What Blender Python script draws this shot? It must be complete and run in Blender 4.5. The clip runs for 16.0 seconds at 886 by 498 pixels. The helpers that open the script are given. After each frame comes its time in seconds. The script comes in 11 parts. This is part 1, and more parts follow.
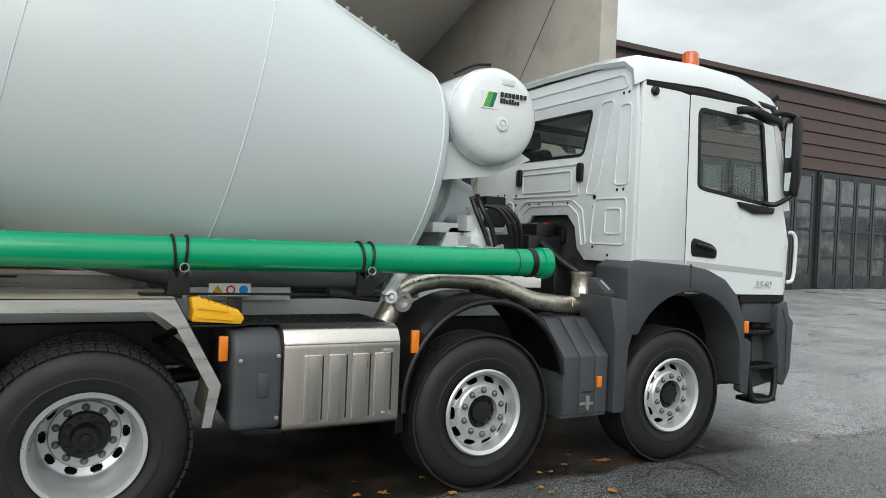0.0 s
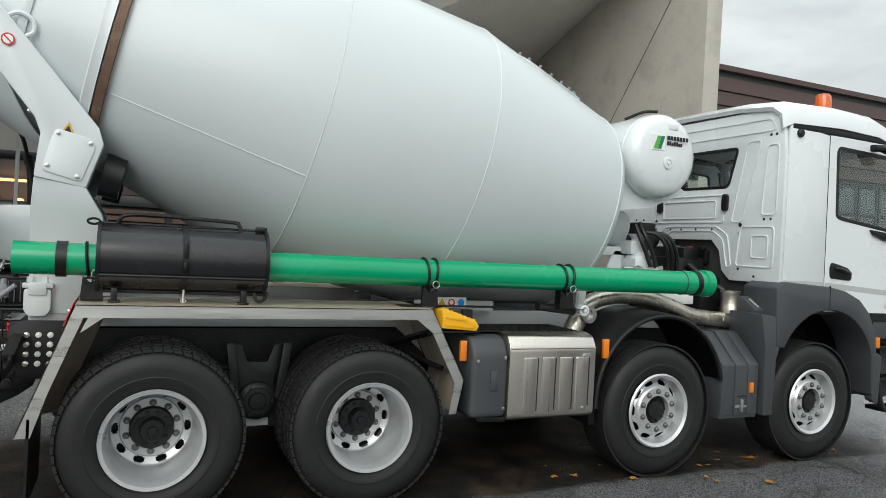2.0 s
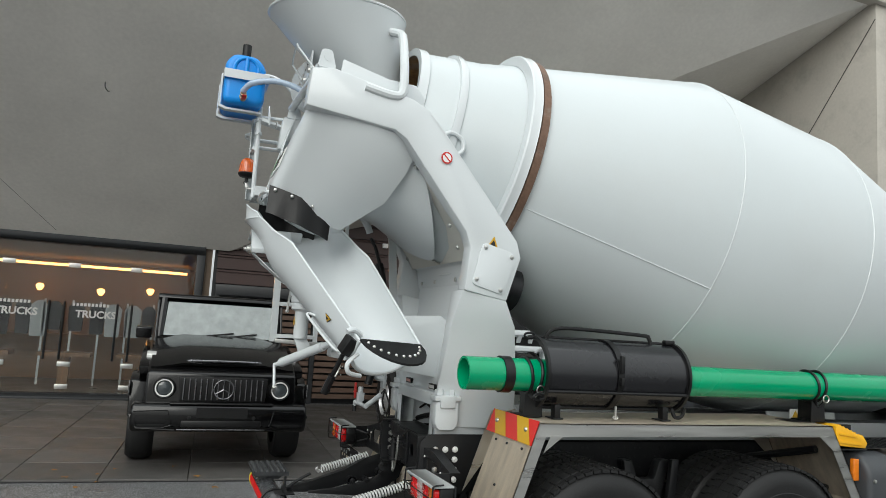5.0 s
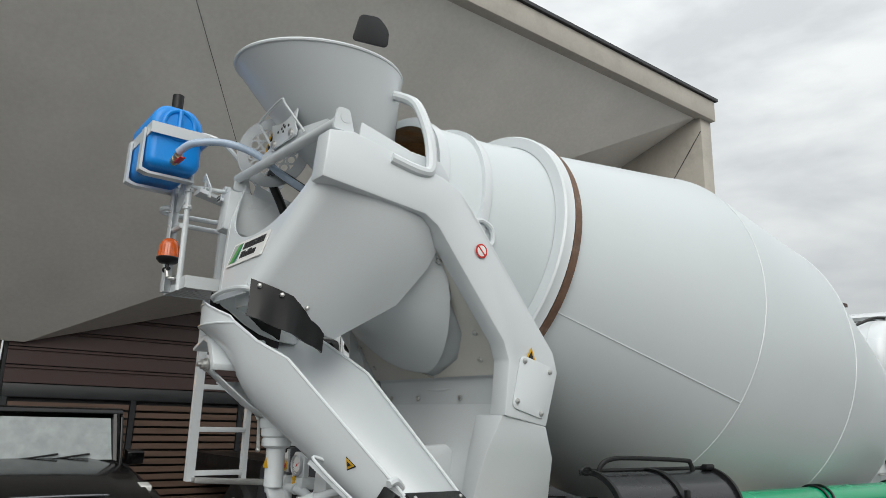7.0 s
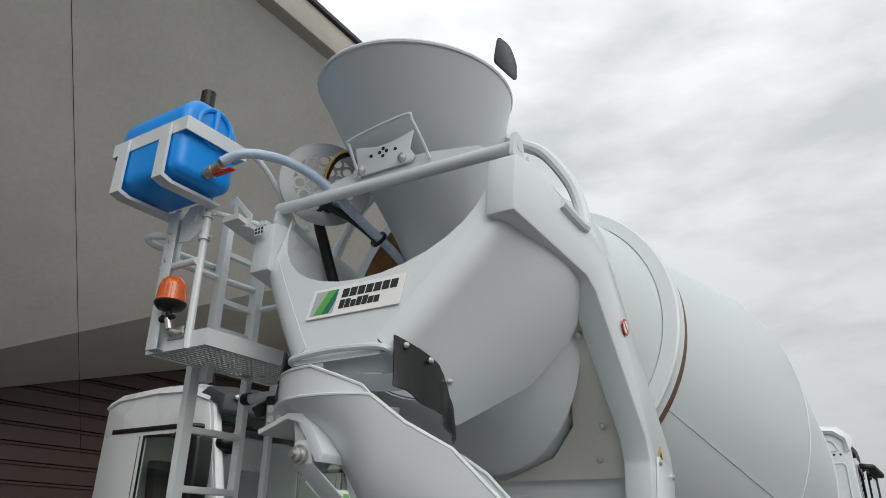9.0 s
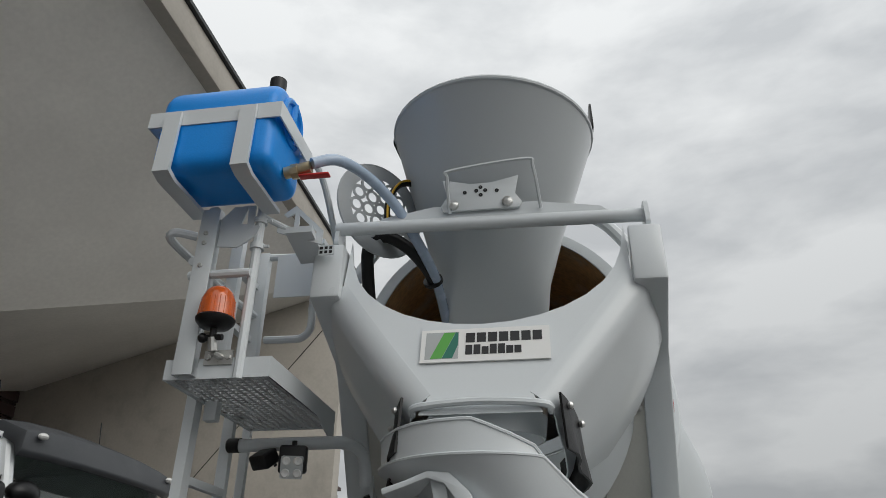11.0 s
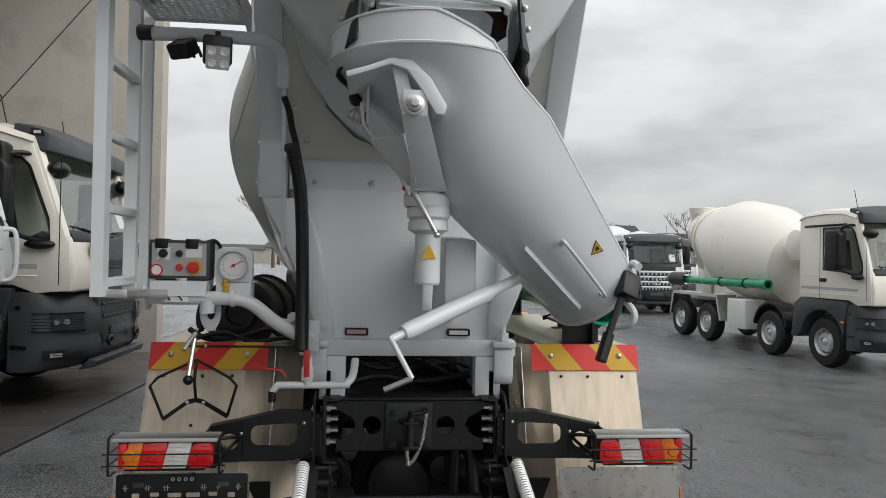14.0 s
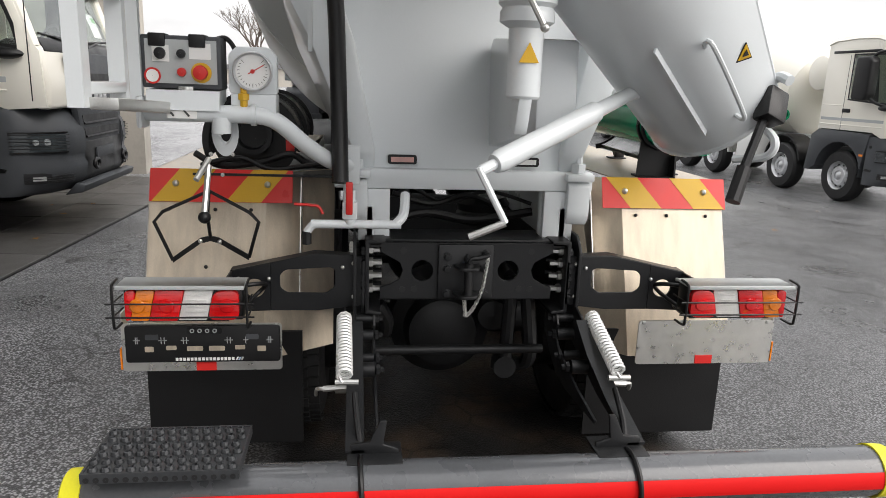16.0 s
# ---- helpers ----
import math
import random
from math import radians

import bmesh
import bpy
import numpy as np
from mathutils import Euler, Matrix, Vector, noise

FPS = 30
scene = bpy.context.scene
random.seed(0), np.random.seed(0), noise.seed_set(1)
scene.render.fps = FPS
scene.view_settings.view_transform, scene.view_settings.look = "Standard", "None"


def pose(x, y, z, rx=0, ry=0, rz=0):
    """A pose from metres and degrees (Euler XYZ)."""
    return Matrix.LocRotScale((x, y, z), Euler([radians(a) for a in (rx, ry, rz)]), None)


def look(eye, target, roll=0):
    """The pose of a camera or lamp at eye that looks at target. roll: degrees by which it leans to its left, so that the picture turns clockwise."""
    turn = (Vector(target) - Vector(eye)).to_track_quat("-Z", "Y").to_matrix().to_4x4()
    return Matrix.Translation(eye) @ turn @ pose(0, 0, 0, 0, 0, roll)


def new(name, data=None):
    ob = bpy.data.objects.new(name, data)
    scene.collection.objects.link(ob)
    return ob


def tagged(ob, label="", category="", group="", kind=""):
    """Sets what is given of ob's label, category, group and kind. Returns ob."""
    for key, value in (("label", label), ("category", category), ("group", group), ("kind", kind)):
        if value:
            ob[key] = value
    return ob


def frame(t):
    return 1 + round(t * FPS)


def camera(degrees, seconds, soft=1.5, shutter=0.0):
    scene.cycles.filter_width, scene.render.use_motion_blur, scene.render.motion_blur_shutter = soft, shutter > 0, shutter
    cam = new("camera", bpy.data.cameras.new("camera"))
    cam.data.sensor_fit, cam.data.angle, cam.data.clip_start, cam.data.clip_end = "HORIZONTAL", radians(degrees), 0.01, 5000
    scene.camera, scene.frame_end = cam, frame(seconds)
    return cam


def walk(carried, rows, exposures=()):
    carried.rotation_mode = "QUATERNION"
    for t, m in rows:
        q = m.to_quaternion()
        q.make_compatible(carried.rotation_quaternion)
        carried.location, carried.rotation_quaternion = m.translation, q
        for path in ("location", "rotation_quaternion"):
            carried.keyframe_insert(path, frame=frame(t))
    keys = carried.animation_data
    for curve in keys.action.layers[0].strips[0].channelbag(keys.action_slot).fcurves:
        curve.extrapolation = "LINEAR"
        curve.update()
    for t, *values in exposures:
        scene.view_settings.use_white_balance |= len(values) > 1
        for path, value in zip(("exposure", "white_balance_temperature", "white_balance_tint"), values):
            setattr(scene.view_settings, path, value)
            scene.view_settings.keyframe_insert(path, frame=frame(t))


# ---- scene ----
cam = camera(64.5, 16.0, soft=0.3)
PATH = [
    (0, (1.191, -5.118, 1.645), (2.138, -3.356, 1.619), 2.4),
    (0.5, (0.843, -5.286, 1.67), (1.751, -3.504, 1.655), 2.6),
    (1, (0.534, -5.396, 1.694), (1.41, -3.599, 1.684), 2.9),
    (1.5, (0.219, -5.411, 1.73), (1.068, -3.6, 1.719), 3.1),
    (2, (-0.148, -5.452, 1.697), (0.668, -3.626, 1.69), 3.1),
    (2.5, (-0.537, -5.396, 1.66), (0.245, -3.555, 1.655), 3.2),
    (3, (-0.922, -5.292, 1.646), (-0.177, -3.435, 1.648), 3.3),
    (3.5, (-1.322, -5.207, 1.645), (-0.612, -3.337, 1.664), 3.3),
    (4, (-1.639, -4.99, 1.664), (-0.948, -3.114, 1.724), 3.3),
    (4.5, (-1.962, -4.784, 1.705), (-1.28, -2.908, 1.83), 3.4),
    (5, (-2.276, -4.548, 1.741), (-1.575, -2.689, 1.968), 3.4),
    (5.2, (-2.371, -4.444, 1.746), (-1.649, -2.599, 2.015), 3.5),
    (7.3, (-3.111, -3.008, 1.962), (-1.857, -1.534, 2.47), 1.2),
    (7.5, (-3.178, -2.86, 1.965), (-1.884, -1.428, 2.491), 1.2),
    (8, (-3.318, -2.452, 1.932), (-1.939, -1.129, 2.521), 1.1),
    (8.5, (-3.476, -2.031, 1.915), (-2.008, -0.848, 2.582), 1.2),
    (9, (-3.602, -1.578, 1.924), (-2.046, -0.585, 2.694), 1.1),
    (9.5, (-3.599, -1.168, 1.9), (-1.967, -0.396, 2.762), 0.6),
    (9.7, (-3.62, -1.001, 1.904), (-1.967, -0.311, 2.794), 0.5),
    (11.8, (-4.03, 0.027, 1.947), (-2.223, 0.144, 2.798), 0.5),
    (12, (-4.04, 0.075, 1.924), (-2.213, 0.159, 2.731), 0.5),
    (12.5, (-4.031, 0.147, 1.871), (-2.144, 0.135, 2.534), 0.4),
    (13, (-3.988, 0.159, 1.83), (-2.047, 0.067, 2.304), 0.5),
    (13.5, (-3.967, 0.171, 1.77), (-1.99, 0.008, 2.027), 0.8),
    (14, (-3.949, 0.205, 1.719), (-1.96, -0.005, 1.745), 1.1),
    (14.5, (-3.934, 0.22, 1.663), (-1.956, -0.022, 1.483), 1.3),
    (15, (-3.821, 0.267, 1.616), (-1.868, 0.0, 1.276), 1.6),
    (15.5, (-3.612, 0.365, 1.63), (-1.679, 0.095, 1.196), 1.9),
    (16, (-3.336, 0.432, 1.657), (-1.405, 0.182, 1.198), 2.1),
]
walk(cam, [(t, look(eye, target, roll)) for t, eye, target, roll in PATH],
     exposures=[(0.0, 0.40, 6380, 4), (5.0, 0.42, 6380, 5), (8.0, 0.07, 6480, 8), (9.5, 0.03, 6480, 8), (12.0, -0.32, 6480, 9), (12.5, -0.23, 6480, 9), (13.0, -0.09, 6520, 9),
                (14.0, 0.28, 6520, 10), (14.5, 0.51, 6540, 10), (15.0, 0.66, 6560, 11), (16.0, 0.96, 6650, 12)])

# ---- world and light: an overcast sky ----
SUN_UP, SUN_TURN = radians(33), radians(200)
world = bpy.data.worlds.new("overcast")
scene.world = world
world.use_nodes = True
wn, wl = world.node_tree.nodes, world.node_tree.links
wn.clear()
w_out = wn.new("ShaderNodeOutputWorld")
w_bg = wn.new("ShaderNodeBackground")
w_mix = wn.new("ShaderNodeMix")
w_mix.data_type = "RGBA"
w_sky = wn.new("ShaderNodeTexSky")
w_sky.sky_type = "NISHITA"
w_sky.sun_disc = False
w_sky.sun_elevation, w_sky.sun_rotation = SUN_UP, SUN_TURN
w_sky.air_density, w_sky.dust_density = 1.0, 4.0
w_tc = wn.new("ShaderNodeTexCoord")
w_map = wn.new("ShaderNodeMapping")
w_map.inputs["Scale"].default_value = (1.0, 1.0, 2.6)
w_noise = wn.new("ShaderNodeTexNoise")
w_noise.inputs["Scale"].default_value = 3.6
w_noise.inputs["Detail"].default_value = 7.0
w_noise.inputs["Roughness"].default_value = 0.52
w_noise.inputs["Distortion"].default_value = 0.12
w_ramp = wn.new("ShaderNodeValToRGB")
w_ramp.color_ramp.elements[0].position = 0.36
w_ramp.color_ramp.elements[0].color = (4.2, 4.32, 4.45, 1)
w_ramp.color_ramp.elements[1].position = 0.60
w_ramp.color_ramp.elements[1].color = (5.95, 6.03, 6.08, 1)
wl.new(w_tc.outputs["Generated"], w_map.inputs["Vector"])
wl.new(w_map.outputs["Vector"], w_noise.inputs["Vector"])
wl.new(w_noise.outputs["Fac"], w_ramp.inputs["Fac"])
# an overcast sky is brighter towards the zenith
w_sep = wn.new("ShaderNodeSeparateXYZ")
w_grad = wn.new("ShaderNodeMapRange")
w_grad.inputs["From Min"].default_value, w_grad.inputs["From Max"].default_value = 0.0, 1.0
w_grad.inputs["To Min"].default_value, w_grad.inputs["To Max"].default_value = 0.66, 1.72
wl.new(w_tc.outputs["Generated"], w_sep.inputs[0])
wl.new(w_sep.outputs["Z"], w_grad.inputs["Value"])
w_mul = wn.new("ShaderNodeVectorMath")
w_mul.operation = "SCALE"
wl.new(w_ramp.outputs["Color"], w_mul.inputs[0])
wl.new(w_grad.outputs["Result"], w_mul.inputs["Scale"])
w_mix.inputs["Factor"].default_value = 0.95
wl.new(w_sky.outputs["Color"], w_mix.inputs[6])
wl.new(w_mul.outputs["Vector"], w_mix.inputs[7])
wl.new(w_mix.outputs[2], w_bg.inputs["Color"])
w_bg.inputs["Strength"].default_value = 0.126
wl.new(w_bg.outputs["Background"], w_out.inputs["Surface"])

sun_data = bpy.data.lights.new("sun", "SUN")
sun_data.energy, sun_data.angle, sun_data.color = 1.25, radians(50), (1.0, 0.97, 0.93)
sun = new("sun", sun_data)
sun.matrix_world = look((0, 0, 0), (0.50, 0.70, -0.56))


# ---- materials ----
def mat(name, color, rough=0.5, metal=0.0, var=0.12, scale=6.0, bump=0.0, bscale=60.0, coat=0.0, dirt=None, dirt_amt=0.0, dscale=1.5, rvar=0.08, aniso=None, spec=0.5):
    """A surface with colour variation at two scales, some relief and optional stains."""
    m = bpy.data.materials.new(name)
    m.use_nodes = True
    n, l = m.node_tree.nodes, m.node_tree.links
    b = n["Principled BSDF"]
    tc = n.new("ShaderNodeTexCoord")
    src = tc.outputs["Object"]
    if aniso:
        mp = n.new("ShaderNodeMapping")
        mp.inputs["Scale"].default_value = aniso
        l.new(src, mp.inputs["Vector"])
        src = mp.outputs["Vector"]
    big = n.new("ShaderNodeTexNoise")
    big.inputs["Scale"].default_value, big.inputs["Detail"].default_value = scale, 6.0
    l.new(src, big.inputs["Vector"])
    fine = n.new("ShaderNodeTexNoise")
    fine.inputs["Scale"].default_value, fine.inputs["Detail"].default_value = bscale, 4.0
    l.new(src, fine.inputs["Vector"])
    ramp = n.new("ShaderNodeMapRange")
    ramp.inputs["From Min"].default_value, ramp.inputs["From Max"].default_value = 0.3, 0.7
    ramp.inputs["To Min"].default_value, ramp.inputs["To Max"].default_value = 1 - var, 1 + var
    add = n.new("ShaderNodeMath")
    add.operation = "MULTIPLY_ADD"
    add.inputs[1].default_value = 0.35
    l.new(fine.outputs["Fac"], add.inputs[0])
    mul = n.new("ShaderNodeMath")
    mul.operation = "MULTIPLY"
    mul.inputs[1].default_value = 0.65
    l.new(big.outputs["Fac"], mul.inputs[0])
    l.new(mul.outputs[0], add.inputs[2])
    l.new(add.outputs[0], ramp.inputs["Value"])
    vm = n.new("ShaderNodeVectorMath")
    vm.operation = "SCALE"
    vm.inputs[0].default_value = color
    l.new(ramp.outputs["Result"], vm.inputs["Scale"])
    col = vm.outputs["Vector"]
    if dirt:
        dn = n.new("ShaderNodeTexNoise")
        dn.inputs["Scale"].default_value, dn.inputs["Detail"].default_value, dn.inputs["Roughness"].default_value = dscale, 8.0, 0.65
        l.new(tc.outputs["Object"], dn.inputs["Vector"])
        dr = n.new("ShaderNodeMapRange")
        dr.inputs["From Min"].default_value, dr.inputs["From Max"].default_value = 0.5, 0.72
        dr.inputs["To Max"].default_value = dirt_amt
        l.new(dn.outputs["Fac"], dr.inputs["Value"])
        mx = n.new("ShaderNodeMix")
        mx.data_type = "RGBA"
        l.new(dr.outputs["Result"], mx.inputs["Factor"])
        l.new(col, mx.inputs[6])
        mx.inputs[7].default_value = (*dirt, 1)
        col = mx.outputs[2]
    l.new(col, b.inputs["Base Color"])
    rr = n.new("ShaderNodeMapRange")
    rr.inputs["From Min"].default_value, rr.inputs["From Max"].default_value = 0.3, 0.7
    rr.inputs["To Min"].default_value, rr.inputs["To Max"].default_value = max(0.02, rough - rvar), min(1, rough + rvar)
    l.new(big.outputs["Fac"], rr.inputs["Value"])
    l.new(rr.outputs["Result"], b.inputs["Roughness"])
    b.inputs["Metallic"].default_value = metal
    b.inputs["Coat Weight"].default_value = coat
    b.inputs["Coat Roughness"].default_value = 0.06
    b.inputs["Specular IOR Level"].default_value = spec
    if bump:
        bp = n.new("ShaderNodeBump")
        bp.inputs["Strength"].default_value, bp.inputs["Distance"].default_value = 1.0, bump
        l.new(fine.outputs["Fac"], bp.inputs["Height"])
        l.new(bp.outputs["Normal"], b.inputs["Normal"])
    return m


def glow(name, color, strength):
    m = bpy.data.materials.new(name)
    m.use_nodes = True
    b = m.node_tree.nodes["Principled BSDF"]
    b.inputs["Base Color"].default_value = (*color, 1)
    b.inputs["Emission Color"].default_value = (*color, 1)
    b.inputs["Emission Strength"].default_value = strength
    return m


def glassy(name, color, rough=0.02, trans=1.0, ior=1.45, alpha=1.0):
    m = bpy.data.materials.new(name)
    m.use_nodes = True
    b = m.node_tree.nodes["Principled BSDF"]
    b.inputs["Base Color"].default_value = (*color, 1)
    b.inputs["Roughness"].default_value = rough
    b.inputs["Transmission Weight"].default_value = trans
    b.inputs["IOR"].default_value = ior
    b.inputs["Alpha"].default_value = alpha
    return m


WHITE = mat("white_paint", (0.655, 0.69, 0.705), 0.32, var=0.025, scale=1.2, bscale=180, coat=0.35, rvar=0.05)
DRUM = mat("drum_paint", (0.60, 0.645, 0.66), 0.36, var=0.03, scale=1.0, bscale=160, coat=0.06, rvar=0.05, dirt=(0.55, 0.55, 0.53), dirt_amt=0.18, dscale=1.2)
CABWHITE = mat("cab_paint", (0.715, 0.745, 0.76), 0.28, var=0.02, scale=1.0, bscale=200, coat=0.5, rvar=0.04)
CREAM = mat("cream_paint", (0.84, 0.81, 0.72), 0.33, var=0.03, scale=1.0, bscale=200, coat=0.4)
GREY_PAINT = mat("grey_paint", (0.42, 0.44, 0.45), 0.4, var=0.05, scale=2.0, bscale=150)
ALU = mat("brushed_aluminium", (0.68, 0.67, 0.64), 0.34, 1.0, var=0.06, scale=3.0, bscale=70, bump=0.0004, aniso=(0.5, 9, 9), rvar=0.12)
# the beige paints a warm reflection into the fender sheets' brushed aluminium
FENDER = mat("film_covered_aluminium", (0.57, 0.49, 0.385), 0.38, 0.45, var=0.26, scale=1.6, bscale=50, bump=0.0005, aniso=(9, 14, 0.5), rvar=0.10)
STEEL = mat("stainless_steel", (0.70, 0.655, 0.60), 0.30, 1.0, var=0.045, scale=4.0, bscale=60, bump=0.0001, aniso=(12, 8, 0.4), rvar=0.03, dirt=(0.60, 0.54, 0.46), dirt_amt=0.2, dscale=3.5)
CHROME = mat("bright_rim_silver", (0.58, 0.59, 0.60), 0.33, 0.55, var=0.06, scale=8.0, bscale=120)
RIMGREY = mat("rim_silver_lacquer", (0.56, 0.57, 0.58), 0.34, 0.55, var=0.08, scale=5.0, bscale=120, dirt=(0.3, 0.29, 0.28), dirt_amt=0.3, dscale=6)
RUBBER = mat("tyre_rubber", (0.013, 0.013, 0.0135), 0.55, var=0.25, scale=7.0, bscale=120, bump=0.0015, dirt=(0.024, 0.023, 0.022), dirt_amt=0.4, dscale=5, spec=0.35)
BLACK = mat("black_plastic", (0.006, 0.006, 0.0065), 0.40, var=0.2, scale=6.0, bscale=220, bump=0.0006, spec=0.4)
CHASSIS = mat("chassis_grey", (0.010, 0.0106, 0.0118), 0.42, var=0.2, scale=5.0, bscale=160, bump=0.0006, dirt=(0.020, 0.018, 0.016), dirt_amt=0.3, dscale=5, spec=0.4)
DARKGREY = mat("grey_plastic", (0.050, 0.054, 0.060), 0.55, var=0.12, scale=4.0, bscale=260, bump=0.0007)
GREEN = mat("green_plastic_pipe", (0.0, 0.31, 0.135), 0.24, var=0.07, scale=2.5, bscale=140, coat=0.2, dirt=(0.05, 0.29, 0.16), dirt_amt=0.2, dscale=3)
BLUE = mat("blue_plastic", (0.006, 0.27, 0.80), 0.36, var=0.08, scale=4.0, bscale=150, bump=0.0006)
YELLOW = mat("yellow_plastic", (0.80, 0.42, 0.012), 0.45, var=0.08, scale=5.0, bscale=150)
YREFL = mat("yellow_reflective", (0.62, 0.36, 0.015), 0.4, var=0.08, scale=8, bscale=300)
RREFL = mat("red_reflective", (0.66, 0.022, 0.018), 0.35, var=0.08, scale=8, bscale=300)
RED_TAPE = mat("red_tape", (0.72, 0.010, 0.010), 0.5, var=0.05, scale=6, bscale=200, spec=0.2)
GUARD = mat("milky_plastic", (0.62, 0.61, 0.56), 0.5, var=0.06, scale=2, bscale=90)
RUST = mat("rusty_steel", (0.19, 0.115, 0.08), 0.65, 0.4, var=0.4, scale=9.0, bscale=60, bump=0.002, dirt=(0.42, 0.38, 0.33), dirt_amt=0.8, dscale=4)
RUSTIN = mat("drum_inside", (0.55, 0.36, 0.18), 0.7, 0.1, var=0.4, scale=5.0, bscale=40, bump=0.002, dirt=(0.55, 0.52, 0.46), dirt_amt=0.9, dscale=3)
ZINC = mat("zinc_plated", (0.58, 0.58, 0.56), 0.35, 0.9, var=0.1, scale=20, bscale=200)
EXHAUST = mat("heat_shield_foil", (0.66, 0.61, 0.53), 0.36, 1.0, var=0.15, scale=14, bscale=30, bump=0.004, rvar=0.12)
ORANGE_LENS = glassy("orange_lens", (0.95, 0.16, 0.01), 0.12, 0.55)
RED_LENS = mat("red_lens", (0.66, 0.008, 0.010), 0.12, var=0.15, scale=25, bscale=220, coat=0.8)
BEACON_LENS = mat("beacon_lens", (0.58, 0.10, 0.008), 0.16, var=0.25, scale=30, bscale=160, coat=0.8)
AMBER_LENS = mat("amber_lens", (0.75, 0.20, 0.01), 0.14, var=0.15, scale=25, bscale=220, coat=0.8)
CLEAR_LENS = mat("clear_lens", (0.72, 0.72, 0.70), 0.12, var=0.15, scale=25, bscale=220, coat=0.8)
GLASS_CAB = glassy("tinted_glass", (0.80, 0.88, 0.85), 0.01, 1.0, 1.42)
GLASS = glassy("clear_glass", (0.80, 0.84, 0.84), 0.0, 1.0, 1.5)
MIRROR = mat("mirror_glass", (0.75, 0.78, 0.8), 0.03, 1.0, var=0.01, scale=2, bscale=50, rvar=0.01)
INTERIOR = mat("dark_interior", (0.035, 0.034, 0.033), 0.8, var=0.2, scale=5, bscale=80)
SEATCLOTH = mat("seat_cloth", (0.028, 0.028, 0.03), 0.85, var=0.2, scale=8, bscale=180, bump=0.001)
RED = mat("red_paint", (0.55, 0.02, 0.015), 0.4, var=0.08, scale=6, bscale=150)
INK = mat("black_print", (0.012, 0.012, 0.013), 0.5, var=0.1, scale=8, bscale=100)
SIGNWHITE = mat("sign_white", (0.80, 0.80, 0.78), 0.4, var=0.02, scale=5, bscale=100)
LOGO_GREEN = mat("print_green", (0.10, 0.38, 0.06), 0.45, var=0.04, scale=5, bscale=100)
LOGO_TEAL = mat("print_teal", (0.015, 0.16, 0.11), 0.45, var=0.04, scale=5, bscale=100)
LOGO_GREY = mat("print_grey", (0.42, 0.44, 0.44), 0.45, var=0.04, scale=5, bscale=100)
HOSE = mat("clear_blue_hose", (0.42, 0.52, 0.66), 0.25, var=0.05, scale=10, bscale=100, coat=0.4)
CONCRETE = mat("smooth_concrete", (0.80, 0.775, 0.73), 0.75, var=0.10, scale=0.7, bscale=16, bump=0.001, dirt=(0.68, 0.655, 0.615), dirt_amt=0.4, dscale=0.45)
FASCIA = mat("fascia_concrete", (0.47, 0.44, 0.39), 0.75, var=0.10, scale=0.9, bscale=20, dirt=(0.27, 0.25, 0.22), dirt_amt=0.5, dscale=1.6)
BROWN = mat("brown_cladding", (0.070, 0.042, 0.038), 0.55, var=0.14, scale=2.0, bscale=60)
ANTHRA = mat("anthracite_frame", (0.028, 0.030, 0.033), 0.45, var=0.12, scale=4, bscale=120)
CARBLACK = mat("black_car_paint", (0.003, 0.003, 0.0034), 0.16, var=0.1, scale=3, bscale=200, coat=0.25, rvar=0.04, spec=0.35)
BARK = mat("bark", (0.10, 0.08, 0.065), 0.9, var=0.3, scale=6, bscale=40, bump=0.01)
LEAF = mat("fallen_leaf", (0.36, 0.17, 0.035), 0.7, var=0.35, scale=30, bscale=90)


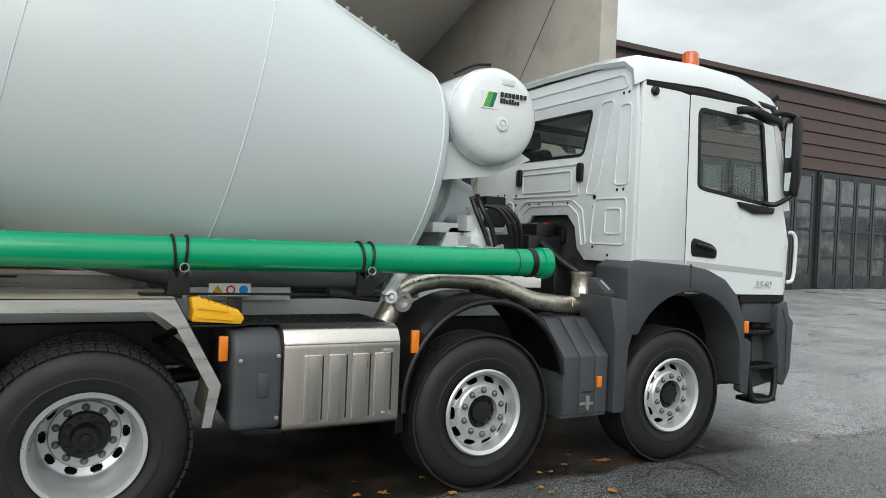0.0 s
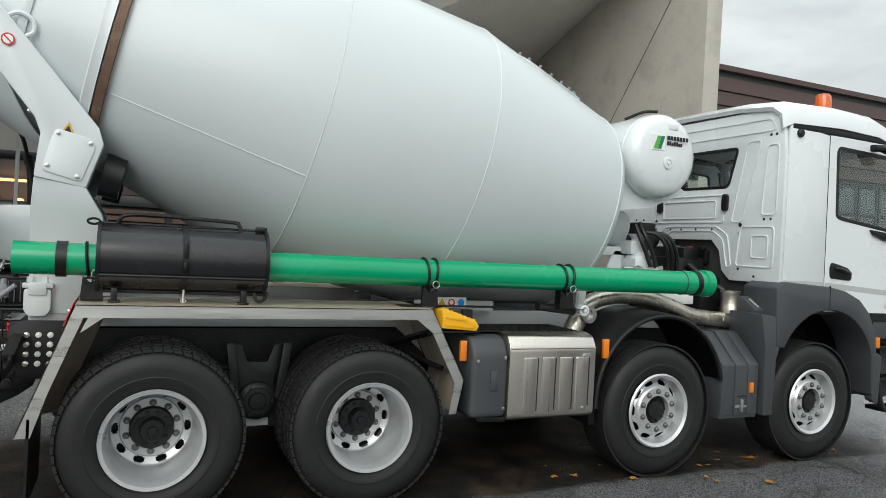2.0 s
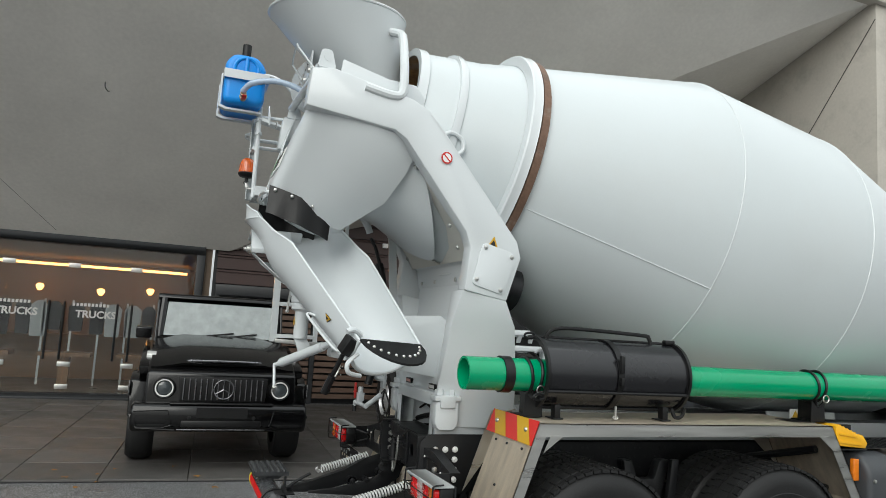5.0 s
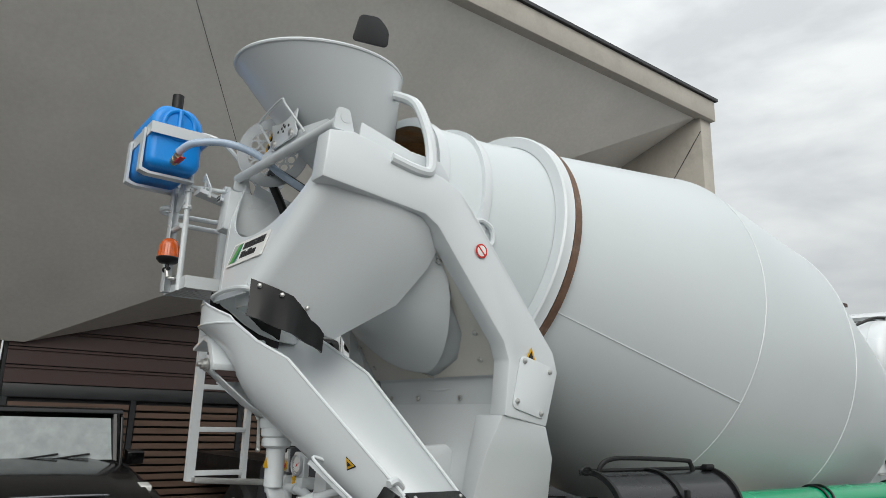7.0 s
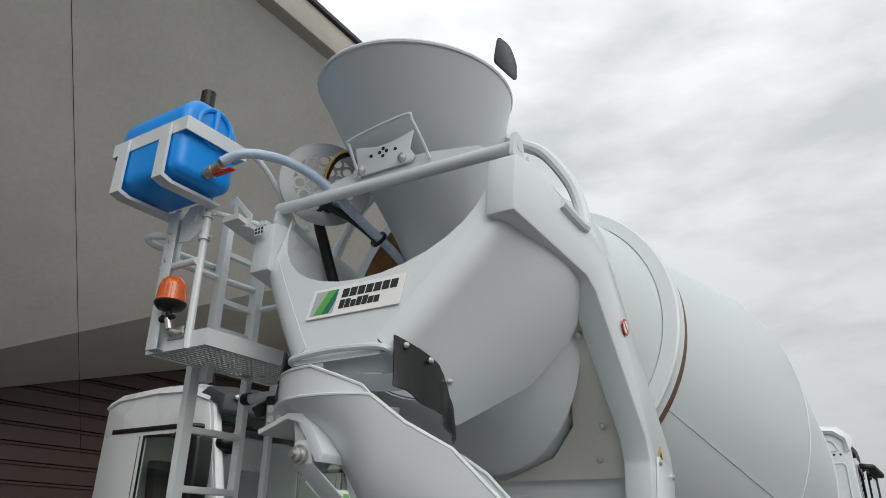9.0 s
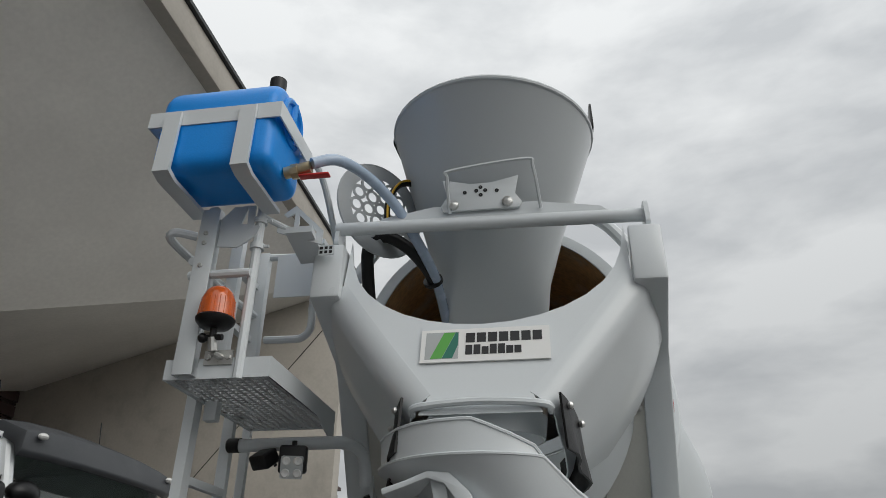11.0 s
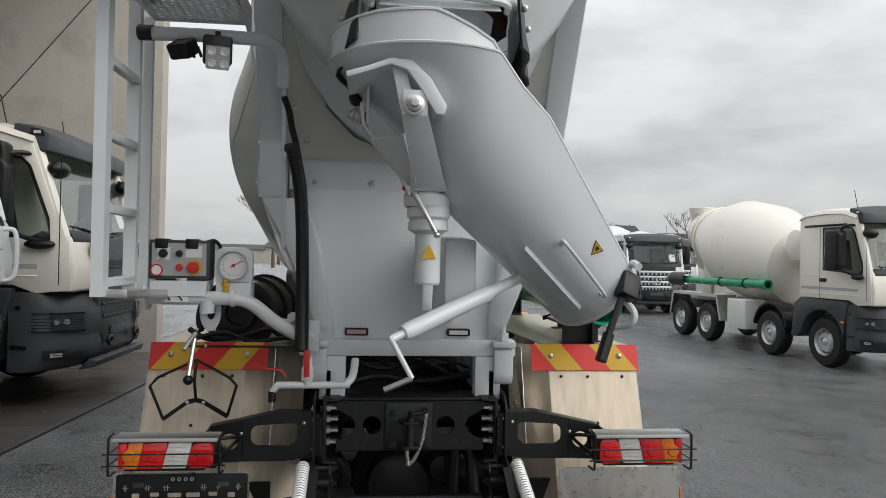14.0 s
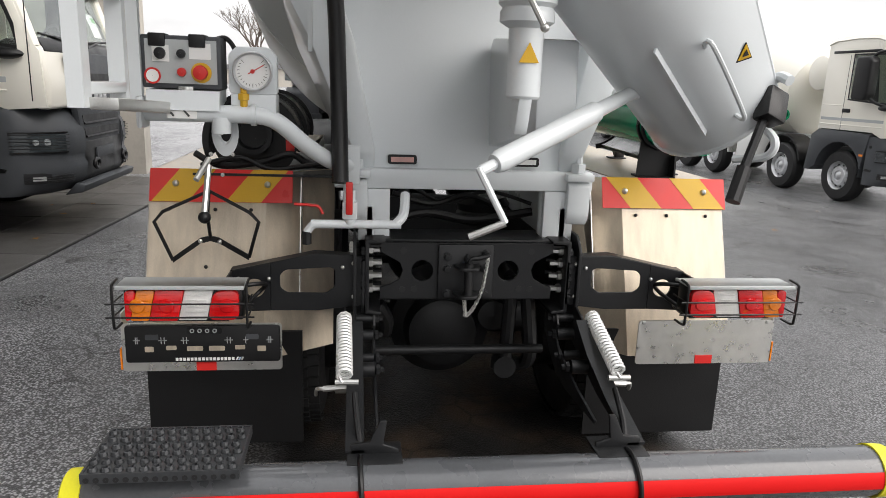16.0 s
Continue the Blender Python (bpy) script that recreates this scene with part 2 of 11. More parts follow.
# ---- mesh helpers ----
class Mesh:
    """Vertices and faces of one part, gathered before it becomes an object."""

    def __init__(self):
        self.v, self.f = [], []

    def put(self, verts, faces, m=None):
        o = len(self.v)
        self.v += [tuple(m @ Vector(p)) if m else tuple(p) for p in verts]
        self.f += [tuple(i + o for i in face) for face in faces]
        return self

    def box(self, c, s, m=None):
        x, y, z = (k / 2 for k in s)
        vs = [(c[0] + a * x, c[1] + b * y, c[2] + d * z) for a in (-1, 1) for b in (-1, 1) for d in (-1, 1)]
        return self.put(vs, [(0, 1, 3, 2), (4, 6, 7, 5), (0, 4, 5, 1), (2, 3, 7, 6), (0, 2, 6, 4), (1, 5, 7, 3)], m)

    def span(self, lo, hi, m=None):
        return self.box([(a + b) / 2 for a, b in zip(lo, hi)], [abs(b - a) for a, b in zip(lo, hi)], m)

    def prism(self, pts, axis, lo, hi, m=None):
        """A flat outline, pushed from lo to hi along an axis. pts are the two other coordinates, in the order x, y, z."""
        k = "xyz".index(axis)

        def lift(p, h):
            q = list(p)
            q.insert(k, h)
            return q
        n = len(pts)
        vs = [lift(p, lo) for p in pts] + [lift(p, hi) for p in pts]
        fs = [tuple(range(n))[::-1], tuple(range(n, 2 * n))] + [(i, (i + 1) % n, n + (i + 1) % n, n + i) for i in range(n)]
        return self.put(vs, fs, m)

    def tube(self, pts, r, n=12, cap=True, m=None):
        """A round bar along a line of points; r is one radius or one for each point."""
        pts = [Vector(p) for p in pts]
        rs = r if isinstance(r, (list, tuple)) else [r] * len(pts)
        vs, fs, side = [], [], None
        for i, p in enumerate(pts):
            d = (pts[min(i + 1, len(pts) - 1)] - pts[max(i - 1, 0)]).normalized()
            if side is None:
                side = d.orthogonal().normalized()
            side = (side - d * side.dot(d)).normalized()
            up = d.cross(side)
            vs += [tuple(p + rs[i] * (math.cos(a) * side + math.sin(a) * up)) for a in (2 * math.pi * j / n for j in range(n))]
        for i in range(len(pts) - 1):
            fs += [(i * n + j, i * n + (j + 1) % n, (i + 1) * n + (j + 1) % n, (i + 1) * n + j) for j in range(n)]
        if cap:
            fs += [tuple(range(n))[::-1], tuple(range((len(pts) - 1) * n, len(pts) * n))]
        return self.put(vs, fs, m)

    def lathe(self, profile, o=(0, 0, 0), d=(0, 0, 1), n=32, arc=(0, 360), skip=None, m=None):
        """A profile of (distance along d, radius), turned round d. skip(ring, step) leaves faces out."""
        d, o = Vector(d).normalized(), Vector(o)
        side = Vector((0, 0, 1)) if abs(d.z) < 0.9 else Vector((1, 0, 0))
        side = (side - d * side.dot(d)).normalized()
        up = d.cross(side)
        whole = abs(arc[1] - arc[0]) >= 360
        steps = n if whole else n + 1
        vs, fs = [], []
        for s, r in profile:
            for j in range(steps):
                a = radians(arc[0] + (arc[1] - arc[0]) * j / n)
                vs.append(tuple(o + d * s + r * (math.cos(a) * side + math.sin(a) * up)))
        for i in range(len(profile) - 1):
            for j in range(n):
                if skip and skip(i, j):
                    continue
                k = (j + 1) % steps
                fs.append((i * steps + j, i * steps + k, (i + 1) * steps + k, (i + 1) * steps + j))
        return self.put(vs, fs, m)

    def loft(self, rings, closed=True, caps=True, m=None):
        n = len(rings[0])
        vs = [p for ring in rings for p in ring]
        fs = []
        for i in range(len(rings) - 1):
            for j in range(n if closed else n - 1):
                k = (j + 1) % n
                fs.append((i * n + j, i * n + k, (i + 1) * n + k, (i + 1) * n + j))
        if caps and closed:
            fs += [tuple(range(n))[::-1], tuple(range((len(rings) - 1) * n, len(rings) * n))]
        return self.put(vs, fs, m)

    def ball(self, c, r, n=16, k=10, m=None):
        rx, ry, rz = r if isinstance(r, (list, tuple)) else (r, r, r)
        rings = []
        for i in range(k + 1):
            a = math.pi * (0.02 + 0.96 * i / k)
            rings.append([(c[0] + rx * math.sin(a) * math.cos(b), c[1] + ry * math.sin(a) * math.sin(b), c[2] - rz * math.cos(a)) for b in (2 * math.pi * j / n for j in range(n))])
        return self.loft(rings, m=m)


OFFSET = Vector((0.0, 0.0, 0.0))


def part(name, me, material, parent=None, label="", bevel=0.0, segs=2, sharp=35, thick=0.0, m=None):
    """Links a gathered mesh as one object, a child of parent."""
    data = bpy.data.meshes.new(name)
    bm = bmesh.new()
    vs = [bm.verts.new(p if m else Vector(p) + OFFSET) for p in me.v]
    for f in me.f:
        try:
            bm.faces.new([vs[i] for i in f])
        except ValueError:
            pass
    bmesh.ops.remove_doubles(bm, verts=bm.verts, dist=0.00005)
    bmesh.ops.recalc_face_normals(bm, faces=bm.faces)
    if thick:
        bmesh.ops.solidify(bm, geom=bm.faces[:], thickness=thick)
        bmesh.ops.recalc_face_normals(bm, faces=bm.faces)
    if bevel:
        edges = [e for e in bm.edges if len(e.link_faces) == 2 and e.calc_face_angle(0) > radians(25)]
        bmesh.ops.bevel(bm, geom=edges, offset=bevel, segments=segs, profile=0.5, affect="EDGES", clamp_overlap=True)
    bm.to_mesh(data)
    bm.free()
    data.shade_smooth()
    data.set_sharp_from_angle(angle=radians(sharp))
    data.materials.append(material)
    ob = new(name, data)
    if parent:
        ob.parent = parent
    if m:
        ob.matrix_basis = m
    if label:
        ob["label"] = label
    return ob


def again(ob, parent, m=None):
    """Another object on the same mesh."""
    o = new(ob.name.split(".")[0], ob.data)
    o.parent = parent
    if m:
        o.matrix_basis = m
    if "label" in ob:
        o["label"] = ob["label"]
    return o


def thing(name, label, category, group="", m=None):
    """An empty that carries the parts of one thing."""
    ob = new(name)
    if m:
        ob.matrix_basis = m
    return tagged(ob, label, category, group)


def rounded(pts, r, steps=5):
    """Rounds the corners of a closed outline."""
    out = []
    n = len(pts)
    for i in range(n):
        p, a, b = Vector(pts[i]), Vector(pts[i - 1]), Vector(pts[(i + 1) % n])
        da, db = (a - p), (b - p)
        k = min(r, da.length * 0.45, db.length * 0.45)
        s, e = p + da.normalized() * k, p + db.normalized() * k
        for j in range(steps + 1):
            t = j / steps
            out.append(tuple((1 - t) ** 2 * s + 2 * t * (1 - t) * p + t * t * e))
    return out


def smooth(pts, steps=6):
    """A soft curve through points."""
    P = [Vector(p) for p in pts]
    out = []
    for i in range(len(P) - 1):
        a, b, c, d = P[max(i - 1, 0)], P[i], P[i + 1], P[min(i + 2, len(P) - 1)]
        for j in range(steps):
            t = j / steps
            out.append(tuple(0.5 * (2 * b + (c - a) * t + (2 * a - 5 * b + 4 * c - d) * t * t + (3 * b - a - 3 * c + d) * t ** 3)))
    out.append(tuple(P[-1]))
    return out


def words(text, size, material, m, parent, name="lettering", bold=0.0, thick=0.001, squeeze=1.0, shear=0.0):
    """Raised letters of the built-in font, as a mesh."""
    c = bpy.data.curves.new(name, "FONT")
    c.body, c.size, c.extrude, c.offset, c.shear = text, size, thick, bold, shear
    c.align_x, c.align_y = "CENTER", "CENTER"
    c.resolution_u = 3
    tmp = new("tmp", c)
    data = bpy.data.meshes.new_from_object(tmp)
    bpy.data.objects.remove(tmp)
    data.materials.append(material)
    ob = new(name, data)
    ob.parent = parent
    ob.matrix_basis = m @ Matrix.Diagonal((squeeze, 1, 1, 1))
    return ob

# ---- ground ----
def ease(t):
    t = max(0.0, min(1.0, t))
    return t * t * (3 - 2 * t)


def ground_z(x, y):
    """The yard rises a little towards the gates and falls away past the truck's right side."""
    up = (0.27 * ease((x - 7.5) / 7) + 0.2 * ease((x - 14) / 14)) * ease((y + 7.0) / 6.0)
    return up - 0.052 * max(0.0, min(-y - 1.6, 7.4))


def asphalt_material():
    m = mat("wet_asphalt", (0.235, 0.236, 0.241), 0.42, var=0.25, scale=1.3, bscale=90, bump=0.006, dirt=(0.125, 0.126, 0.13), dirt_amt=0.8, dscale=0.5, rvar=0.18, spec=0.32)
    n, l = m.node_tree.nodes, m.node_tree.links
    b = n["Principled BSDF"]
    tc = n.new("ShaderNodeTexCoord")
    old = b.inputs["Base Color"].links[0].from_socket
    stone = n.new("ShaderNodeTexVoronoi")
    stone.inputs["Scale"].default_value = 75
    l.new(tc.outputs["Object"], stone.inputs["Vector"])
    speck = n.new("ShaderNodeMapRange")
    speck.inputs["From Min"].default_value, speck.inputs["From Max"].default_value = 0.0, 0.6
    speck.inputs["To Min"].default_value, speck.inputs["To Max"].default_value = 2.5, 0.30
    l.new(stone.outputs["Distance"], speck.inputs["Value"])
    vm = n.new("ShaderNodeVectorMath")
    vm.operation = "SCALE"
    l.new(old, vm.inputs[0])
    l.new(speck.outputs["Result"], vm.inputs["Scale"])
    # an older, cracked, muddy strip along the truck, its near-black tone painting shade
    sep = n.new("ShaderNodeSeparateXYZ")
    l.new(tc.outputs["Object"], sep.inputs[0])
    wob = n.new("ShaderNodeTexNoise")
    wob.inputs["Scale"].default_value, wob.inputs["Detail"].default_value = 1.5, 5
    l.new(tc.outputs["Object"], wob.inputs["Vector"])
    yy = n.new("ShaderNodeMath")
    yy.operation = "MULTIPLY_ADD"
    yy.inputs[1].default_value = 0.35
    l.new(wob.outputs["Fac"], yy.inputs[0])
    l.new(sep.outputs["Y"], yy.inputs[2])
    strip = n.new("ShaderNodeMapRange")
    strip.inputs["From Min"].default_value, strip.inputs["From Max"].default_value = -1.06, -0.98
    l.new(yy.outputs[0], strip.inputs["Value"])
    strip2 = n.new("ShaderNodeMapRange")
    strip2.inputs["From Min"].default_value, strip2.inputs["From Max"].default_value = 1.2, 0.9
    l.new(yy.outputs[0], strip2.inputs["Value"])
    far = n.new("ShaderNodeMapRange")
    far.inputs["From Min"].default_value, far.inputs["From Max"].default_value = -3.3, -2.6
    l.new(sep.outputs["X"], far.inputs["Value"])
    both = n.new("ShaderNodeMath")
    both.operation = "MULTIPLY"
    l.new(strip.outputs["Result"], both.inputs[0])
    l.new(strip2.outputs["Result"], both.inputs[1])
    three = n.new("ShaderNodeMath")
    three.operation = "MULTIPLY"
    l.new(both.outputs[0], three.inputs[0])
    ahead = n.new("ShaderNodeMapRange")
    ahead.inputs["From Min"].default_value, ahead.inputs["From Max"].default_value = 6.9, 6.2
    l.new(sep.outputs["X"], ahead.inputs["Value"])
    span_x = n.new("ShaderNodeMath")
    span_x.operation = "MULTIPLY"
    l.new(far.outputs["Result"], span_x.inputs[0])
    l.new(ahead.outputs["Result"], span_x.inputs[1])
    l.new(span_x.outputs[0], three.inputs[1])
    # a newer, darker lane of asphalt beside that strip, and ground painted paler ahead of it
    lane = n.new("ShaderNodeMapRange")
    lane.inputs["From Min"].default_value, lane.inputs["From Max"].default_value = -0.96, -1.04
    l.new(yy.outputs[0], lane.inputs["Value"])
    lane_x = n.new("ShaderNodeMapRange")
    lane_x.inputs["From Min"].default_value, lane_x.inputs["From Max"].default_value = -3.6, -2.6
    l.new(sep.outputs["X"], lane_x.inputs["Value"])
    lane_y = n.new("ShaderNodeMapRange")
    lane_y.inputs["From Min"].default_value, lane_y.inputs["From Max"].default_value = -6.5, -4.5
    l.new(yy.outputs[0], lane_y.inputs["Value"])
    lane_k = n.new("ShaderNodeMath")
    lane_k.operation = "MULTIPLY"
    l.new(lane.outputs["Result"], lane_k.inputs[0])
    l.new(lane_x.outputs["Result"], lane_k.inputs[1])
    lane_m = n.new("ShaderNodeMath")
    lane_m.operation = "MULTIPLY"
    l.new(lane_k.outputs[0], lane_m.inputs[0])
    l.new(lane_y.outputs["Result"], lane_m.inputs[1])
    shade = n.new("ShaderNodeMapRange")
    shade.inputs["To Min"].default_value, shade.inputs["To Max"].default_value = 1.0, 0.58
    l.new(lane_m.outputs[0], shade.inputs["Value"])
    # paler colour ahead stands in for the wet asphalt's bright sheen
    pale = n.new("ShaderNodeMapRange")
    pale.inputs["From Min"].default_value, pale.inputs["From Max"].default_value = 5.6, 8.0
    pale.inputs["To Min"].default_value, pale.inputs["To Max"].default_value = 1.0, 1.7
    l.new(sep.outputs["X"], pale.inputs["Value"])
    # colour darkened towards the far right, against the sky's bright sheen there
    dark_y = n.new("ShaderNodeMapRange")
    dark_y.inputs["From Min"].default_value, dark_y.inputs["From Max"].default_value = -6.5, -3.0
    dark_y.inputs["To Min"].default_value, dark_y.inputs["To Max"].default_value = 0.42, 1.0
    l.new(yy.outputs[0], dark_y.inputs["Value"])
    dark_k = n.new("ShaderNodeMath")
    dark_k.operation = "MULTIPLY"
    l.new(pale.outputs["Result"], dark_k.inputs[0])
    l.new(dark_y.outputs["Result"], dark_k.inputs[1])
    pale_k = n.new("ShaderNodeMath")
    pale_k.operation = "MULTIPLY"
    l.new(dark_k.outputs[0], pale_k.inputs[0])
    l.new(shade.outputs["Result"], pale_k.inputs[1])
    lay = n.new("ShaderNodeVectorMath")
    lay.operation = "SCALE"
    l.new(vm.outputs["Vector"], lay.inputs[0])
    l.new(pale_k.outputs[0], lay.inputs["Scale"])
    crack = n.new("ShaderNodeTexVoronoi")
    crack.feature = "DISTANCE_TO_EDGE"
    crack.inputs["Scale"].default_value = 3.2
    l.new(tc.outputs["Object"], crack.inputs["Vector"])
    cr = n.new("ShaderNodeMapRange")
    cr.inputs["From Min"].default_value, cr.inputs["From Max"].default_value = 0.0, 0.035
    cr.inputs["To Min"].default_value, cr.inputs["To Max"].default_value = 0.25, 1.0
    l.new(crack.outputs["Distance"], cr.inputs["Value"])
    mud = n.new("ShaderNodeTexNoise")
    mud.inputs["Scale"].default_value, mud.inputs["Detail"].default_value = 2.2, 7
    l.new(tc.outputs["Object"], mud.inputs["Vector"])
    mr = n.new("ShaderNodeValToRGB")
    # dark end lowered to paint the truck's shade; the brown end is mud
    mr.color_ramp.elements[0].position, mr.color_ramp.elements[0].color = 0.46, (0.015, 0.0145, 0.014, 1)
    mr.color_ramp.elements[1].position, mr.color_ramp.elements[1].color = 0.70, (0.075, 0.050, 0.032, 1)
    l.new(mud.outputs["Fac"], mr.inputs["Fac"])
    cm = n.new("ShaderNodeVectorMath")
    cm.operation = "SCALE"
    l.new(mr.outputs["Color"], cm.inputs[0])
    l.new(cr.outputs["Result"], cm.inputs["Scale"])
    mx = n.new("ShaderNodeMix")
    mx.data_type = "RGBA"
    l.new(three.outputs[0], mx.inputs["Factor"])
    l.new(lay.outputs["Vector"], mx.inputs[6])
    l.new(cm.outputs["Vector"], mx.inputs[7])
    # fine branching cracks where the old surface has given way, and pale dried patches
    warp = n.new("ShaderNodeTexNoise")
    warp.inputs["Scale"].default_value, warp.inputs["Detail"].default_value = 2.4, 6
    l.new(tc.outputs["Object"], warp.inputs["Vector"])
    bent = n.new("ShaderNodeVectorMath")
    bent.operation = "MULTIPLY_ADD"
    bent.inputs[1].default_value = (0.7, 0.7, 0.0)
    l.new(warp.outputs["Color"], bent.inputs[0])
    l.new(tc.outputs["Object"], bent.inputs[2])
    lines = n.new("ShaderNodeTexVoronoi")
    lines.feature = "DISTANCE_TO_EDGE"
    lines.inputs["Scale"].default_value = 1.5
    l.new(bent.outputs["Vector"], lines.inputs["Vector"])
    thin = n.new("ShaderNodeMapRange")
    thin.inputs["From Min"].default_value, thin.inputs["From Max"].default_value = 0.006, 0.022
    thin.inputs["To Min"].default_value, thin.inputs["To Max"].default_value = 1.0, 0.0
    l.new(lines.outputs["Distance"], thin.inputs["Value"])
    where = n.new("ShaderNodeTexNoise")
    where.inputs["Scale"].default_value, where.inputs["Detail"].default_value = 0.55, 4
    l.new(tc.outputs["Object"], where.inputs["Vector"])
    some = n.new("ShaderNodeMapRange")
    some.inputs["From Min"].default_value, some.inputs["From Max"].default_value = 0.46, 0.56
    some.inputs["To Max"].default_value = 0.75
    l.new(where.outputs["Fac"], some.inputs["Value"])
    mask = n.new("ShaderNodeMath")
    mask.operation = "MULTIPLY"
    l.new(thin.outputs["Result"], mask.inputs[0])
    l.new(some.outputs["Result"], mask.inputs[1])
    cracked = n.new("ShaderNodeMix")
    cracked.data_type = "RGBA"
    l.new(mask.outputs[0], cracked.inputs["Factor"])
    l.new(mx.outputs[2], cracked.inputs[6])
    cracked.inputs[7].default_value = (0.018, 0.016, 0.015, 1)
    l.new(cracked.outputs[2], b.inputs["Base Color"])
    # stones stand proud of the binder
    relief = n.new("ShaderNodeBump")
    relief.inputs["Strength"].default_value, relief.inputs["Distance"].default_value = 0.5, 0.0025
    relief.invert = True
    l.new(stone.outputs["Distance"], relief.inputs["Height"])
    l.new(b.inputs["Normal"].links[0].from_socket, relief.inputs["Normal"])
    l.new(relief.outputs["Normal"], b.inputs["Normal"])
    return m


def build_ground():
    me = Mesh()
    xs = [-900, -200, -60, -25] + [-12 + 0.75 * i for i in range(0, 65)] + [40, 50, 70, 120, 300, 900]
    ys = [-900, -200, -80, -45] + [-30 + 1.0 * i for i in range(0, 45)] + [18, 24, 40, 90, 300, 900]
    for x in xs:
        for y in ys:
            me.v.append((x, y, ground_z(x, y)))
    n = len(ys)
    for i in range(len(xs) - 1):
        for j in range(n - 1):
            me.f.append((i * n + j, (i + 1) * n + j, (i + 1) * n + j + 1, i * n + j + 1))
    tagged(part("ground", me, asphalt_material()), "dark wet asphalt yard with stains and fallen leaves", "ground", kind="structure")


build_ground()


# ---- the concrete canopy building ----
def build_canopy():
    top = thing("building_canopy", "smooth grey concrete canopy with a slanting soffit and fin wall", "building")
    tagged(top, kind="structure")
    X0, X1, X2 = -30.0, 8.75, 9.10
    a = Mesh()

    # leaning soffit, cut along a diagonal crease
    def za(y):
        return 7.95 - (y - 3.85) * 0.72
    crease = [(-1.30, 10.6), (X1, 3.85)]
    poly = [(X0, 3.85), (X1, 3.85), crease[0], (X0, 10.6)]
    low = [(x, y, za(y)) for x, y in poly]
    high = [(x, y, za(y) + 0.35) for x, y in poly]
    a.put(low + high, [(0, 1, 2, 3), (7, 6, 5, 4), (0, 4, 5, 1), (1, 5, 6, 2), (2, 6, 7, 3), (3, 7, 4, 0)])
    part("soffit", a, CONCRETE, top)
    b = Mesh()
    tri = [(-1.30, 10.6, za(10.6) - 0.002), (X1, 3.85, 7.948), (X1, 10.6, 6.02)]
    b.put(tri + [(x, y, z + 0.35) for x, y, z in tri], [(0, 1, 2), (5, 4, 3), (0, 3, 4, 1), (1, 4, 5, 2), (2, 5, 3, 0)])
    part("soffit_facet", b, CONCRETE, top)
    f = Mesh().span((X0, 3.75, 7.88), (X2 + 0.03, 3.95, 8.30))
    part("fascia", f, FASCIA, top, bevel=0.015)
    c = Mesh().span((X0, 3.70, 8.303), (X2 + 0.08, 4.1, 8.36))
    part("metal_capping", c, ANTHRA, top)
    w = Mesh().span((X1, 3.85, -0.05), (X2, 12.0, 8.30))
    part("fin_wall", w, FASCIA, top, bevel=0.01)
    r = Mesh().span((X0, 3.95, 8.0), (X2, 16.0, 8.25))
    part("roof_slab", r, CONCRETE, top)
    # joints in the concrete
    j = Mesh()
    for x in (-9.9, -1.68):
        x1, y1 = x + 0.82 * 6.6, 3.87 + 6.6
        j.put([(x, 3.87, za(3.87) - 0.003), (x + 0.009, 3.87, za(3.87) - 0.003), (x1 + 0.009, y1, za(y1) - 0.003), (x1, y1, za(y1) - 0.003)], [(0, 1, 2, 3)])
    part("joint", j, INK, top)
    k = Mesh()
    k.put([(8.746, 8.2, 2.14), (8.746, 8.224, 2.14), (8.746, 3.874, 7.60), (8.746, 3.85, 7.60)], [(0, 1, 2, 3)])
    part("joint", k, INK, top)
    return top


build_canopy()


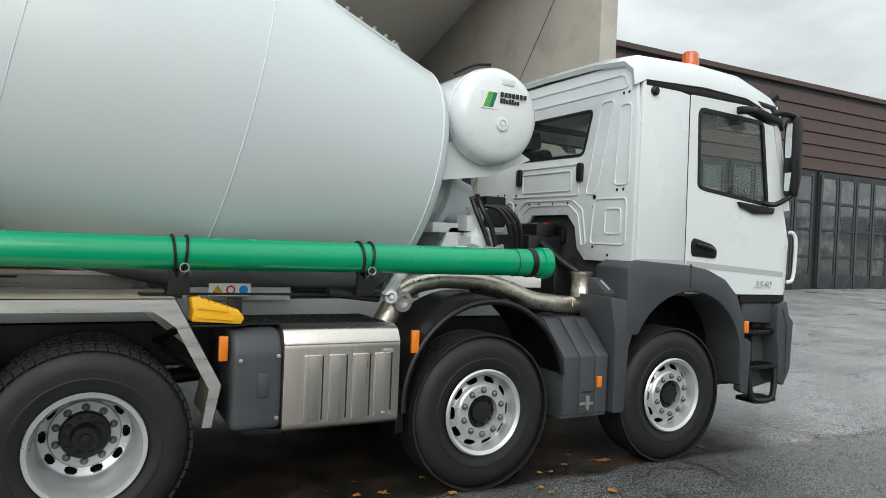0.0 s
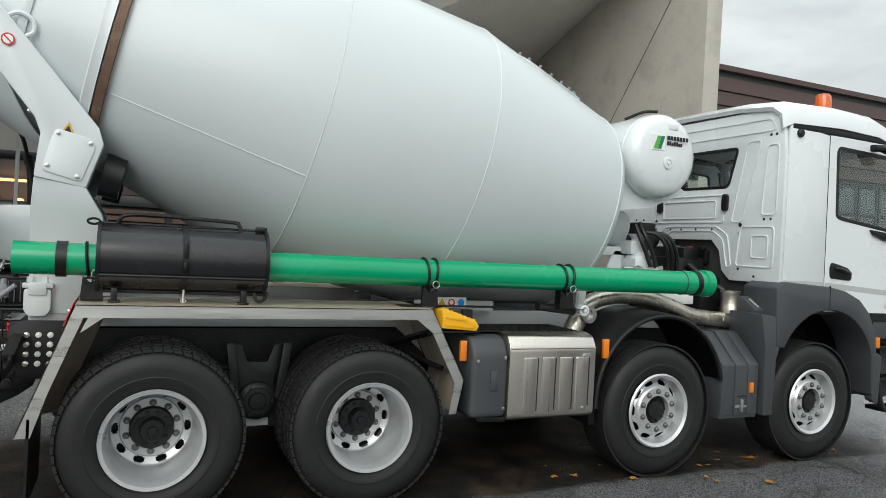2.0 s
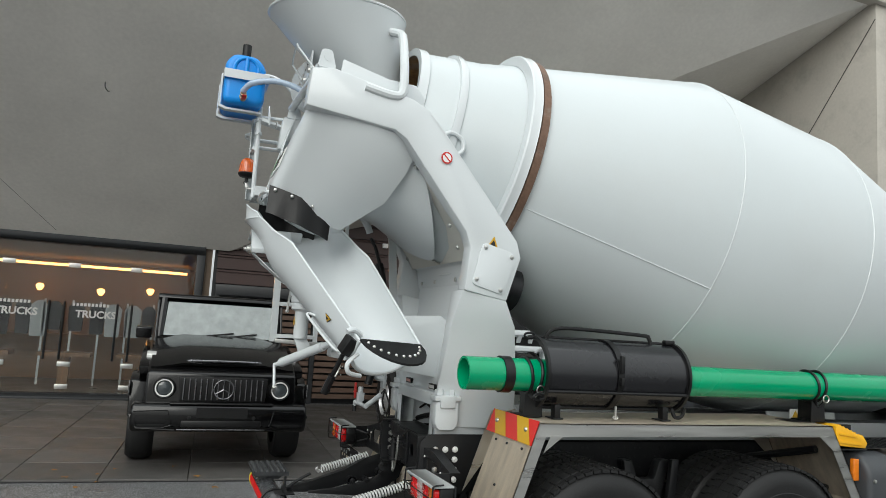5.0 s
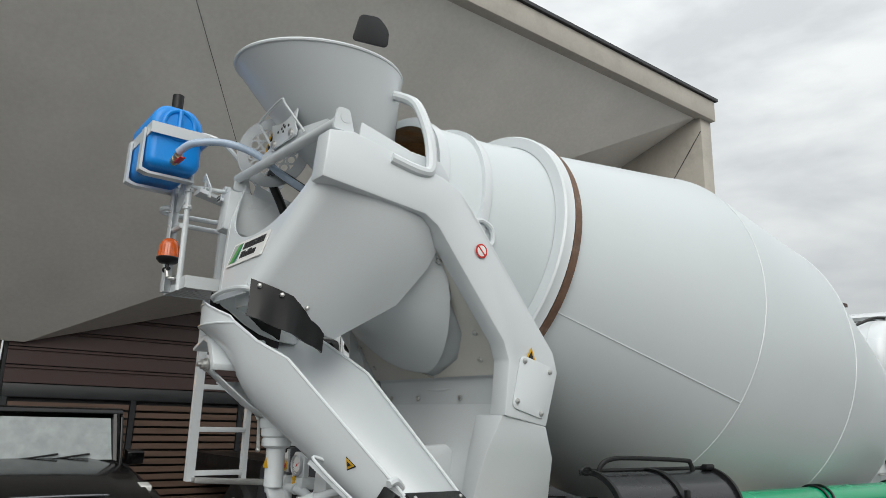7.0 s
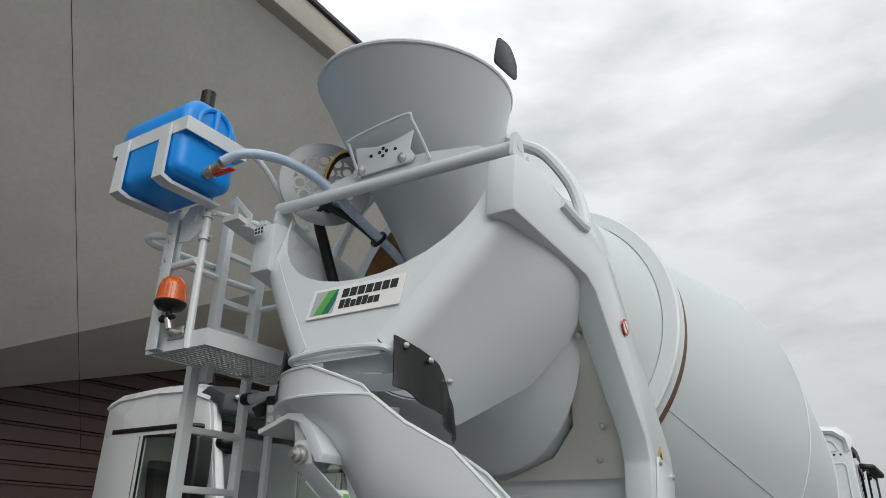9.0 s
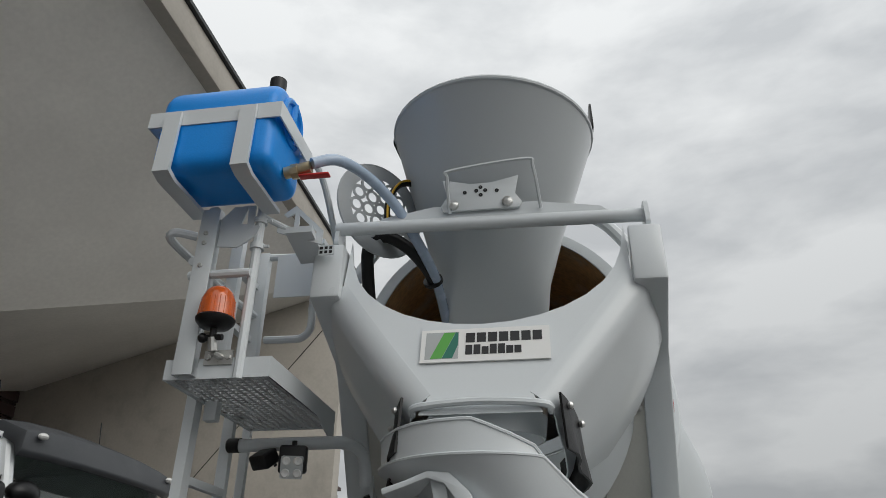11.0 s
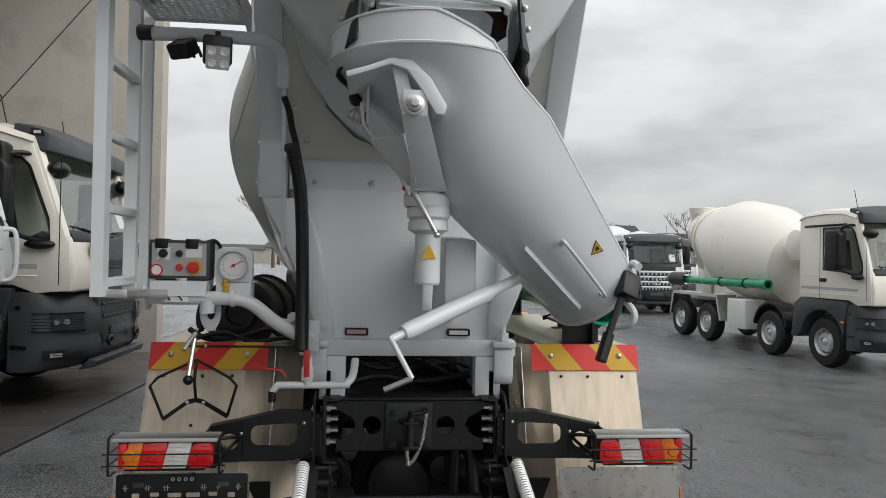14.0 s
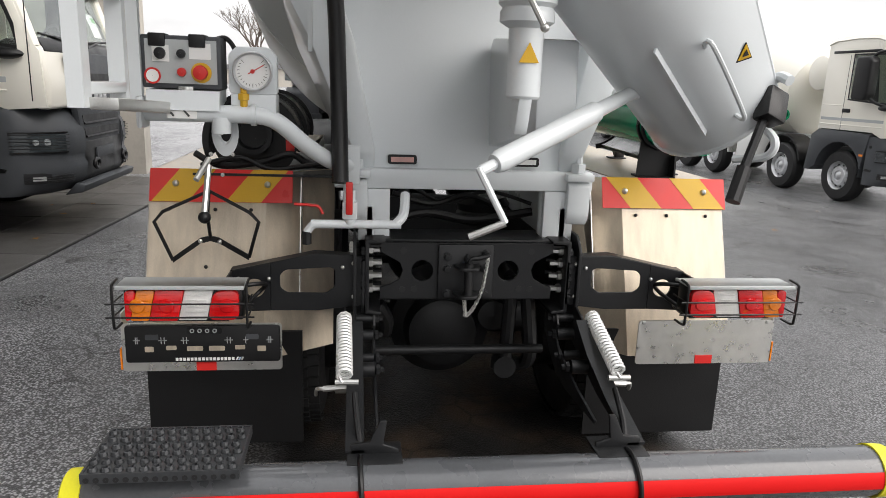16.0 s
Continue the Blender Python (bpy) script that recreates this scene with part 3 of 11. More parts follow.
# ---- brown clad facade with shop windows and gates ----
def build_facade():
    top = thing("building_facade", "brown board-clad facade with dark glazed workshop gates", "building")
    tagged(top, kind="structure")
    Y = 10.65
    z1 = 7.55
    core = Mesh()
    core.span((-1.55, Y + 0.12, -0.05), (8.75, Y + 0.4, 7.0)).span((9.10, Y + 0.12, -0.05), (31, Y + 0.4, z1 - 0.05))
    part("wall_core", core, ANTHRA, top)
    # sloping-edge boards, one by one, above the gates
    board = None
    h = 0.43
    for i in range(15):
        zz = 4.68 + i * (h + 0.012)
        if zz + h > z1:
            break
        me = Mesh()
        me.prism([(Y + 0.118, 0), (Y + 0.02, 0.012), (Y + 0.07, h), (Y + 0.118, h)], "x", 9.13, 31.0)
        part("board", me, BROWN, top, m=Matrix.Translation((0, 0, zz)))
    for i in range(12):
        me = Mesh().prism([(Y + 0.118, 0), (Y + 0.03, 0.0), (Y + 0.03, 0.008), (Y + 0.05, 0.20), (Y + 0.05, 0.212), (Y + 0.085, 0.216), (Y + 0.085, 0.244), (Y + 0.05, 0.248), (Y + 0.065, 0.29), (Y + 0.118, 0.29)], "x", -1.5, 8.73)
        part("board", me, BROWN, top, m=Matrix.Translation((0, 0, 2.42 + i * 0.305)))
    part("lintel", Mesh().span((-1.5, Y - 0.03, 2.18), (8.73, Y + 0.118, 2.40)), ANTHRA, top, bevel=0.006)
    part("wall_sensor", Mesh().span((2.0, Y - 0.05, 3.48), (2.12, Y + 0.04, 3.58)), SIGNWHITE, top, bevel=0.01)
    part("roof_edge", Mesh().span((9.12, Y - 0.06, z1 - 0.06), (31.1, Y + 0.42, z1 + 0.1)), BROWN, top)
    # gates
    for g in range(4):
        x0 = 11.0 + g * 4.6
        gate = part("gate", Mesh().span((x0, Y + 0.03, 0.3), (x0 + 4.3, Y + 0.118, 4.62)), ANTHRA, top)
        for p in range(4):
            px = x0 + 0.06 + p * 1.06
            fr = Mesh()
            fr.span((px, Y - 0.03, 0.42), (px + 0.10, Y + 0.03, 4.52)).span((px + 0.90, Y - 0.03, 0.42), (px + 1.0, Y + 0.03, 4.52))
            for zz in (0.42, 1.56, 2.52, 3.48, 4.42):
                fr.span((px + 0.10, Y - 0.03, zz), (px + 0.90, Y + 0.03, zz + (0.55 if zz < 0.5 else 0.1)))
            part("frame", fr, ANTHRA, gate, bevel=0.006, segs=1)
            for zz in (0.97, 1.66, 2.62, 3.58):
                part("pane", Mesh().span((px + 0.10, Y - 0.005, zz), (px + 0.90, Y + 0.01, zz + (0.59 if zz < 1 else 0.85))), PANE, gate)
    # slatted wooden gates below the lintel, with posts between the leaves
    for k in range(4):
        x0 = -1.5 + k * 2.05
        part("gate_post", Mesh().span((x0, Y - 0.04, 0.0), (x0 + 0.09, Y + 0.05, 2.18)), ANTHRA, top)
        for i in range(15):
            part("slat", Mesh().span((x0 + 0.11, Y - 0.02, 0.12 + i * 0.135), (x0 + 2.03, Y + 0.01, 0.215 + i * 0.135)), GATEWOOD, top)
    return top


GATEWOOD = mat("weathered_slats", (0.135, 0.085, 0.062), 0.6, var=0.3, scale=2.0, bscale=40, aniso=(0.6, 8, 8))
PANE = mat("dark_window", (0.05, 0.06, 0.065), 0.04, var=0.3, scale=1.2, bscale=6, coat=1.0, rvar=0.02, dirt=(0.25, 0.27, 0.27), dirt_amt=0.7, dscale=0.9)
build_facade()


# ---- showroom with its glass front ----
def build_showroom():
    top = thing("showroom", "glass-fronted showroom with warm lamps and dark frames", "building")
    tagged(top, kind="structure")
    Y, X0, X1 = 10.6, -20.0, -1.75
    fr = Mesh()
    fr.span((X0, Y - 0.05, 0.0), (X1, Y + 0.1, 0.12)).span((X0, Y - 0.05, 2.95), (X1, Y + 0.1, 3.12))
    fr.span((X1 - 0.16, Y - 0.05, 0.12), (X1, Y + 0.1, 2.95))
    part("frame", fr, ANTHRA, top, bevel=0.008)
    for i in range(9):
        x = X1 - 0.16 - (i + 1) * 1.1
        g = part("pane", Mesh().span((x + 0.008, Y, 0.13), (x + 1.092, Y + 0.012, 2.94)), GLASS, top)
        g.visible_shadow = False
        for zz in (0.2, 0.62, 2.5):
            part("clamp", Mesh().span((x - 0.11, Y - 0.02, zz), (x + 0.11, Y + 0.03, zz + 0.09)), ZINC, g, bevel=0.004)
    for x in (-3.02, -3.28, -4.2, -4.46):
        part("pull_handle", Mesh().tube([(x, Y - 0.06, 0.75), (x, Y - 0.06, 1.85)], 0.022, 10).tube([(x, Y, 0.95), (x, Y - 0.06, 0.95)], 0.012, 8).tube([(x, Y, 1.65), (x, Y - 0.06, 1.65)], 0.012, 8), BLACK, top)
    part("back_wall", Mesh().span((X0, 17.0, 0), (X1 + 0.1, 17.2, 3.2)), SHOPWALL, top)
    part("side_wall", Mesh().span((X1 - 0.02, Y + 0.1, 0), (X1 + 0.14, 17.0, 3.2)), SHOPWALL, top)
    part("inner_floor", Mesh().span((X0, Y + 0.1, 0.0), (X1 - 0.02, 17.0, 0.05)), SHOPFLOOR, top)
    part("inner_ceiling", Mesh().span((X0, Y + 0.1, 3.0), (X1 - 0.02, 17.0, 3.2)), SHOPWALL, top)
    part("counter", Mesh().span((-6.0, 14.5, 0.05), (-2.8, 15.2, 1.1)), SHOPWOOD, top, bevel=0.02)
    for i in range(6):
        part("rack_post", Mesh().span((-4.9 + i * 0.55, 12.9, 0.05), (-4.86 + i * 0.55, 12.94, 1.9)), ZINC, top)
    part("cove_light", Mesh().span((-9.0, 15.6, 2.78), (-2.0, 15.68, 2.84)), WARM, top)
    for x, y, z in ((-7.4, 16.6, 2.05), (-5.6, 16.6, 2.15), (-4.1, 16.2, 2.1), (-2.9, 16.6, 2.2), (-8.6, 15.9, 2.3)):
        part("wall_lamp", Mesh().lathe([(0, 0.04), (0.08, 0.09), (0.14, 0.10), (0.18, 0.04)], (x, y, z), (0, 0, 1), 14), WARM, top)
    rnd = random.Random(3)
    for i in range(16):
        x = -8.2 + i * 0.36 + rnd.uniform(-0.08, 0.08)
        w, h = rnd.uniform(0.20, 0.30), rnd.uniform(0.55, 0.8)
        part("garment", Mesh().prism(rounded([(x - w / 2, 1.85 - h), (x + w / 2, 1.85 - h), (x + w / 2 + 0.03, 1.75), (x + 0.06, 1.86), (x - 0.06, 1.86), (x - w / 2 - 0.03, 1.75)], 0.03), "y", 12.9, 13.0), (LOGO_GREY, SEATCLOTH, INK)[rnd.randrange(3)], top)
    for i in range(4):
        part("display_table", Mesh().span((-7.8 + i * 1.5, 12.0, 0.72), (-6.8 + i * 1.5, 12.6, 0.80)).span((-7.4 + i * 1.5, 12.2, 0.05), (-7.2 + i * 1.5, 12.4, 0.72)), SHOPWOOD, top)
    for x in (-3.65, -5.0):
        words("TRUCKS", 0.19, LETTER, pose(x, Y - 0.012, 1.62, 90, 0, 0), top, bold=0.006)
        bar = Mesh()
        for i in range(10):
            bar.span((x - 0.42 + i * 0.066, Y - 0.013, 1.775), (x - 0.375 + i * 0.066, Y - 0.011, 1.835))
        part("lettering", bar, LETTER, top)
    return top


SHOPWALL = mat("shop_plaster", (0.20, 0.15, 0.11), 0.8, var=0.2, scale=1.0, bscale=30)
SHOPFLOOR = mat("shop_floor", (0.12, 0.11, 0.10), 0.35, var=0.15, scale=2, bscale=50)
SHOPWOOD = mat("shop_wood", (0.22, 0.12, 0.06), 0.5, var=0.25, scale=3, bscale=40, aniso=(1, 1, 8))
LETTER = mat("etched_lettering", (0.62, 0.62, 0.60), 0.6, var=0.05, scale=5, bscale=60)
WARM = glow("warm_lamp", (1.0, 0.42, 0.10), 5.0)
build_showroom()


# ---- paving in front of the showroom ----
def build_paving():
    SLAB = mat("paving_slab", (0.095, 0.090, 0.085), 0.5, var=0.2, scale=2.0, bscale=70, bump=0.002, rvar=0.15, dirt=(0.045, 0.043, 0.04), dirt_amt=0.7, dscale=0.8)
    n, l = SLAB.node_tree.nodes, SLAB.node_tree.links
    oi = n.new("ShaderNodeObjectInfo")
    b = n["Principled BSDF"]
    old = b.inputs["Base Color"].links[0].from_socket
    mr = n.new("ShaderNodeMapRange")
    mr.inputs["To Min"].default_value, mr.inputs["To Max"].default_value = 0.82, 1.18
    l.new(oi.outputs["Random"], mr.inputs["Value"])
    vm = n.new("ShaderNodeVectorMath")
    vm.operation = "SCALE"
    l.new(old, vm.inputs[0])
    l.new(mr.outputs["Result"], vm.inputs["Scale"])
    l.new(vm.outputs["Vector"], b.inputs["Base Color"])
    bed = tagged(part("pavement", Mesh().span((-14, 3.5, -0.05), (8.74, 10.54, 0.012)), CHASSIS), "dark grey concrete slab paving before the showroom", "pavement", kind="structure")
    bed.matrix_basis = Matrix.Translation((-3, 3.5, 0)) @ Matrix.Rotation(radians(-3.0), 4, "Z") @ Matrix.Translation((3, -3.5, 0))
    first = None
    W, D = 0.86, 0.86
    for i in range(26):
        for j in range(8):
            x, y = -14 + i * W, 3.5 + j * D
            if first is None:
                me = Mesh().span((0.003, 0.003, 0), (W - 0.003, D - 0.003, 0.03))
                first = part("paving_slab", me, SLAB, bed, bevel=0.004, segs=1, m=Matrix.Translation((x, y, 0.0)))
            else:
                again(first, bed, pose(x, y, random.uniform(-0.002, 0.002), random.uniform(-0.15, 0.15), 0, 0))


# ---- backdrop ----
def bare_tree(x, y, z, h, seed):
    rnd = random.Random(seed)
    t = thing("tree", "leafless autumn tree with fine bare twigs", "tree", "far trees", m=Matrix.Translation((x, y, z)))
    trunk = Mesh()
    crown = Mesh()

    def grow(p, d, ln, r, depth):
        q = p + d * ln
        (trunk if depth < 2 else crown).tube([p, p + d * ln * 0.5 + Vector((rnd.uniform(-.03, .03), rnd.uniform(-.03, .03), 0)) * ln, q], [r, r * 0.85, r * 0.68], 5 if depth < 3 else 3, cap=False)
        if depth >= 5:
            return
        for _ in range(3 if depth < 4 else 4):
            e = (d + Vector((rnd.uniform(-1, 1), rnd.uniform(-1, 1), rnd.uniform(-0.25, 0.7))) * 0.75).normalized()
            grow(q, e, ln * rnd.uniform(0.6, 0.82), r * 0.6, depth + 1)
    grow(Vector((0, 0, -0.2)), Vector((0, 0, 1)), h * 0.28, h * 0.022, 0)
    part("trunk", trunk, BARK, t)
    part("crown", crown, BARK, t)
    return t


for k, (tx, ty, th) in enumerate([(75, -38, 9), (84, -30, 8), (62, -41, 7.5), (66, 9.5, 9), (90, 12, 11), (95, -12, 8)]):
    bare_tree(tx, ty, 0.4, th, k)


def far_house(x, y, w, d, h, rh, roofmat):
    t = thing("house", "distant low house with a dark pitched roof", "house", "far houses", m=Matrix.Translation((x, y, 0.3)))
    part("wall", Mesh().span((0, 0, 0), (d, w, h)), FASCIA, t)
    part("roof", Mesh().prism([(-0.4, h), (d / 2, h + rh), (d + 0.4, h)], "y", -0.4, w + 0.4), roofmat, t)
    for i in range(3):
        part("window", Mesh().span((-0.05, 1 + i * w / 3, 1.0), (0.05, 2.2 + i * w / 3, 2.3)), PANE, t)


ROOF = mat("roof_tiles", (0.045, 0.043, 0.045), 0.7, var=0.2, scale=3, bscale=30)
far_house(70, -30, 14, 9, 3.2, 2.4, ROOF)
far_house(92, -6, 20, 10, 2.4, 0.8, ROOF)
far_house(90, -60, 22, 10, 3.5, 2.2, ROOF)
far_house(104, 12, 18, 10, 2.2, 0.8, ROOF)

# ---- wheels ----
NUT = mat("dull_steel_nut", (0.17, 0.17, 0.165), 0.40, 0.7, var=0.15, scale=20, bscale=200)
R_T = 0.515
DISH = 0.14  # how deep the disc of a twin wheel lies


def tyre_mesh(width=0.30, lugs=True):
    me = Mesh()
    w = width / 2
    prof = [(-w + 0.02, 0.285), (-w, 0.32), (-w - 0.004, 0.40), (-w + 0.008, 0.455), (-w + 0.03, 0.492), (-w + 0.055, 0.508), (-w * 0.45, R_T), (w * 0.45, R_T), (w - 0.055, 0.508), (w - 0.03, 0.492), (w - 0.008, 0.455), (w + 0.003, 0.43), (w + 0.004, 0.40), (w + 0.003, 0.362), (w + 0.006, 0.358), (w + 0.005, 0.345), (w + 0.001, 0.335), (w - 0.004, 0.32), (w - 0.02, 0.285)]
    me.lathe(prof, d=(0, -1, 0), n=56)
    return me


def tread_mesh(width=0.30, coarse=True):
    """Tread blocks on the shoulders and ribs between the grooves."""
    me = Mesh()
    w = width / 2
    n = 58 if coarse else 64
    for j in range(n):
        a = 360 * j / n
        m = Matrix.Rotation(radians(a), 4, "Y")
        if coarse:
            for s in (-1, 1):
                me.box((0, s * (w - 0.042), R_T - 0.010), (0.046, 0.05, 0.016), m)
            for s in (-0.5, 0.5):
                me.box((0.012 * s, s * 0.10, R_T - 0.002), (0.042, 0.07, 0.014), m)
        else:
            for s in (-1, -0.5, 0, 0.5, 1):
                me.box((0, s * (w - 0.035), R_T - 0.003), (0.051, 0.045, 0.014), m)
    return me


def wheel(truck, x, y, side, rear, name="wheel"):
    """side: -1 for the truck's right. The wheel's own outward direction is -y."""
    m = pose(x, y, R_T, 0, 0, 0 if side < 0 else 180)
    hub = Mesh()
    studs = []
    if rear:
        hub.lathe([(a - DISH, r) for a, r in ((-0.06, 0.128), (0.0, 0.128), (0.02, 0.12), (0.028, 0.075), (0.075, 0.070), (0.088, 0.062), (0.09, 0.03), (0.10, 0.026), (0.102, 0.0005))], d=(0, -1, 0), n=28)
        for j in range(10):
            a = 2 * math.pi * j / 10
            studs.append((a, 0.098, 0.036 - DISH, 0.014))
            studs.append((a, 0.052, 0.096 - DISH, 0.008))
        hubmat = CHASSIS
    else:
        hub.lathe([(-0.1, 0.117), (0.085, 0.117), (0.09, 0.105), (0.092, 0.078), (0.118, 0.070), (0.122, 0.0005)], d=(0, -1, 0), n=28)
        for j in range(10):
            a = 2 * math.pi * j / 10
            studs.append((a, 0.094, 0.106, 0.010))
        hubmat = CHASSIS
    wh = part(name, hub, hubmat, truck, "dark grey hub", m=m)
    for a, r, out, w in studs:
        part("hub_bolt", Mesh().tube([(r * math.cos(a), 0.04 - out, r * math.sin(a)), (r * math.cos(a), -out, r * math.sin(a))], w, 6), hubmat, wh)
    W = 0.30
    part("tyre", tyre_mesh(W), RUBBER, wh)
    part("tread", tread_mesh(W, rear), RUBBER, wh)
    rim = Mesh()
    n = 200

    def hole(i, j):
        """Ten oval hand holes through the disc."""
        r = (prof[i][1] + prof[i + 1][1]) / 2
        return ((r - HOLE) / HR) ** 2 + (((j % 20) - 9.5) / 20 * 0.1 * 2 * math.pi * r / HT) ** 2 < 1 and i >= FIRST
    if rear:
        HOLE, FIRST, HR, HT = 0.206, 7, 0.0215, 0.033
        prof = [(0.125, 0.268), (0.146, 0.282), (0.154, 0.280), (0.152, 0.268), (0.118, 0.254), (0.10, 0.250), (0.02, 0.243)] + [(a - DISH, r) for a, r in ((0.0, 0.238), (-0.012, 0.230), (-0.026, 0.205), (-0.034, 0.186), (-0.034, 0.180), (-0.024, 0.172), (-0.022, 0.110))]
    else:
        HOLE, FIRST, HR, HT = 0.213, 5, 0.023, 0.040
        prof = [(0.13, 0.264), (0.148, 0.280), (0.152, 0.276), (0.142, 0.260), (0.075, 0.248), (0.062, 0.240), (0.066, 0.232), (0.088, 0.205), (0.098, 0.192), (0.116, 0.180), (0.123, 0.172), (0.125, 0.118), (0.09, 0.116)]
    fine = prof[:FIRST]
    for (a0, r0), (a1, r1) in zip(prof[FIRST:], prof[FIRST + 1:]):
        k = max(1, int(abs(r1 - r0) / 0.005)) if r0 < 0.25 and r1 > 0.17 else 1
        fine += [(a0 + (a1 - a0) * i / k, r0 + (r1 - r0) * i / k) for i in range(k)]
    prof = fine + prof[-1:]
    rim.lathe(prof, d=(0, -1, 0), n=n, skip=hole)
    ro = part("rim", rim, RIMGREY if rear else CHROME, wh, "silver-lacquered steel rim" if rear else "polished aluminium rim", thick=-0.006, sharp=28)
    if rear:
        part("rim_lip", Mesh().lathe([(0.128, 0.266), (0.148, 0.283), (0.157, 0.281), (0.156, 0.271), (0.138, 0.258), (0.12, 0.253)], d=(0, -1, 0), n=72), CHROME, wh)
    part("rim_well", Mesh().lathe([(0.14, 0.275), (-0.16, 0.27), (-0.16, 0.10)] if not rear else [(-0.10, 0.258), (-0.24, 0.258), (-0.24, 0.10)], d=(0, -1, 0), n=40), BLACK, wh)
    nut = None
    for j in range(10):
        a = 2 * math.pi * (j + 0.5) / 10
        r, out = (0.146, -0.023 - DISH) if rear else (0.146, 0.1245)
        mm = Matrix.Translation((r * math.cos(a), -out, r * math.sin(a)))
        if nut is None:
            me = Mesh().lathe([(0, 0.023), (0.006, 0.023), (0.007, 0.0165), (0.022, 0.0155), (0.027, 0.010), (0.028, 0.0005)], d=(0, -1, 0), n=10)
            nut = part("lug_nut", me, NUT, wh, m=mm)
        else:
            again(nut, wh, mm)
    return wh


# ---- the mixer truck ----
truck = thing("concrete_mixer_truck", "white four-axle concrete mixer truck with green pipes", "truck")
TR = -1  # its right side lies at negative y

for ax in (0.03, 1.315):
    for s in (-1, 1):
        wheel(truck, ax, s * 1.045, s, True)
        wheel(truck, ax, s * 0.715, s, True, "inner_wheel")
for ax in (3.66, 5.37):
    for s in (-1, 1):
        wheel(truck, ax, s * 1.045, s, False)


def build_chassis():
    for s in (-1, 1):
        me = Mesh()
        me.prism([(-0.76, 0.78), (6.3, 0.78), (6.3, 1.02), (4.6, 1.02), (4.2, 1.06), (-0.76, 1.06)], "y", s * 0.40 - 0.005, s * 0.40 + 0.005)
        me.span((-0.76, s * 0.33, 1.05), (6.3, s * 0.405, 1.06)).span((-0.76, s * 0.33, 0.78), (6.3, s * 0.405, 0.79))
        part("frame_rail", me, CHASSIS, truck)
        # rows of holes and bolts on the web
        dots = Mesh()
        for i in range(150):
            x = -0.6 + i * 0.042
            for k, z in enumerate((0.83, 0.88, 0.95, 1.01)):
                if (i * 7 + k * 3) % 5 < 3:
                    dots.tube([(x, s * 0.405, z), (x, s * 0.409, z)], 0.009, 6)
        tagged(part("frame_holes", dots, INK, truck), kind="stuff")
        part("subframe_rail", Mesh().span((-0.70, s * 0.36, 1.062), (4.35, s * 0.42, 1.20)), GREY_PAINT, truck, "light grey mixer subframe", bevel=0.006)
    for x in (0.5, 2.6, 4.3):
        part("cross_member", Mesh().span((x, -0.39, 0.8), (x + 0.11, 0.39, 1.04)), CHASSIS, truck)
    for ax in (0.0, 1.35):
        me = Mesh().tube([(ax, -0.95, R_T), (ax, 0.95, R_T)], 0.075, 14)
        me.ball((ax, 0, R_T + 0.02), (0.24, 0.22, 0.24), 20, 12)
        part("axle", me, CHASSIS, truck)
    for ax in (3.66, 5.37):
        part("axle", Mesh().tube([(ax, -0.9, R_T), (ax, -0.6, R_T - 0.08), (ax, 0.6, R_T - 0.08), (ax, 0.9, R_T)], 0.055, 10), CHASSIS, truck)
    for s in (-1, 1):
        part("leaf_spring", Mesh().loft([[(0.0, s * 0.55 - 0.04, 0.72), (0.0, s * 0.55 + 0.04, 0.72), (0.0, s * 0.55 + 0.04, 0.80), (0.0, s * 0.55 - 0.04, 0.80)], [(0.67, s * 0.55 - 0.04, 0.62), (0.67, s * 0.55 + 0.04, 0.62), (0.67, s * 0.55 + 0.04, 0.80), (0.67, s * 0.55 - 0.04, 0.80)], [(1.35, s * 0.55 - 0.04, 0.72), (1.35, s * 0.55 + 0.04, 0.72), (1.35, s * 0.55 + 0.04, 0.80), (1.35, s * 0.55 - 0.04, 0.80)]]), CHASSIS, truck)
        sb = part("spring_bracket", Mesh().prism(rounded([(0.50, 0.42), (0.85, 0.42), (0.83, 0.52), (0.79, 0.72), (0.86, 0.98), (0.78, 0.98), (0.74, 0.86), (0.61, 0.86), (0.57, 0.98), (0.49, 0.98), (0.56, 0.72), (0.52, 0.52)], 0.015, 2), "y", s * 0.60, s * 0.68), CHASSIS, truck, bevel=0.01)
        for x in (0.535, 0.815):
            part("clamp_arm", Mesh().prism([(x - 0.03, 0.62), (x + 0.03, 0.62), (x + 0.045 * (1 if x > 0.6 else -1) + 0.03, 0.99), (x + 0.045 * (1 if x > 0.6 else -1) - 0.03, 0.99)], "y", s * 0.70, s * 0.74), CHASSIS, sb, bevel=0.008)
        part("trunnion_cap", Mesh().lathe([(0, 0.125), (0.05, 0.122), (0.065, 0.105), (0.068, 0.09), (0.06, 0.085), (0.062, 0.06), (0.075, 0.052), (0.078, 0.001)], (0.675, s * 0.68, 0.61), (0, s, 0), 24), CHASSIS, sb)
        for k in range(6):
            t = math.pi * k / 3
            part("bolt", Mesh().lathe([(0, 0.012), (0.012, 0.011), (0.013, 0.001)], (0.675 + 0.097 * math.cos(t), s * 0.745, 0.61 + 0.097 * math.sin(t)), (0, s, 0), 6), CHASSIS, sb)
        part("type_plate", Mesh().span((0.60, s * 0.682, 0.435), (0.76, s * 0.686, 0.485)), LOGO_GREY, sb)
        for z in (0.74, 0.775, 0.81):
            part("spring_leaf", Mesh().span((0.05, s * 0.52, z - 0.014), (1.30, s * 0.60, z + 0.014)), CHASSIS, sb, bevel=0.004)
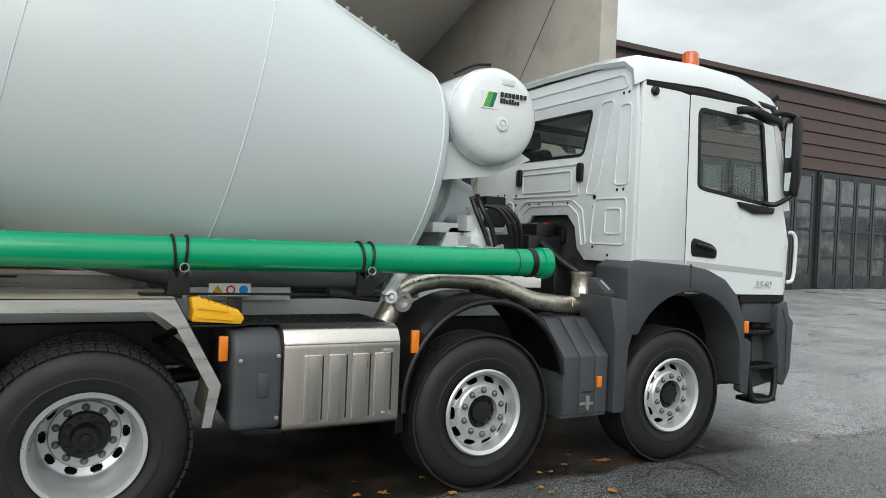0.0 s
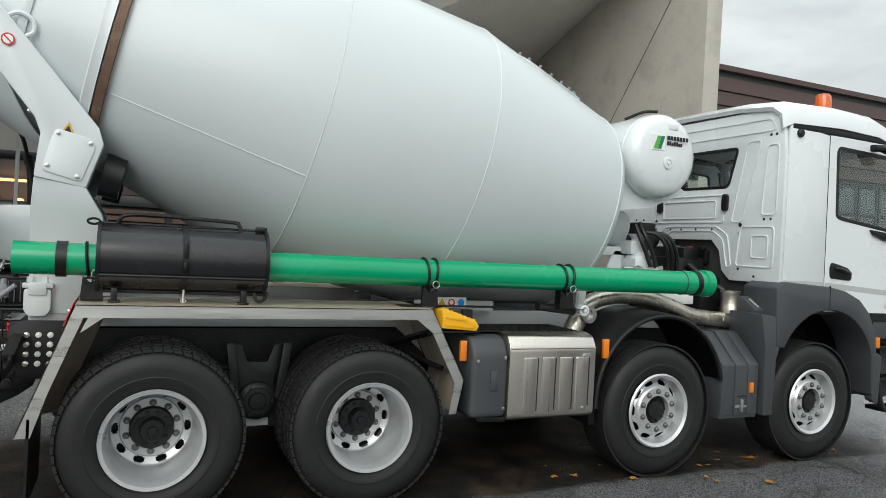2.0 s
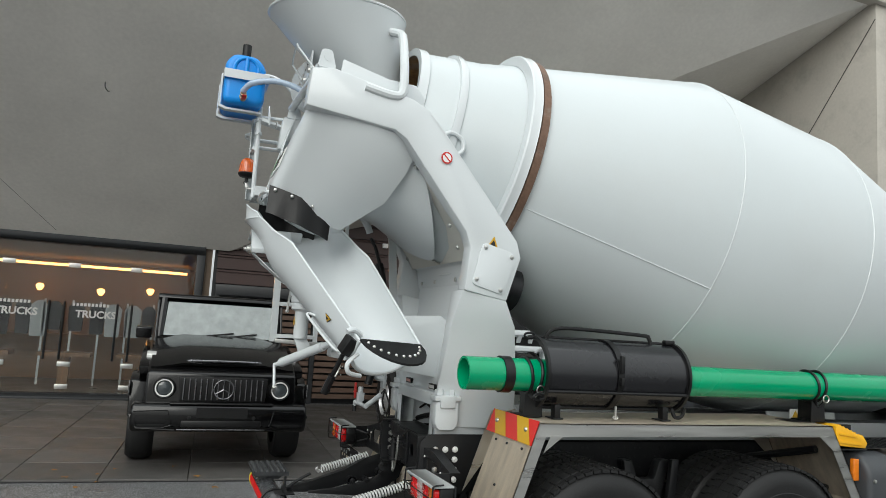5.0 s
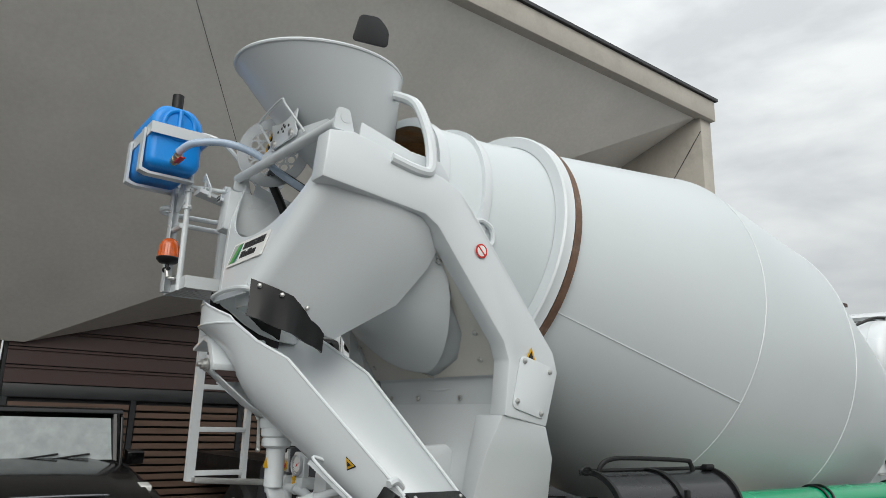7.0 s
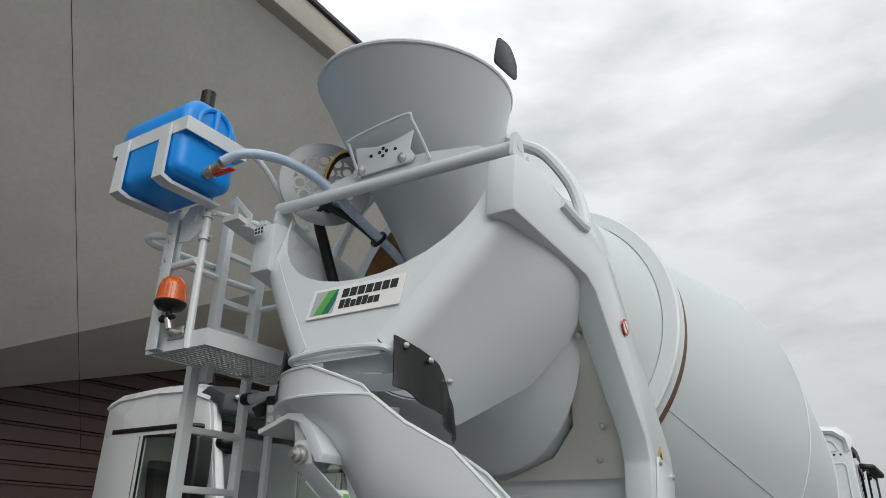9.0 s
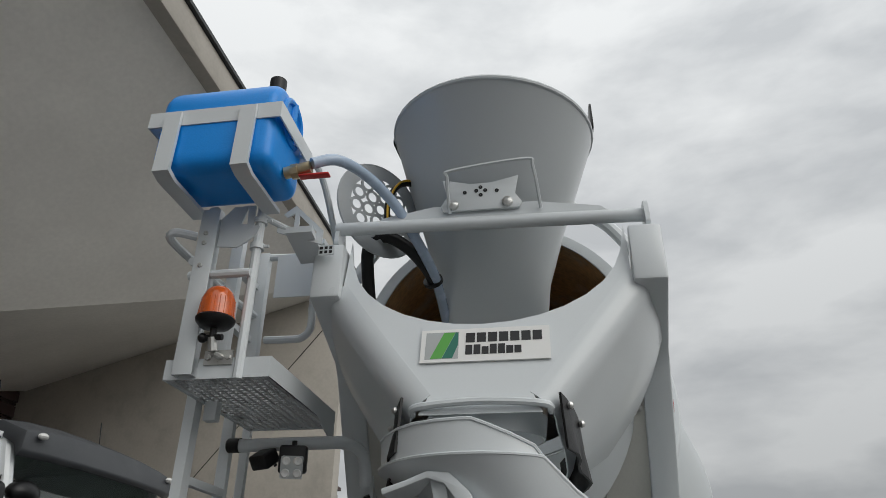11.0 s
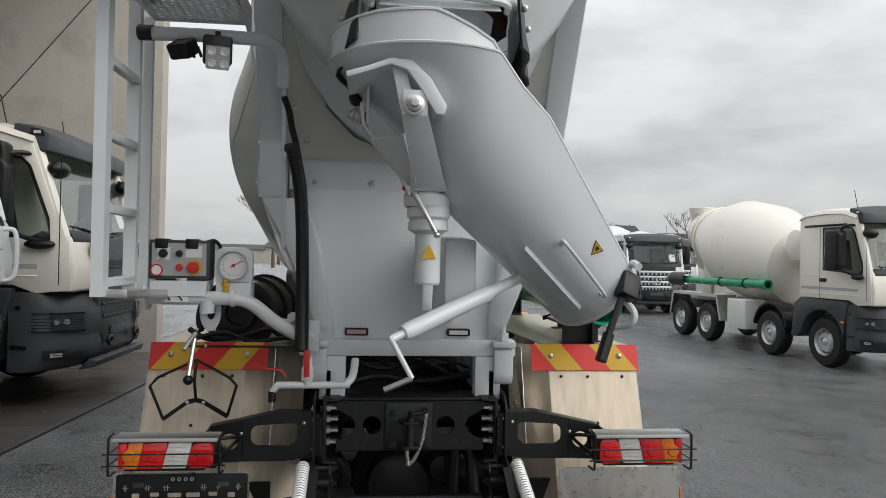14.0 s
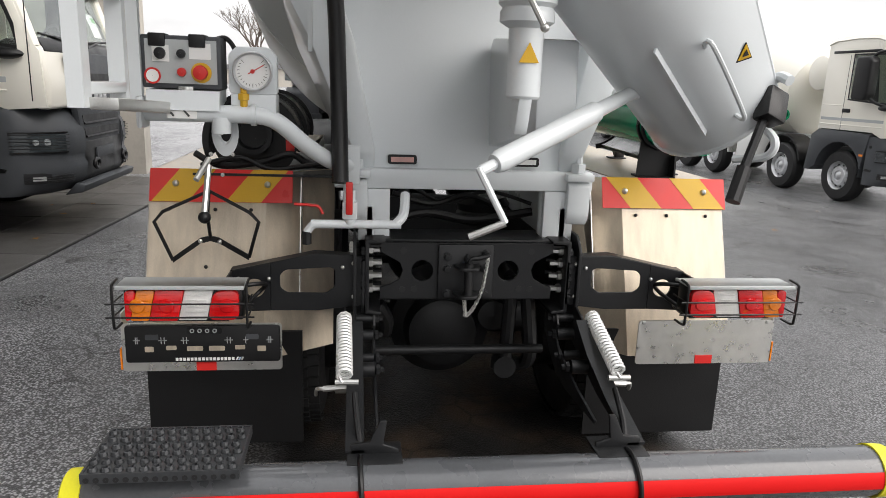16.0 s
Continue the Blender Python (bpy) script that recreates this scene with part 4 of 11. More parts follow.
    part("engine_block", Mesh().span((4.75, -0.45, 0.72), (6.2, 0.45, 1.55)).span((4.6, -0.28, 1.2), (4.95, 0.28, 1.72)), CHASSIS, truck, bevel=0.03)
    # under the floor: gearbox, propeller shafts, brake chambers, tanks on the far side
    # these parts are unseen, added to keep light out below the truck
    part("gearbox", Mesh().loft([[(x, r * math.cos(a), 0.82 + r * math.sin(a)) for a in (2 * math.pi * k / 14 for k in range(14))] for x, r in ((4.75, 0.30), (4.45, 0.28), (4.1, 0.22), (3.95, 0.20), (3.85, 0.12))]), CHASSIS, truck, bevel=0.01)
    part("propeller_shaft", Mesh().tube([(3.9, 0, 0.80), (1.75, 0, 0.62)], 0.055, 14).tube([(1.0, 0, 0.62), (0.3, 0, 0.60)], 0.05, 14), CHASSIS, truck)
    for ax in (0.0, 1.35):
        for s in (-1, 1):
            part("brake_chamber", Mesh().lathe([(0, 0.001), (0.01, 0.06), (0.09, 0.085), (0.12, 0.085), (0.20, 0.07), (0.22, 0.001)], (ax + 0.20, s * 0.42, 0.66), (1, 0, 0.25), 18), CHASSIS, truck)
    part("side_tank", Mesh().prism(rounded([(0.56, 0.48), (1.16, 0.48), (1.18, 1.0), (1.10, 1.10), (0.56, 1.10)], 0.06), "x", 2.05, 3.02), CHASSIS, truck, "unseen dark tank added on the far side", bevel=0.015)
    part("side_box", Mesh().prism(rounded([(0.62, 0.42), (1.16, 0.42), (1.16, 1.10), (0.62, 1.10)], 0.03), "x", 4.32, 4.72), DARKGREY, truck, bevel=0.015)
    for x in (2.2, 2.75, 3.1):
        part("air_reservoir", Mesh().lathe([(-0.32, 0.001), (-0.31, 0.07), (-0.27, 0.115), (0.27, 0.115), (0.31, 0.07), (0.32, 0.001)], (x, 0.0, 0.60), (0, 1, 0), 18), CHASSIS, truck)


build_chassis()

# ---- drum ----
DA = 0.211
DZ = 2.835
D_AX = Vector((math.cos(DA), 0, -math.sin(DA)))
D_O = Vector((0, 0, DZ))


def dpt(s):
    return D_O + D_AX * s


def build_drum():
    prof = [(-1.05, 0.565), (-1.0, 0.585), (-0.6, 0.675), (-0.307, 0.768), (0.996, 1.168), (2.143, 1.174), (3.46, 0.90), (3.53, 0.862), (3.575, 0.79), (3.62, 0.66), (3.66, 0.45), (3.68, 0.2), (3.685, 0.001)]
    n = 96
    drum = part("drum", Mesh().lathe(prof, D_O, D_AX, n), DRUM, truck, "white-painted steel mixing drum", sharp=50)
    part("drum_inside", Mesh().lathe([(-1.048, 0.55), (-0.6, 0.655), (-0.2, 0.78), (1.0, 1.12)], D_O, D_AX, 64), RUSTIN, drum, "rust and cement stained inside of the drum")
    for s, r in ((0.996, 1.168), (2.143, 1.174), (3.47, 0.898)):
        part("weld_seam", Mesh().lathe([(s - 0.005, r - 0.001), (s - 0.002, r + 0.003), (s + 0.002, r + 0.003), (s + 0.005, r - 0.001)], D_O, D_AX, n), WHITE, drum)
    # lengthwise seams
    side = D_AX.cross(Vector((0, 1, 0))).normalized()
    for ang, s0, r0, s1, r1 in ((-118, -0.28, 0.776, 0.996, 1.169), (112, 0.996, 1.169, 2.143, 1.175), (75, 2.143, 1.175, 3.46, 0.901), (100, -0.28, 0.776, 0.996, 1.169)):
        a = radians(ang)
        up = Vector((math.sin(DA), 0, math.cos(DA)))
        d = up * math.cos(a) + Vector((0, 1, 0)) * math.sin(a)
        part("weld_seam", Mesh().tube([dpt(s0) + d * r0, dpt(s1) + d * r1], 0.0032, 6), WHITE, drum)
    part("rim_ring", Mesh().lathe([(-1.055, 0.55), (-1.06, 0.60), (-1.0, 0.605), (-0.99, 0.58)], D_O, D_AX, n), WHITE, drum)
    part("rib_ring", Mesh().lathe([(-0.80, 0.625), (-0.80, 0.655), (-0.775, 0.66), (-0.75, 0.655), (-0.75, 0.64)], D_O, D_AX, n), WHITE, drum)
    part("roller_ring", Mesh().lathe([(-0.375, 0.75), (-0.375, 0.815), (-0.365, 0.825), (-0.325, 0.825), (-0.31, 0.832), (-0.31, 0.77)], D_O, D_AX, n), WHITE, drum)
    part("roller_track", Mesh().lathe([(-0.300, 0.77), (-0.300, 0.828), (-0.250, 0.828), (-0.245, 0.82), (-0.245, 0.78)], D_O, D_AX, n), RUST, drum, "rusty steel roller track with flaking white paint")
    # hatch that follows the drum's upper front cone
    up = Vector((math.sin(DA), 0, math.cos(DA)))

    def skin(t, ang, k=0.0):
        r = 1.174 + (t - 2.143) * (0.90 - 1.174) / (3.46 - 2.143) + k
        a = radians(ang)
        return dpt(t) + (up * math.cos(a) + Vector((0, 1, 0)) * math.sin(a)) * r
    rings = []
    for i in range(9):
        t = 2.50 + 0.75 * i / 8
        wid = 17.0 * (1 - abs(i / 4 - 1) ** 4) ** 0.5 + 2.0
        rings.append([tuple(skin(t, -14 + wid * (j / 6 - 1), 0.016)) for j in range(13)])
    h = part("hatch", Mesh().loft(rings, closed=False), WHITE, drum, "bolted white access hatch", thick=0.02)
    for i in range(18):
        a = 2 * math.pi * i / 18
        p = skin(2.875 + 0.33 * math.cos(a), -14 + 15 * math.sin(a), 0.016)
        q = skin(2.875 + 0.33 * math.cos(a), -14 + 15 * math.sin(a), 0.038)
        part("hatch_bolt", Mesh().tube([p, q], 0.012, 6), ZINC, h)


build_drum()


def build_gearbox():
    # front pedestal, gearbox and hydraulic motor
    me = Mesh()
    for s in (-1, 1):
        me.prism([(3.55, 1.2), (4.25, 1.2), (4.05, 1.75), (3.80, 1.75)], "y", s * 0.34 - 0.02, s * 0.34 + 0.02)
    me.span((3.65, -0.36, 1.7), (4.1, 0.36, 1.78))
    part("front_pedestal", me, WHITE, truck, bevel=0.008)
    part("drum_gearbox", Mesh().lathe([(3.6, 0.22), (3.9, 0.22), (3.92, 0.28), (3.97, 0.28), (3.99, 0.2), (4.2, 0.17), (4.24, 0.08), (4.24, 0.001)], D_O, D_AX, 28), WHITE, truck)
    part("hydraulic_motor", Mesh().box((4.38, 0, 1.9), (0.2, 0.2, 0.26)).tube([(4.28, 0, 1.9), (4.55, 0, 1.88)], 0.09, 16), CHASSIS, truck, bevel=0.015)
    # pillar under the water tank on the near side
    p = Mesh()
    p.lathe([(1.35, 0.12), (1.42, 0.12), (1.44, 0.085), (1.62, 0.08), (1.64, 0.1), (1.70, 0.1), (1.74, 0.06), (1.86, 0.055), (1.9, 0.09)], (3.98, -0.45, 0), (0, 0, 1), 20)
    p.box((3.98, -0.45, 1.42), (0.30, 0.26, 0.14)).box((3.98, -0.45, 1.60), (0.20, 0.20, 0.16)).box((3.94, -0.42, 1.78), (0.14, 0.16, 0.12))
    part("tank_pillar", p, WHITE, truck, bevel=0.006)
    for dx in (0.0, 0.05, 0.10):
        part("hydraulic_hose", Mesh().tube(smooth([(4.02 + dx, -0.50, 1.92), (4.10 + dx, -0.56, 1.90), (4.17 + dx, -0.6, 1.80), (4.22 + dx, -0.58, 1.62), (4.22 + dx, -0.5, 1.40)]), 0.018, 10), BLACK, truck)
    part("linkage_bar", Mesh().tube([(3.72, -0.72, 1.53), (4.18, -0.72, 1.50)], 0.014, 8).ball((3.72, -0.72, 1.53), 0.03, 10, 6).ball((4.18, -0.72, 1.5), 0.03, 10, 6).box((3.95, -0.72, 1.515), (0.08, 0.05, 0.05)), ZINC, truck)


build_gearbox()


def build_water_tank():
    y0, y1 = -0.78, 0.55
    r = 0.355
    cx, cz = 3.93, 2.565
    t = part("water_tank", Mesh().lathe([(y0 - 0.06, 0.001), (y0 - 0.055, 0.16), (y0 - 0.035, 0.27), (y0 - 0.005, 0.325), (y0 + 0.04, 0.35), (y0 + 0.08, r), (y1, r), (y1 + 0.06, 0.3), (y1 + 0.08, 0.001)], (cx, 0, cz), (0, 1, 0), 56), CABWHITE, truck, "white painted cylindrical water tank", sharp=50)
    part("weld_seam", Mesh().lathe([(y0 + 0.10, r - 0.001), (y0 + 0.104, r + 0.004), (y0 + 0.112, r + 0.004), (y0 + 0.116, r - 0.001)], (cx, 0, cz), (0, 1, 0), 56), CABWHITE, t)
    yf = y0 - 0.061
    sign = part("logo_panel", Mesh().span((cx - 0.175, yf - 0.001, cz + 0.03), (cx - 0.045, yf + 0.02, cz + 0.155)), SIGNWHITE, t)
    part("logo_stripe", Mesh().prism([(cx - 0.165, cz + 0.04), (cx - 0.12, cz + 0.04), (cx - 0.085, cz + 0.148), (cx - 0.125, cz + 0.148)], "y", yf - 0.003, yf), LOGO_GREEN, sign)
    part("logo_stripe", Mesh().prism([(cx - 0.118, cz + 0.04), (cx - 0.085, cz + 0.04), (cx - 0.05, cz + 0.148), (cx - 0.083, cz + 0.148)], "y", yf - 0.003, yf), LOGO_TEAL, sign)
    logo_bars(t, Matrix.Translation((cx + 0.09, yf - 0.001, cz + 0.115)) @ pose(0, 0, 0, 90, 0, 0), 0.235)
    part("drain_boss", Mesh().lathe([(0, 0.05), (0.02, 0.05), (0.022, 0.045), (0.022, 0.03), (0.012, 0.028), (0.012, 0.016), (0.026, 0.015), (0.028, 0.001)], (cx, yf + 0.012, cz - 0.07), (0, -1, 0), 18), CABWHITE, t)
    part("vent_lip", Mesh().span((cx + 0.0, yf + 0.01, cz + 0.215), (cx + 0.1, yf + 0.045, cz + 0.262)), CABWHITE, t, bevel=0.004)
    part("tank_hose", Mesh().tube(smooth([(cx - 0.05, y0 + 0.05, cz + 0.37), (cx - 0.16, y0 + 0.1, cz + 0.36), (cx - 0.27, y0 + 0.2, cz + 0.3)]), 0.013, 8), BLACK, t)
    for y in (-0.62, 0.3):
        part("tank_bracket", Mesh().prism([(3.58, 2.08), (3.95, 2.13), (4.34, 2.29), (4.2, 2.36), (3.6, 2.36)], "y", y - 0.006, y + 0.006), WHITE, truck)


def logo_bars(parent, m, w):
    """The maker's name as plain bars of its size and colour."""
    me = Mesh()
    k = w / 0.235
    x = -0.115
    for i in range(7):
        ww = 0.027
        me.span(((x) * k, 0.008 * k, 0), ((x + ww) * k, 0.042 * k, 0.002))
        x += 0.033
    x = -0.115
    for i in range(7):
        me.span((x * k, -0.036 * k, 0), ((x + 0.02) * k, (-0.002 if i in (0, 1, 3, 4) else -0.01) * k, 0.002))
        x += 0.024
    part("lettering", me, INK, parent, m=m)


build_water_tank()


# ---- cab ----
def build_cab():
    W = 1.15
    X0 = 4.93
    # shell: rings along x, from the rear wall to the windscreen
    def ring(x, zt, zb, w, wt, c=0.10):
        pts = [(-w, zb), (-w, zt - 0.42), (-wt, zt - c), (-wt + c, zt), (wt - c, zt), (wt, zt - c), (w, zt - 0.42), (w, zb)]
        return [(x, y, z) for y, z in pts]
    cab = part("cab_floor", Mesh().span((X0 + 0.01, -W + 0.02, 1.28), (6.66, W - 0.02, 1.36)), CHASSIS, truck)
    # side walls with window openings
    for s in (-1, 1):
        y = s * W
        out = Mesh()
        zt = 2.86
        rear = [(X0 + 0.042, 1.545), (5.485, 1.545), (5.462, 2.86), (X0 + 0.042, 2.93)]
        out.prism(rear, "y", y, y - s * 0.03)
        part("side_panel", out, CABWHITE, cab, bevel=0.004)
        # door: frame round the window
        door = Mesh()
        win = rounded([(5.60, 2.155), (5.66, 2.135), (6.40, 2.055), (6.43, 2.10), (6.335, 2.72), (6.30, 2.745), (5.60, 2.77), (5.575, 2.73)], 0.03, 3)
        hull = rounded([(5.497, 1.30), (6.70, 1.29), (6.64, 2.10), (6.43, 2.86), (5.474, 2.868)], 0.02, 3)
        ring_face(door, hull, win, y, y - s * 0.035)
        d = part("door", door, CABWHITE, cab, "white cab door", bevel=0.003, segs=1)
        gl = part("door_window", Mesh().prism(win, "y", y - s * 0.012, y - s * 0.018), GLASS_CAB, d, "tinted side window")
        gl.visible_shadow = False
        seal = Mesh()
        ring_face(seal, scaled(win, 1.0, 0.012), scaled(win, 1.0, -0.02), y + s * 0.003, y - s * 0.02)
        part("window_seal", seal, BLACK, d)
        hd = Mesh().prism(rounded([(5.555, 1.60), (5.83, 1.585), (5.84, 1.655), (5.78, 1.70), (5.57, 1.745), (5.545, 1.70)], 0.03), "y", y + s * 0.012, y - s * 0.02)
        h = part("door_handle", hd, BLACK, d, bevel=0.006)
        part("grip", Mesh().tube(smooth([(5.60, y + s * 0.012, 1.69), (5.68, y + s * 0.035, 1.68), (5.80, y + s * 0.015, 1.655)]), 0.016, 8), BLACK, h)
        part("stripe", Mesh().span((4.98, y + s * 0.002, 1.515), (5.485, y - s * 0.004, 1.565)).prism([(5.50, 1.515), (6.68, 1.445), (6.68, 1.49), (5.50, 1.562)], "y", y + s * 0.002, y - s * 0.004), LOGO_GREY, cab)
        words("3540", 0.085, CHROME, pose(6.42, y + s * 0.003, 1.375, 90, 0, 0 if s < 0 else 180), d, "model_number", bold=0.002, squeeze=1.25, shear=0.25)
        # rain gutter and black strip under the roof
        part("door_seam", Mesh().prism([(5.484, 1.30), (5.498, 1.30), (5.475, 2.86), (5.461, 2.86)], "y", y - s * 0.002, y - s * 0.02), INK, cab)
        part("roof_strip", Mesh().prism([(5.0, 2.875), (6.42, 2.865), (6.58, 2.70), (6.61, 2.715), (6.48, 2.90), (6.2, 2.925), (5.0, 2.94)], "y", y + s * 0.004, y - s * 0.06), BLACK, cab, bevel=0.006)
        part("side_lamp", Mesh().lathe([(0, 0.036), (0.02, 0.036), (0.03, 0.025), (0.032, 0.001)], (5.085, y, 2.84), (0, s, 0), 14), BLACK, cab)
        # mirrors
        arm = Mesh().tube(smooth([(6.42, y, 2.80), (6.450, y + s * 0.06, 2.83), (6.590, y + s * 0.09, 2.82), (6.620, y + s * 0.10, 2.78)]), 0.028, 8)
        part("mirror_arm", Mesh().tube(smooth([(6.40, y, 2.07), (6.450, y + s * 0.07, 2.06), (6.620, y + s * 0.10, 2.15)]), 0.022, 8), BLACK, cab)
        part("mirror_base", Mesh().prism([(6.05, 2.06), (6.50, 2.03), (6.48, 1.98), (6.25, 1.97), (6.08, 2.02)], "y", y + s * 0.03, y - s * 0.01), BLACK, cab, bevel=0.004)
        mir = part("mirror_arm", arm, BLACK, cab, bevel=0.004)
        shell = Mesh().prism(rounded([(6.580, 2.14), (6.650, 2.12), (6.69, 2.30), (6.69, 2.78), (6.630, 2.83), (6.560, 2.78), (6.560, 2.42)], 0.04), "y", y + s * 0.03, y + s * 0.135)
        sh = part("mirror_housing", shell, BLACK, cab, bevel=0.03)
        part("mirror_glass", Mesh().prism(rounded([(y + s * 0.055, 2.46), (y + s * 0.115, 2.46), (y + s * 0.115, 2.76), (y + s * 0.055, 2.76)], 0.02), "x", 6.556, 6.562), MIRROR, sh)
        part("mirror_glass", Mesh().prism(rounded([(y + s * 0.055, 2.18), (y + s * 0.115, 2.18), (y + s * 0.115, 2.42), (y + s * 0.055, 2.42)], 0.02), "x", 6.566, 6.574), MIRROR, sh)
        # ramp mirror above the door
        rm = Mesh().loft([[(6.0 + dx, y + s * dy + a * 0.05, 2.78 + dz + b * 0.03) for a, b in ((-1, -1), (1, -1), (1, 1), (-1, 1))] for dx, dy, dz in ((0, 0.0, 0.03), (0.06, 0.10, 0.02), (0.22, 0.16, -0.05), (0.30, 0.17, -0.06))])
        part("kerb_mirror", rm, BLACK, cab, bevel=0.015)
        # wheel-arch fender
        arch = [(5.52 + 0.60 * math.cos(radians(a)), 0.75 + 0.57 * math.sin(radians(a))) for a in range(155, 5, -10)]
        outer = [(6.15, 0.55), (6.175, 0.85), (6.14, 1.10), (6.05, 1.29), (5.90, 1.42), (5.70, 1.495), (5.50, 1.525), (4.95, 1.555), (4.84, 1.50), (4.88, 1.0)]
        fe = Mesh().prism(outer + arch + [(6.115, 0.55)], "y", y + s * 0.06, y - s * 0.30)
        part("arch_seam", Mesh().prism([(5.494, 1.32), (5.502, 1.32), (5.502, 1.535), (5.494, 1.535)], "y", y + s * 0.0615, y + s * 0.05), INK, cab)
        part("wheel_arch", fe, DARKGREY, cab, "dark grey plastic wheel arch", bevel=0.02)
        rf = Mesh().prism([(4.70, 1.28), (4.98, 1.24), (4.98, 1.14), (4.90, 0.9), (4.88, 0.42), (4.77, 0.42), (4.76, 1.0)], "y", y + s * 0.05, y - s * 0.34)
        part("rear_flap", rf, DARKGREY, cab, bevel=0.015)
        part("marker_lamp", Mesh().box((6.165, y + s * 0.055, 1.03), (0.05, 0.03, 0.10)), AMBER_LENS, cab, bevel=0.006)
        # steps and bumper corner
        b = part("bumper_side", Mesh().prism([(6.60, 1.20), (6.72, 1.24), (6.755, 1.12), (6.82, 1.06), (6.80, 0.64), (6.72, 0.50), (6.63, 0.55), (6.64, 0.80), (6.60, 0.92)], "y", y + s * 0.03, y - s * 0.25), DARKGREY, cab, bevel=0.018)
        part("bumper_crease", Mesh().tube([(6.66, y + s * 0.031, 1.17), (6.72, y + s * 0.033, 1.02), (6.73, y + s * 0.033, 0.60)], 0.006, 6), DARKGREY, b)
        part("step_well", Mesh().span((6.16, y - s * 0.20, 0.50), (6.66, y - s * 0.24, 1.28)).span((6.16, y - s * 0.01, 1.225), (6.72, y - s * 0.24, 1.285)), BLACK, cab)
        part("well_panel", Mesh().prism([(6.22, 1.22), (6.60, 1.22), (6.60, 1.04), (6.22, 1.06)], "y", y - s * 0.03, y - s * 0.06), DARKGREY, cab, bevel=0.01)
        for z0, w in ((0.66, 0.03), (0.955, 0.0)):
            sp = part("step", Mesh().span((6.22, y + s * w, z0), (6.64, y - s * 0.22, z0 + 0.035)), BLACK, cab, bevel=0.008)
            for k in range(7):
                part("tread_rib", Mesh().span((6.25 + k * 0.054, y + s * (w - 0.008), z0 + 0.034), (6.27 + k * 0.054, y - s * 0.18, z0 + 0.042)), BLACK, sp)
        part("arch_flange", Mesh().prism(rounded([(6.14, 0.50), (6.23, 0.46), (6.25, 0.90), (6.17, 0.94)], 0.02), "y", y + s * 0.05, y - s * 0.02), DARKGREY, cab, bevel=0.008)
        lo = Mesh().tube(smooth([(6.27, y + s * 0.02, 0.66), (6.29, y + s * 0.04, 0.44), (6.40, y + s * 0.05, 0.40), (6.56, y + s * 0.04, 0.43), (6.60, y + s * 0.02, 0.66)]), 0.026, 8)
        lo.span((6.30, y + s * 0.06, 0.385), (6.58, y - s * 0.12, 0.42))
        part("lower_step", lo, BLACK, cab)
        part("grab_rail", Mesh().tube(smooth([(6.73, y + s * 0.0, 1.40), (6.79, y + s * 0.02, 1.45), (6.80, y + s * 0.02, 1.78), (6.74, y, 1.84)]), 0.016, 8), CABWHITE, cab)
    # roof
    roof = []
    for x, z, w in ((X0 - 0.02, 3.05, 1.10), (5.0, 3.10, 1.125), (5.6, 3.12, 1.13), (6.1, 3.10, 1.125), (6.42, 3.02, 1.11), (6.58, 2.92, 1.09)):
        roof.append([(x, -w, z - 0.19), (x, -w + 0.012, z - 0.08), (x, -w + 0.09, z - 0.02), (x, -w * 0.6, z + 0.015), (x, 0, z + 0.025), (x, w * 0.6, z + 0.015), (x, w - 0.09, z - 0.02), (x, w - 0.012, z - 0.08), (x, w, z - 0.19)])
    part("roof", Mesh().loft(roof, closed=False), CABWHITE, cab, thick=-0.04, sharp=80)
    # front: windscreen, grille, bumper
    fr = part("front_panel", Mesh().prism([(6.70, 1.29), (6.78, 1.30), (6.80, 1.75), (6.72, 2.02), (6.66, 2.02)], "y", -W + 0.04, W - 0.04), CABWHITE, cab, bevel=0.02)
    ws = part("windscreen", Mesh().put([(6.70, -1.08, 2.02), (6.70, 1.08, 2.02), (6.53, 1.04, 2.86), (6.53, -1.04, 2.86)], [(0, 1, 2, 3)]), GLASS_CAB, cab, thick=0.008)
    ws.visible_shadow = False
    for s in (-1, 1):
        part("pillar", Mesh().tube([(6.70, s * 1.11, 2.02), (6.52, s * 1.08, 2.90)], 0.05, 8), CABWHITE, cab)
    part("sun_visor", Mesh().prism([(6.50, 2.90), (6.72, 2.84), (6.74, 2.87), (6.52, 2.95)], "y", -1.08, 1.08), BLACK, cab, bevel=0.006)
    part("bumper", Mesh().prism([(6.50, 0.45), (6.80, 0.50), (6.86, 0.85), (6.80, 1.27), (6.5, 1.27)], "y", -1.02, 1.02), DARKGREY, cab, bevel=0.03)
    part("roof_horn_lamp", Mesh().tube([(6.57, -1.0, 2.97), (6.63, -1.02, 3.03)], 0.05, 12), BLACK, cab)
    part("roof_horn_lamp", Mesh().tube([(6.57, 1.0, 2.97), (6.63, 1.02, 3.03)], 0.05, 12), BLACK, cab)
    bea = part("beacon", Mesh().lathe([(0.0, 0.075), (0.20, 0.075), (0.275, 0.070), (0.295, 0.055), (0.30, 0.001)], (5.985, -0.65, 3.09), (0, 0, 1), 20), BEACON_LENS, cab, "orange rotating beacon")
    # rear wall with window, ribs and the service arch
    hull = [(-W, 1.53), (-0.60, 1.53), (-0.50, 1.62), (-0.46, 1.80), (-0.36, 1.90), (0.15, 1.90), (0.25, 1.80), (0.30, 1.62), (0.42, 1.58), (W, 1.58), (W, 2.6), (1.11, 3.0), (1.0, 3.06), (-1.0, 3.06), (-1.11, 3.0), (-W, 2.6)]
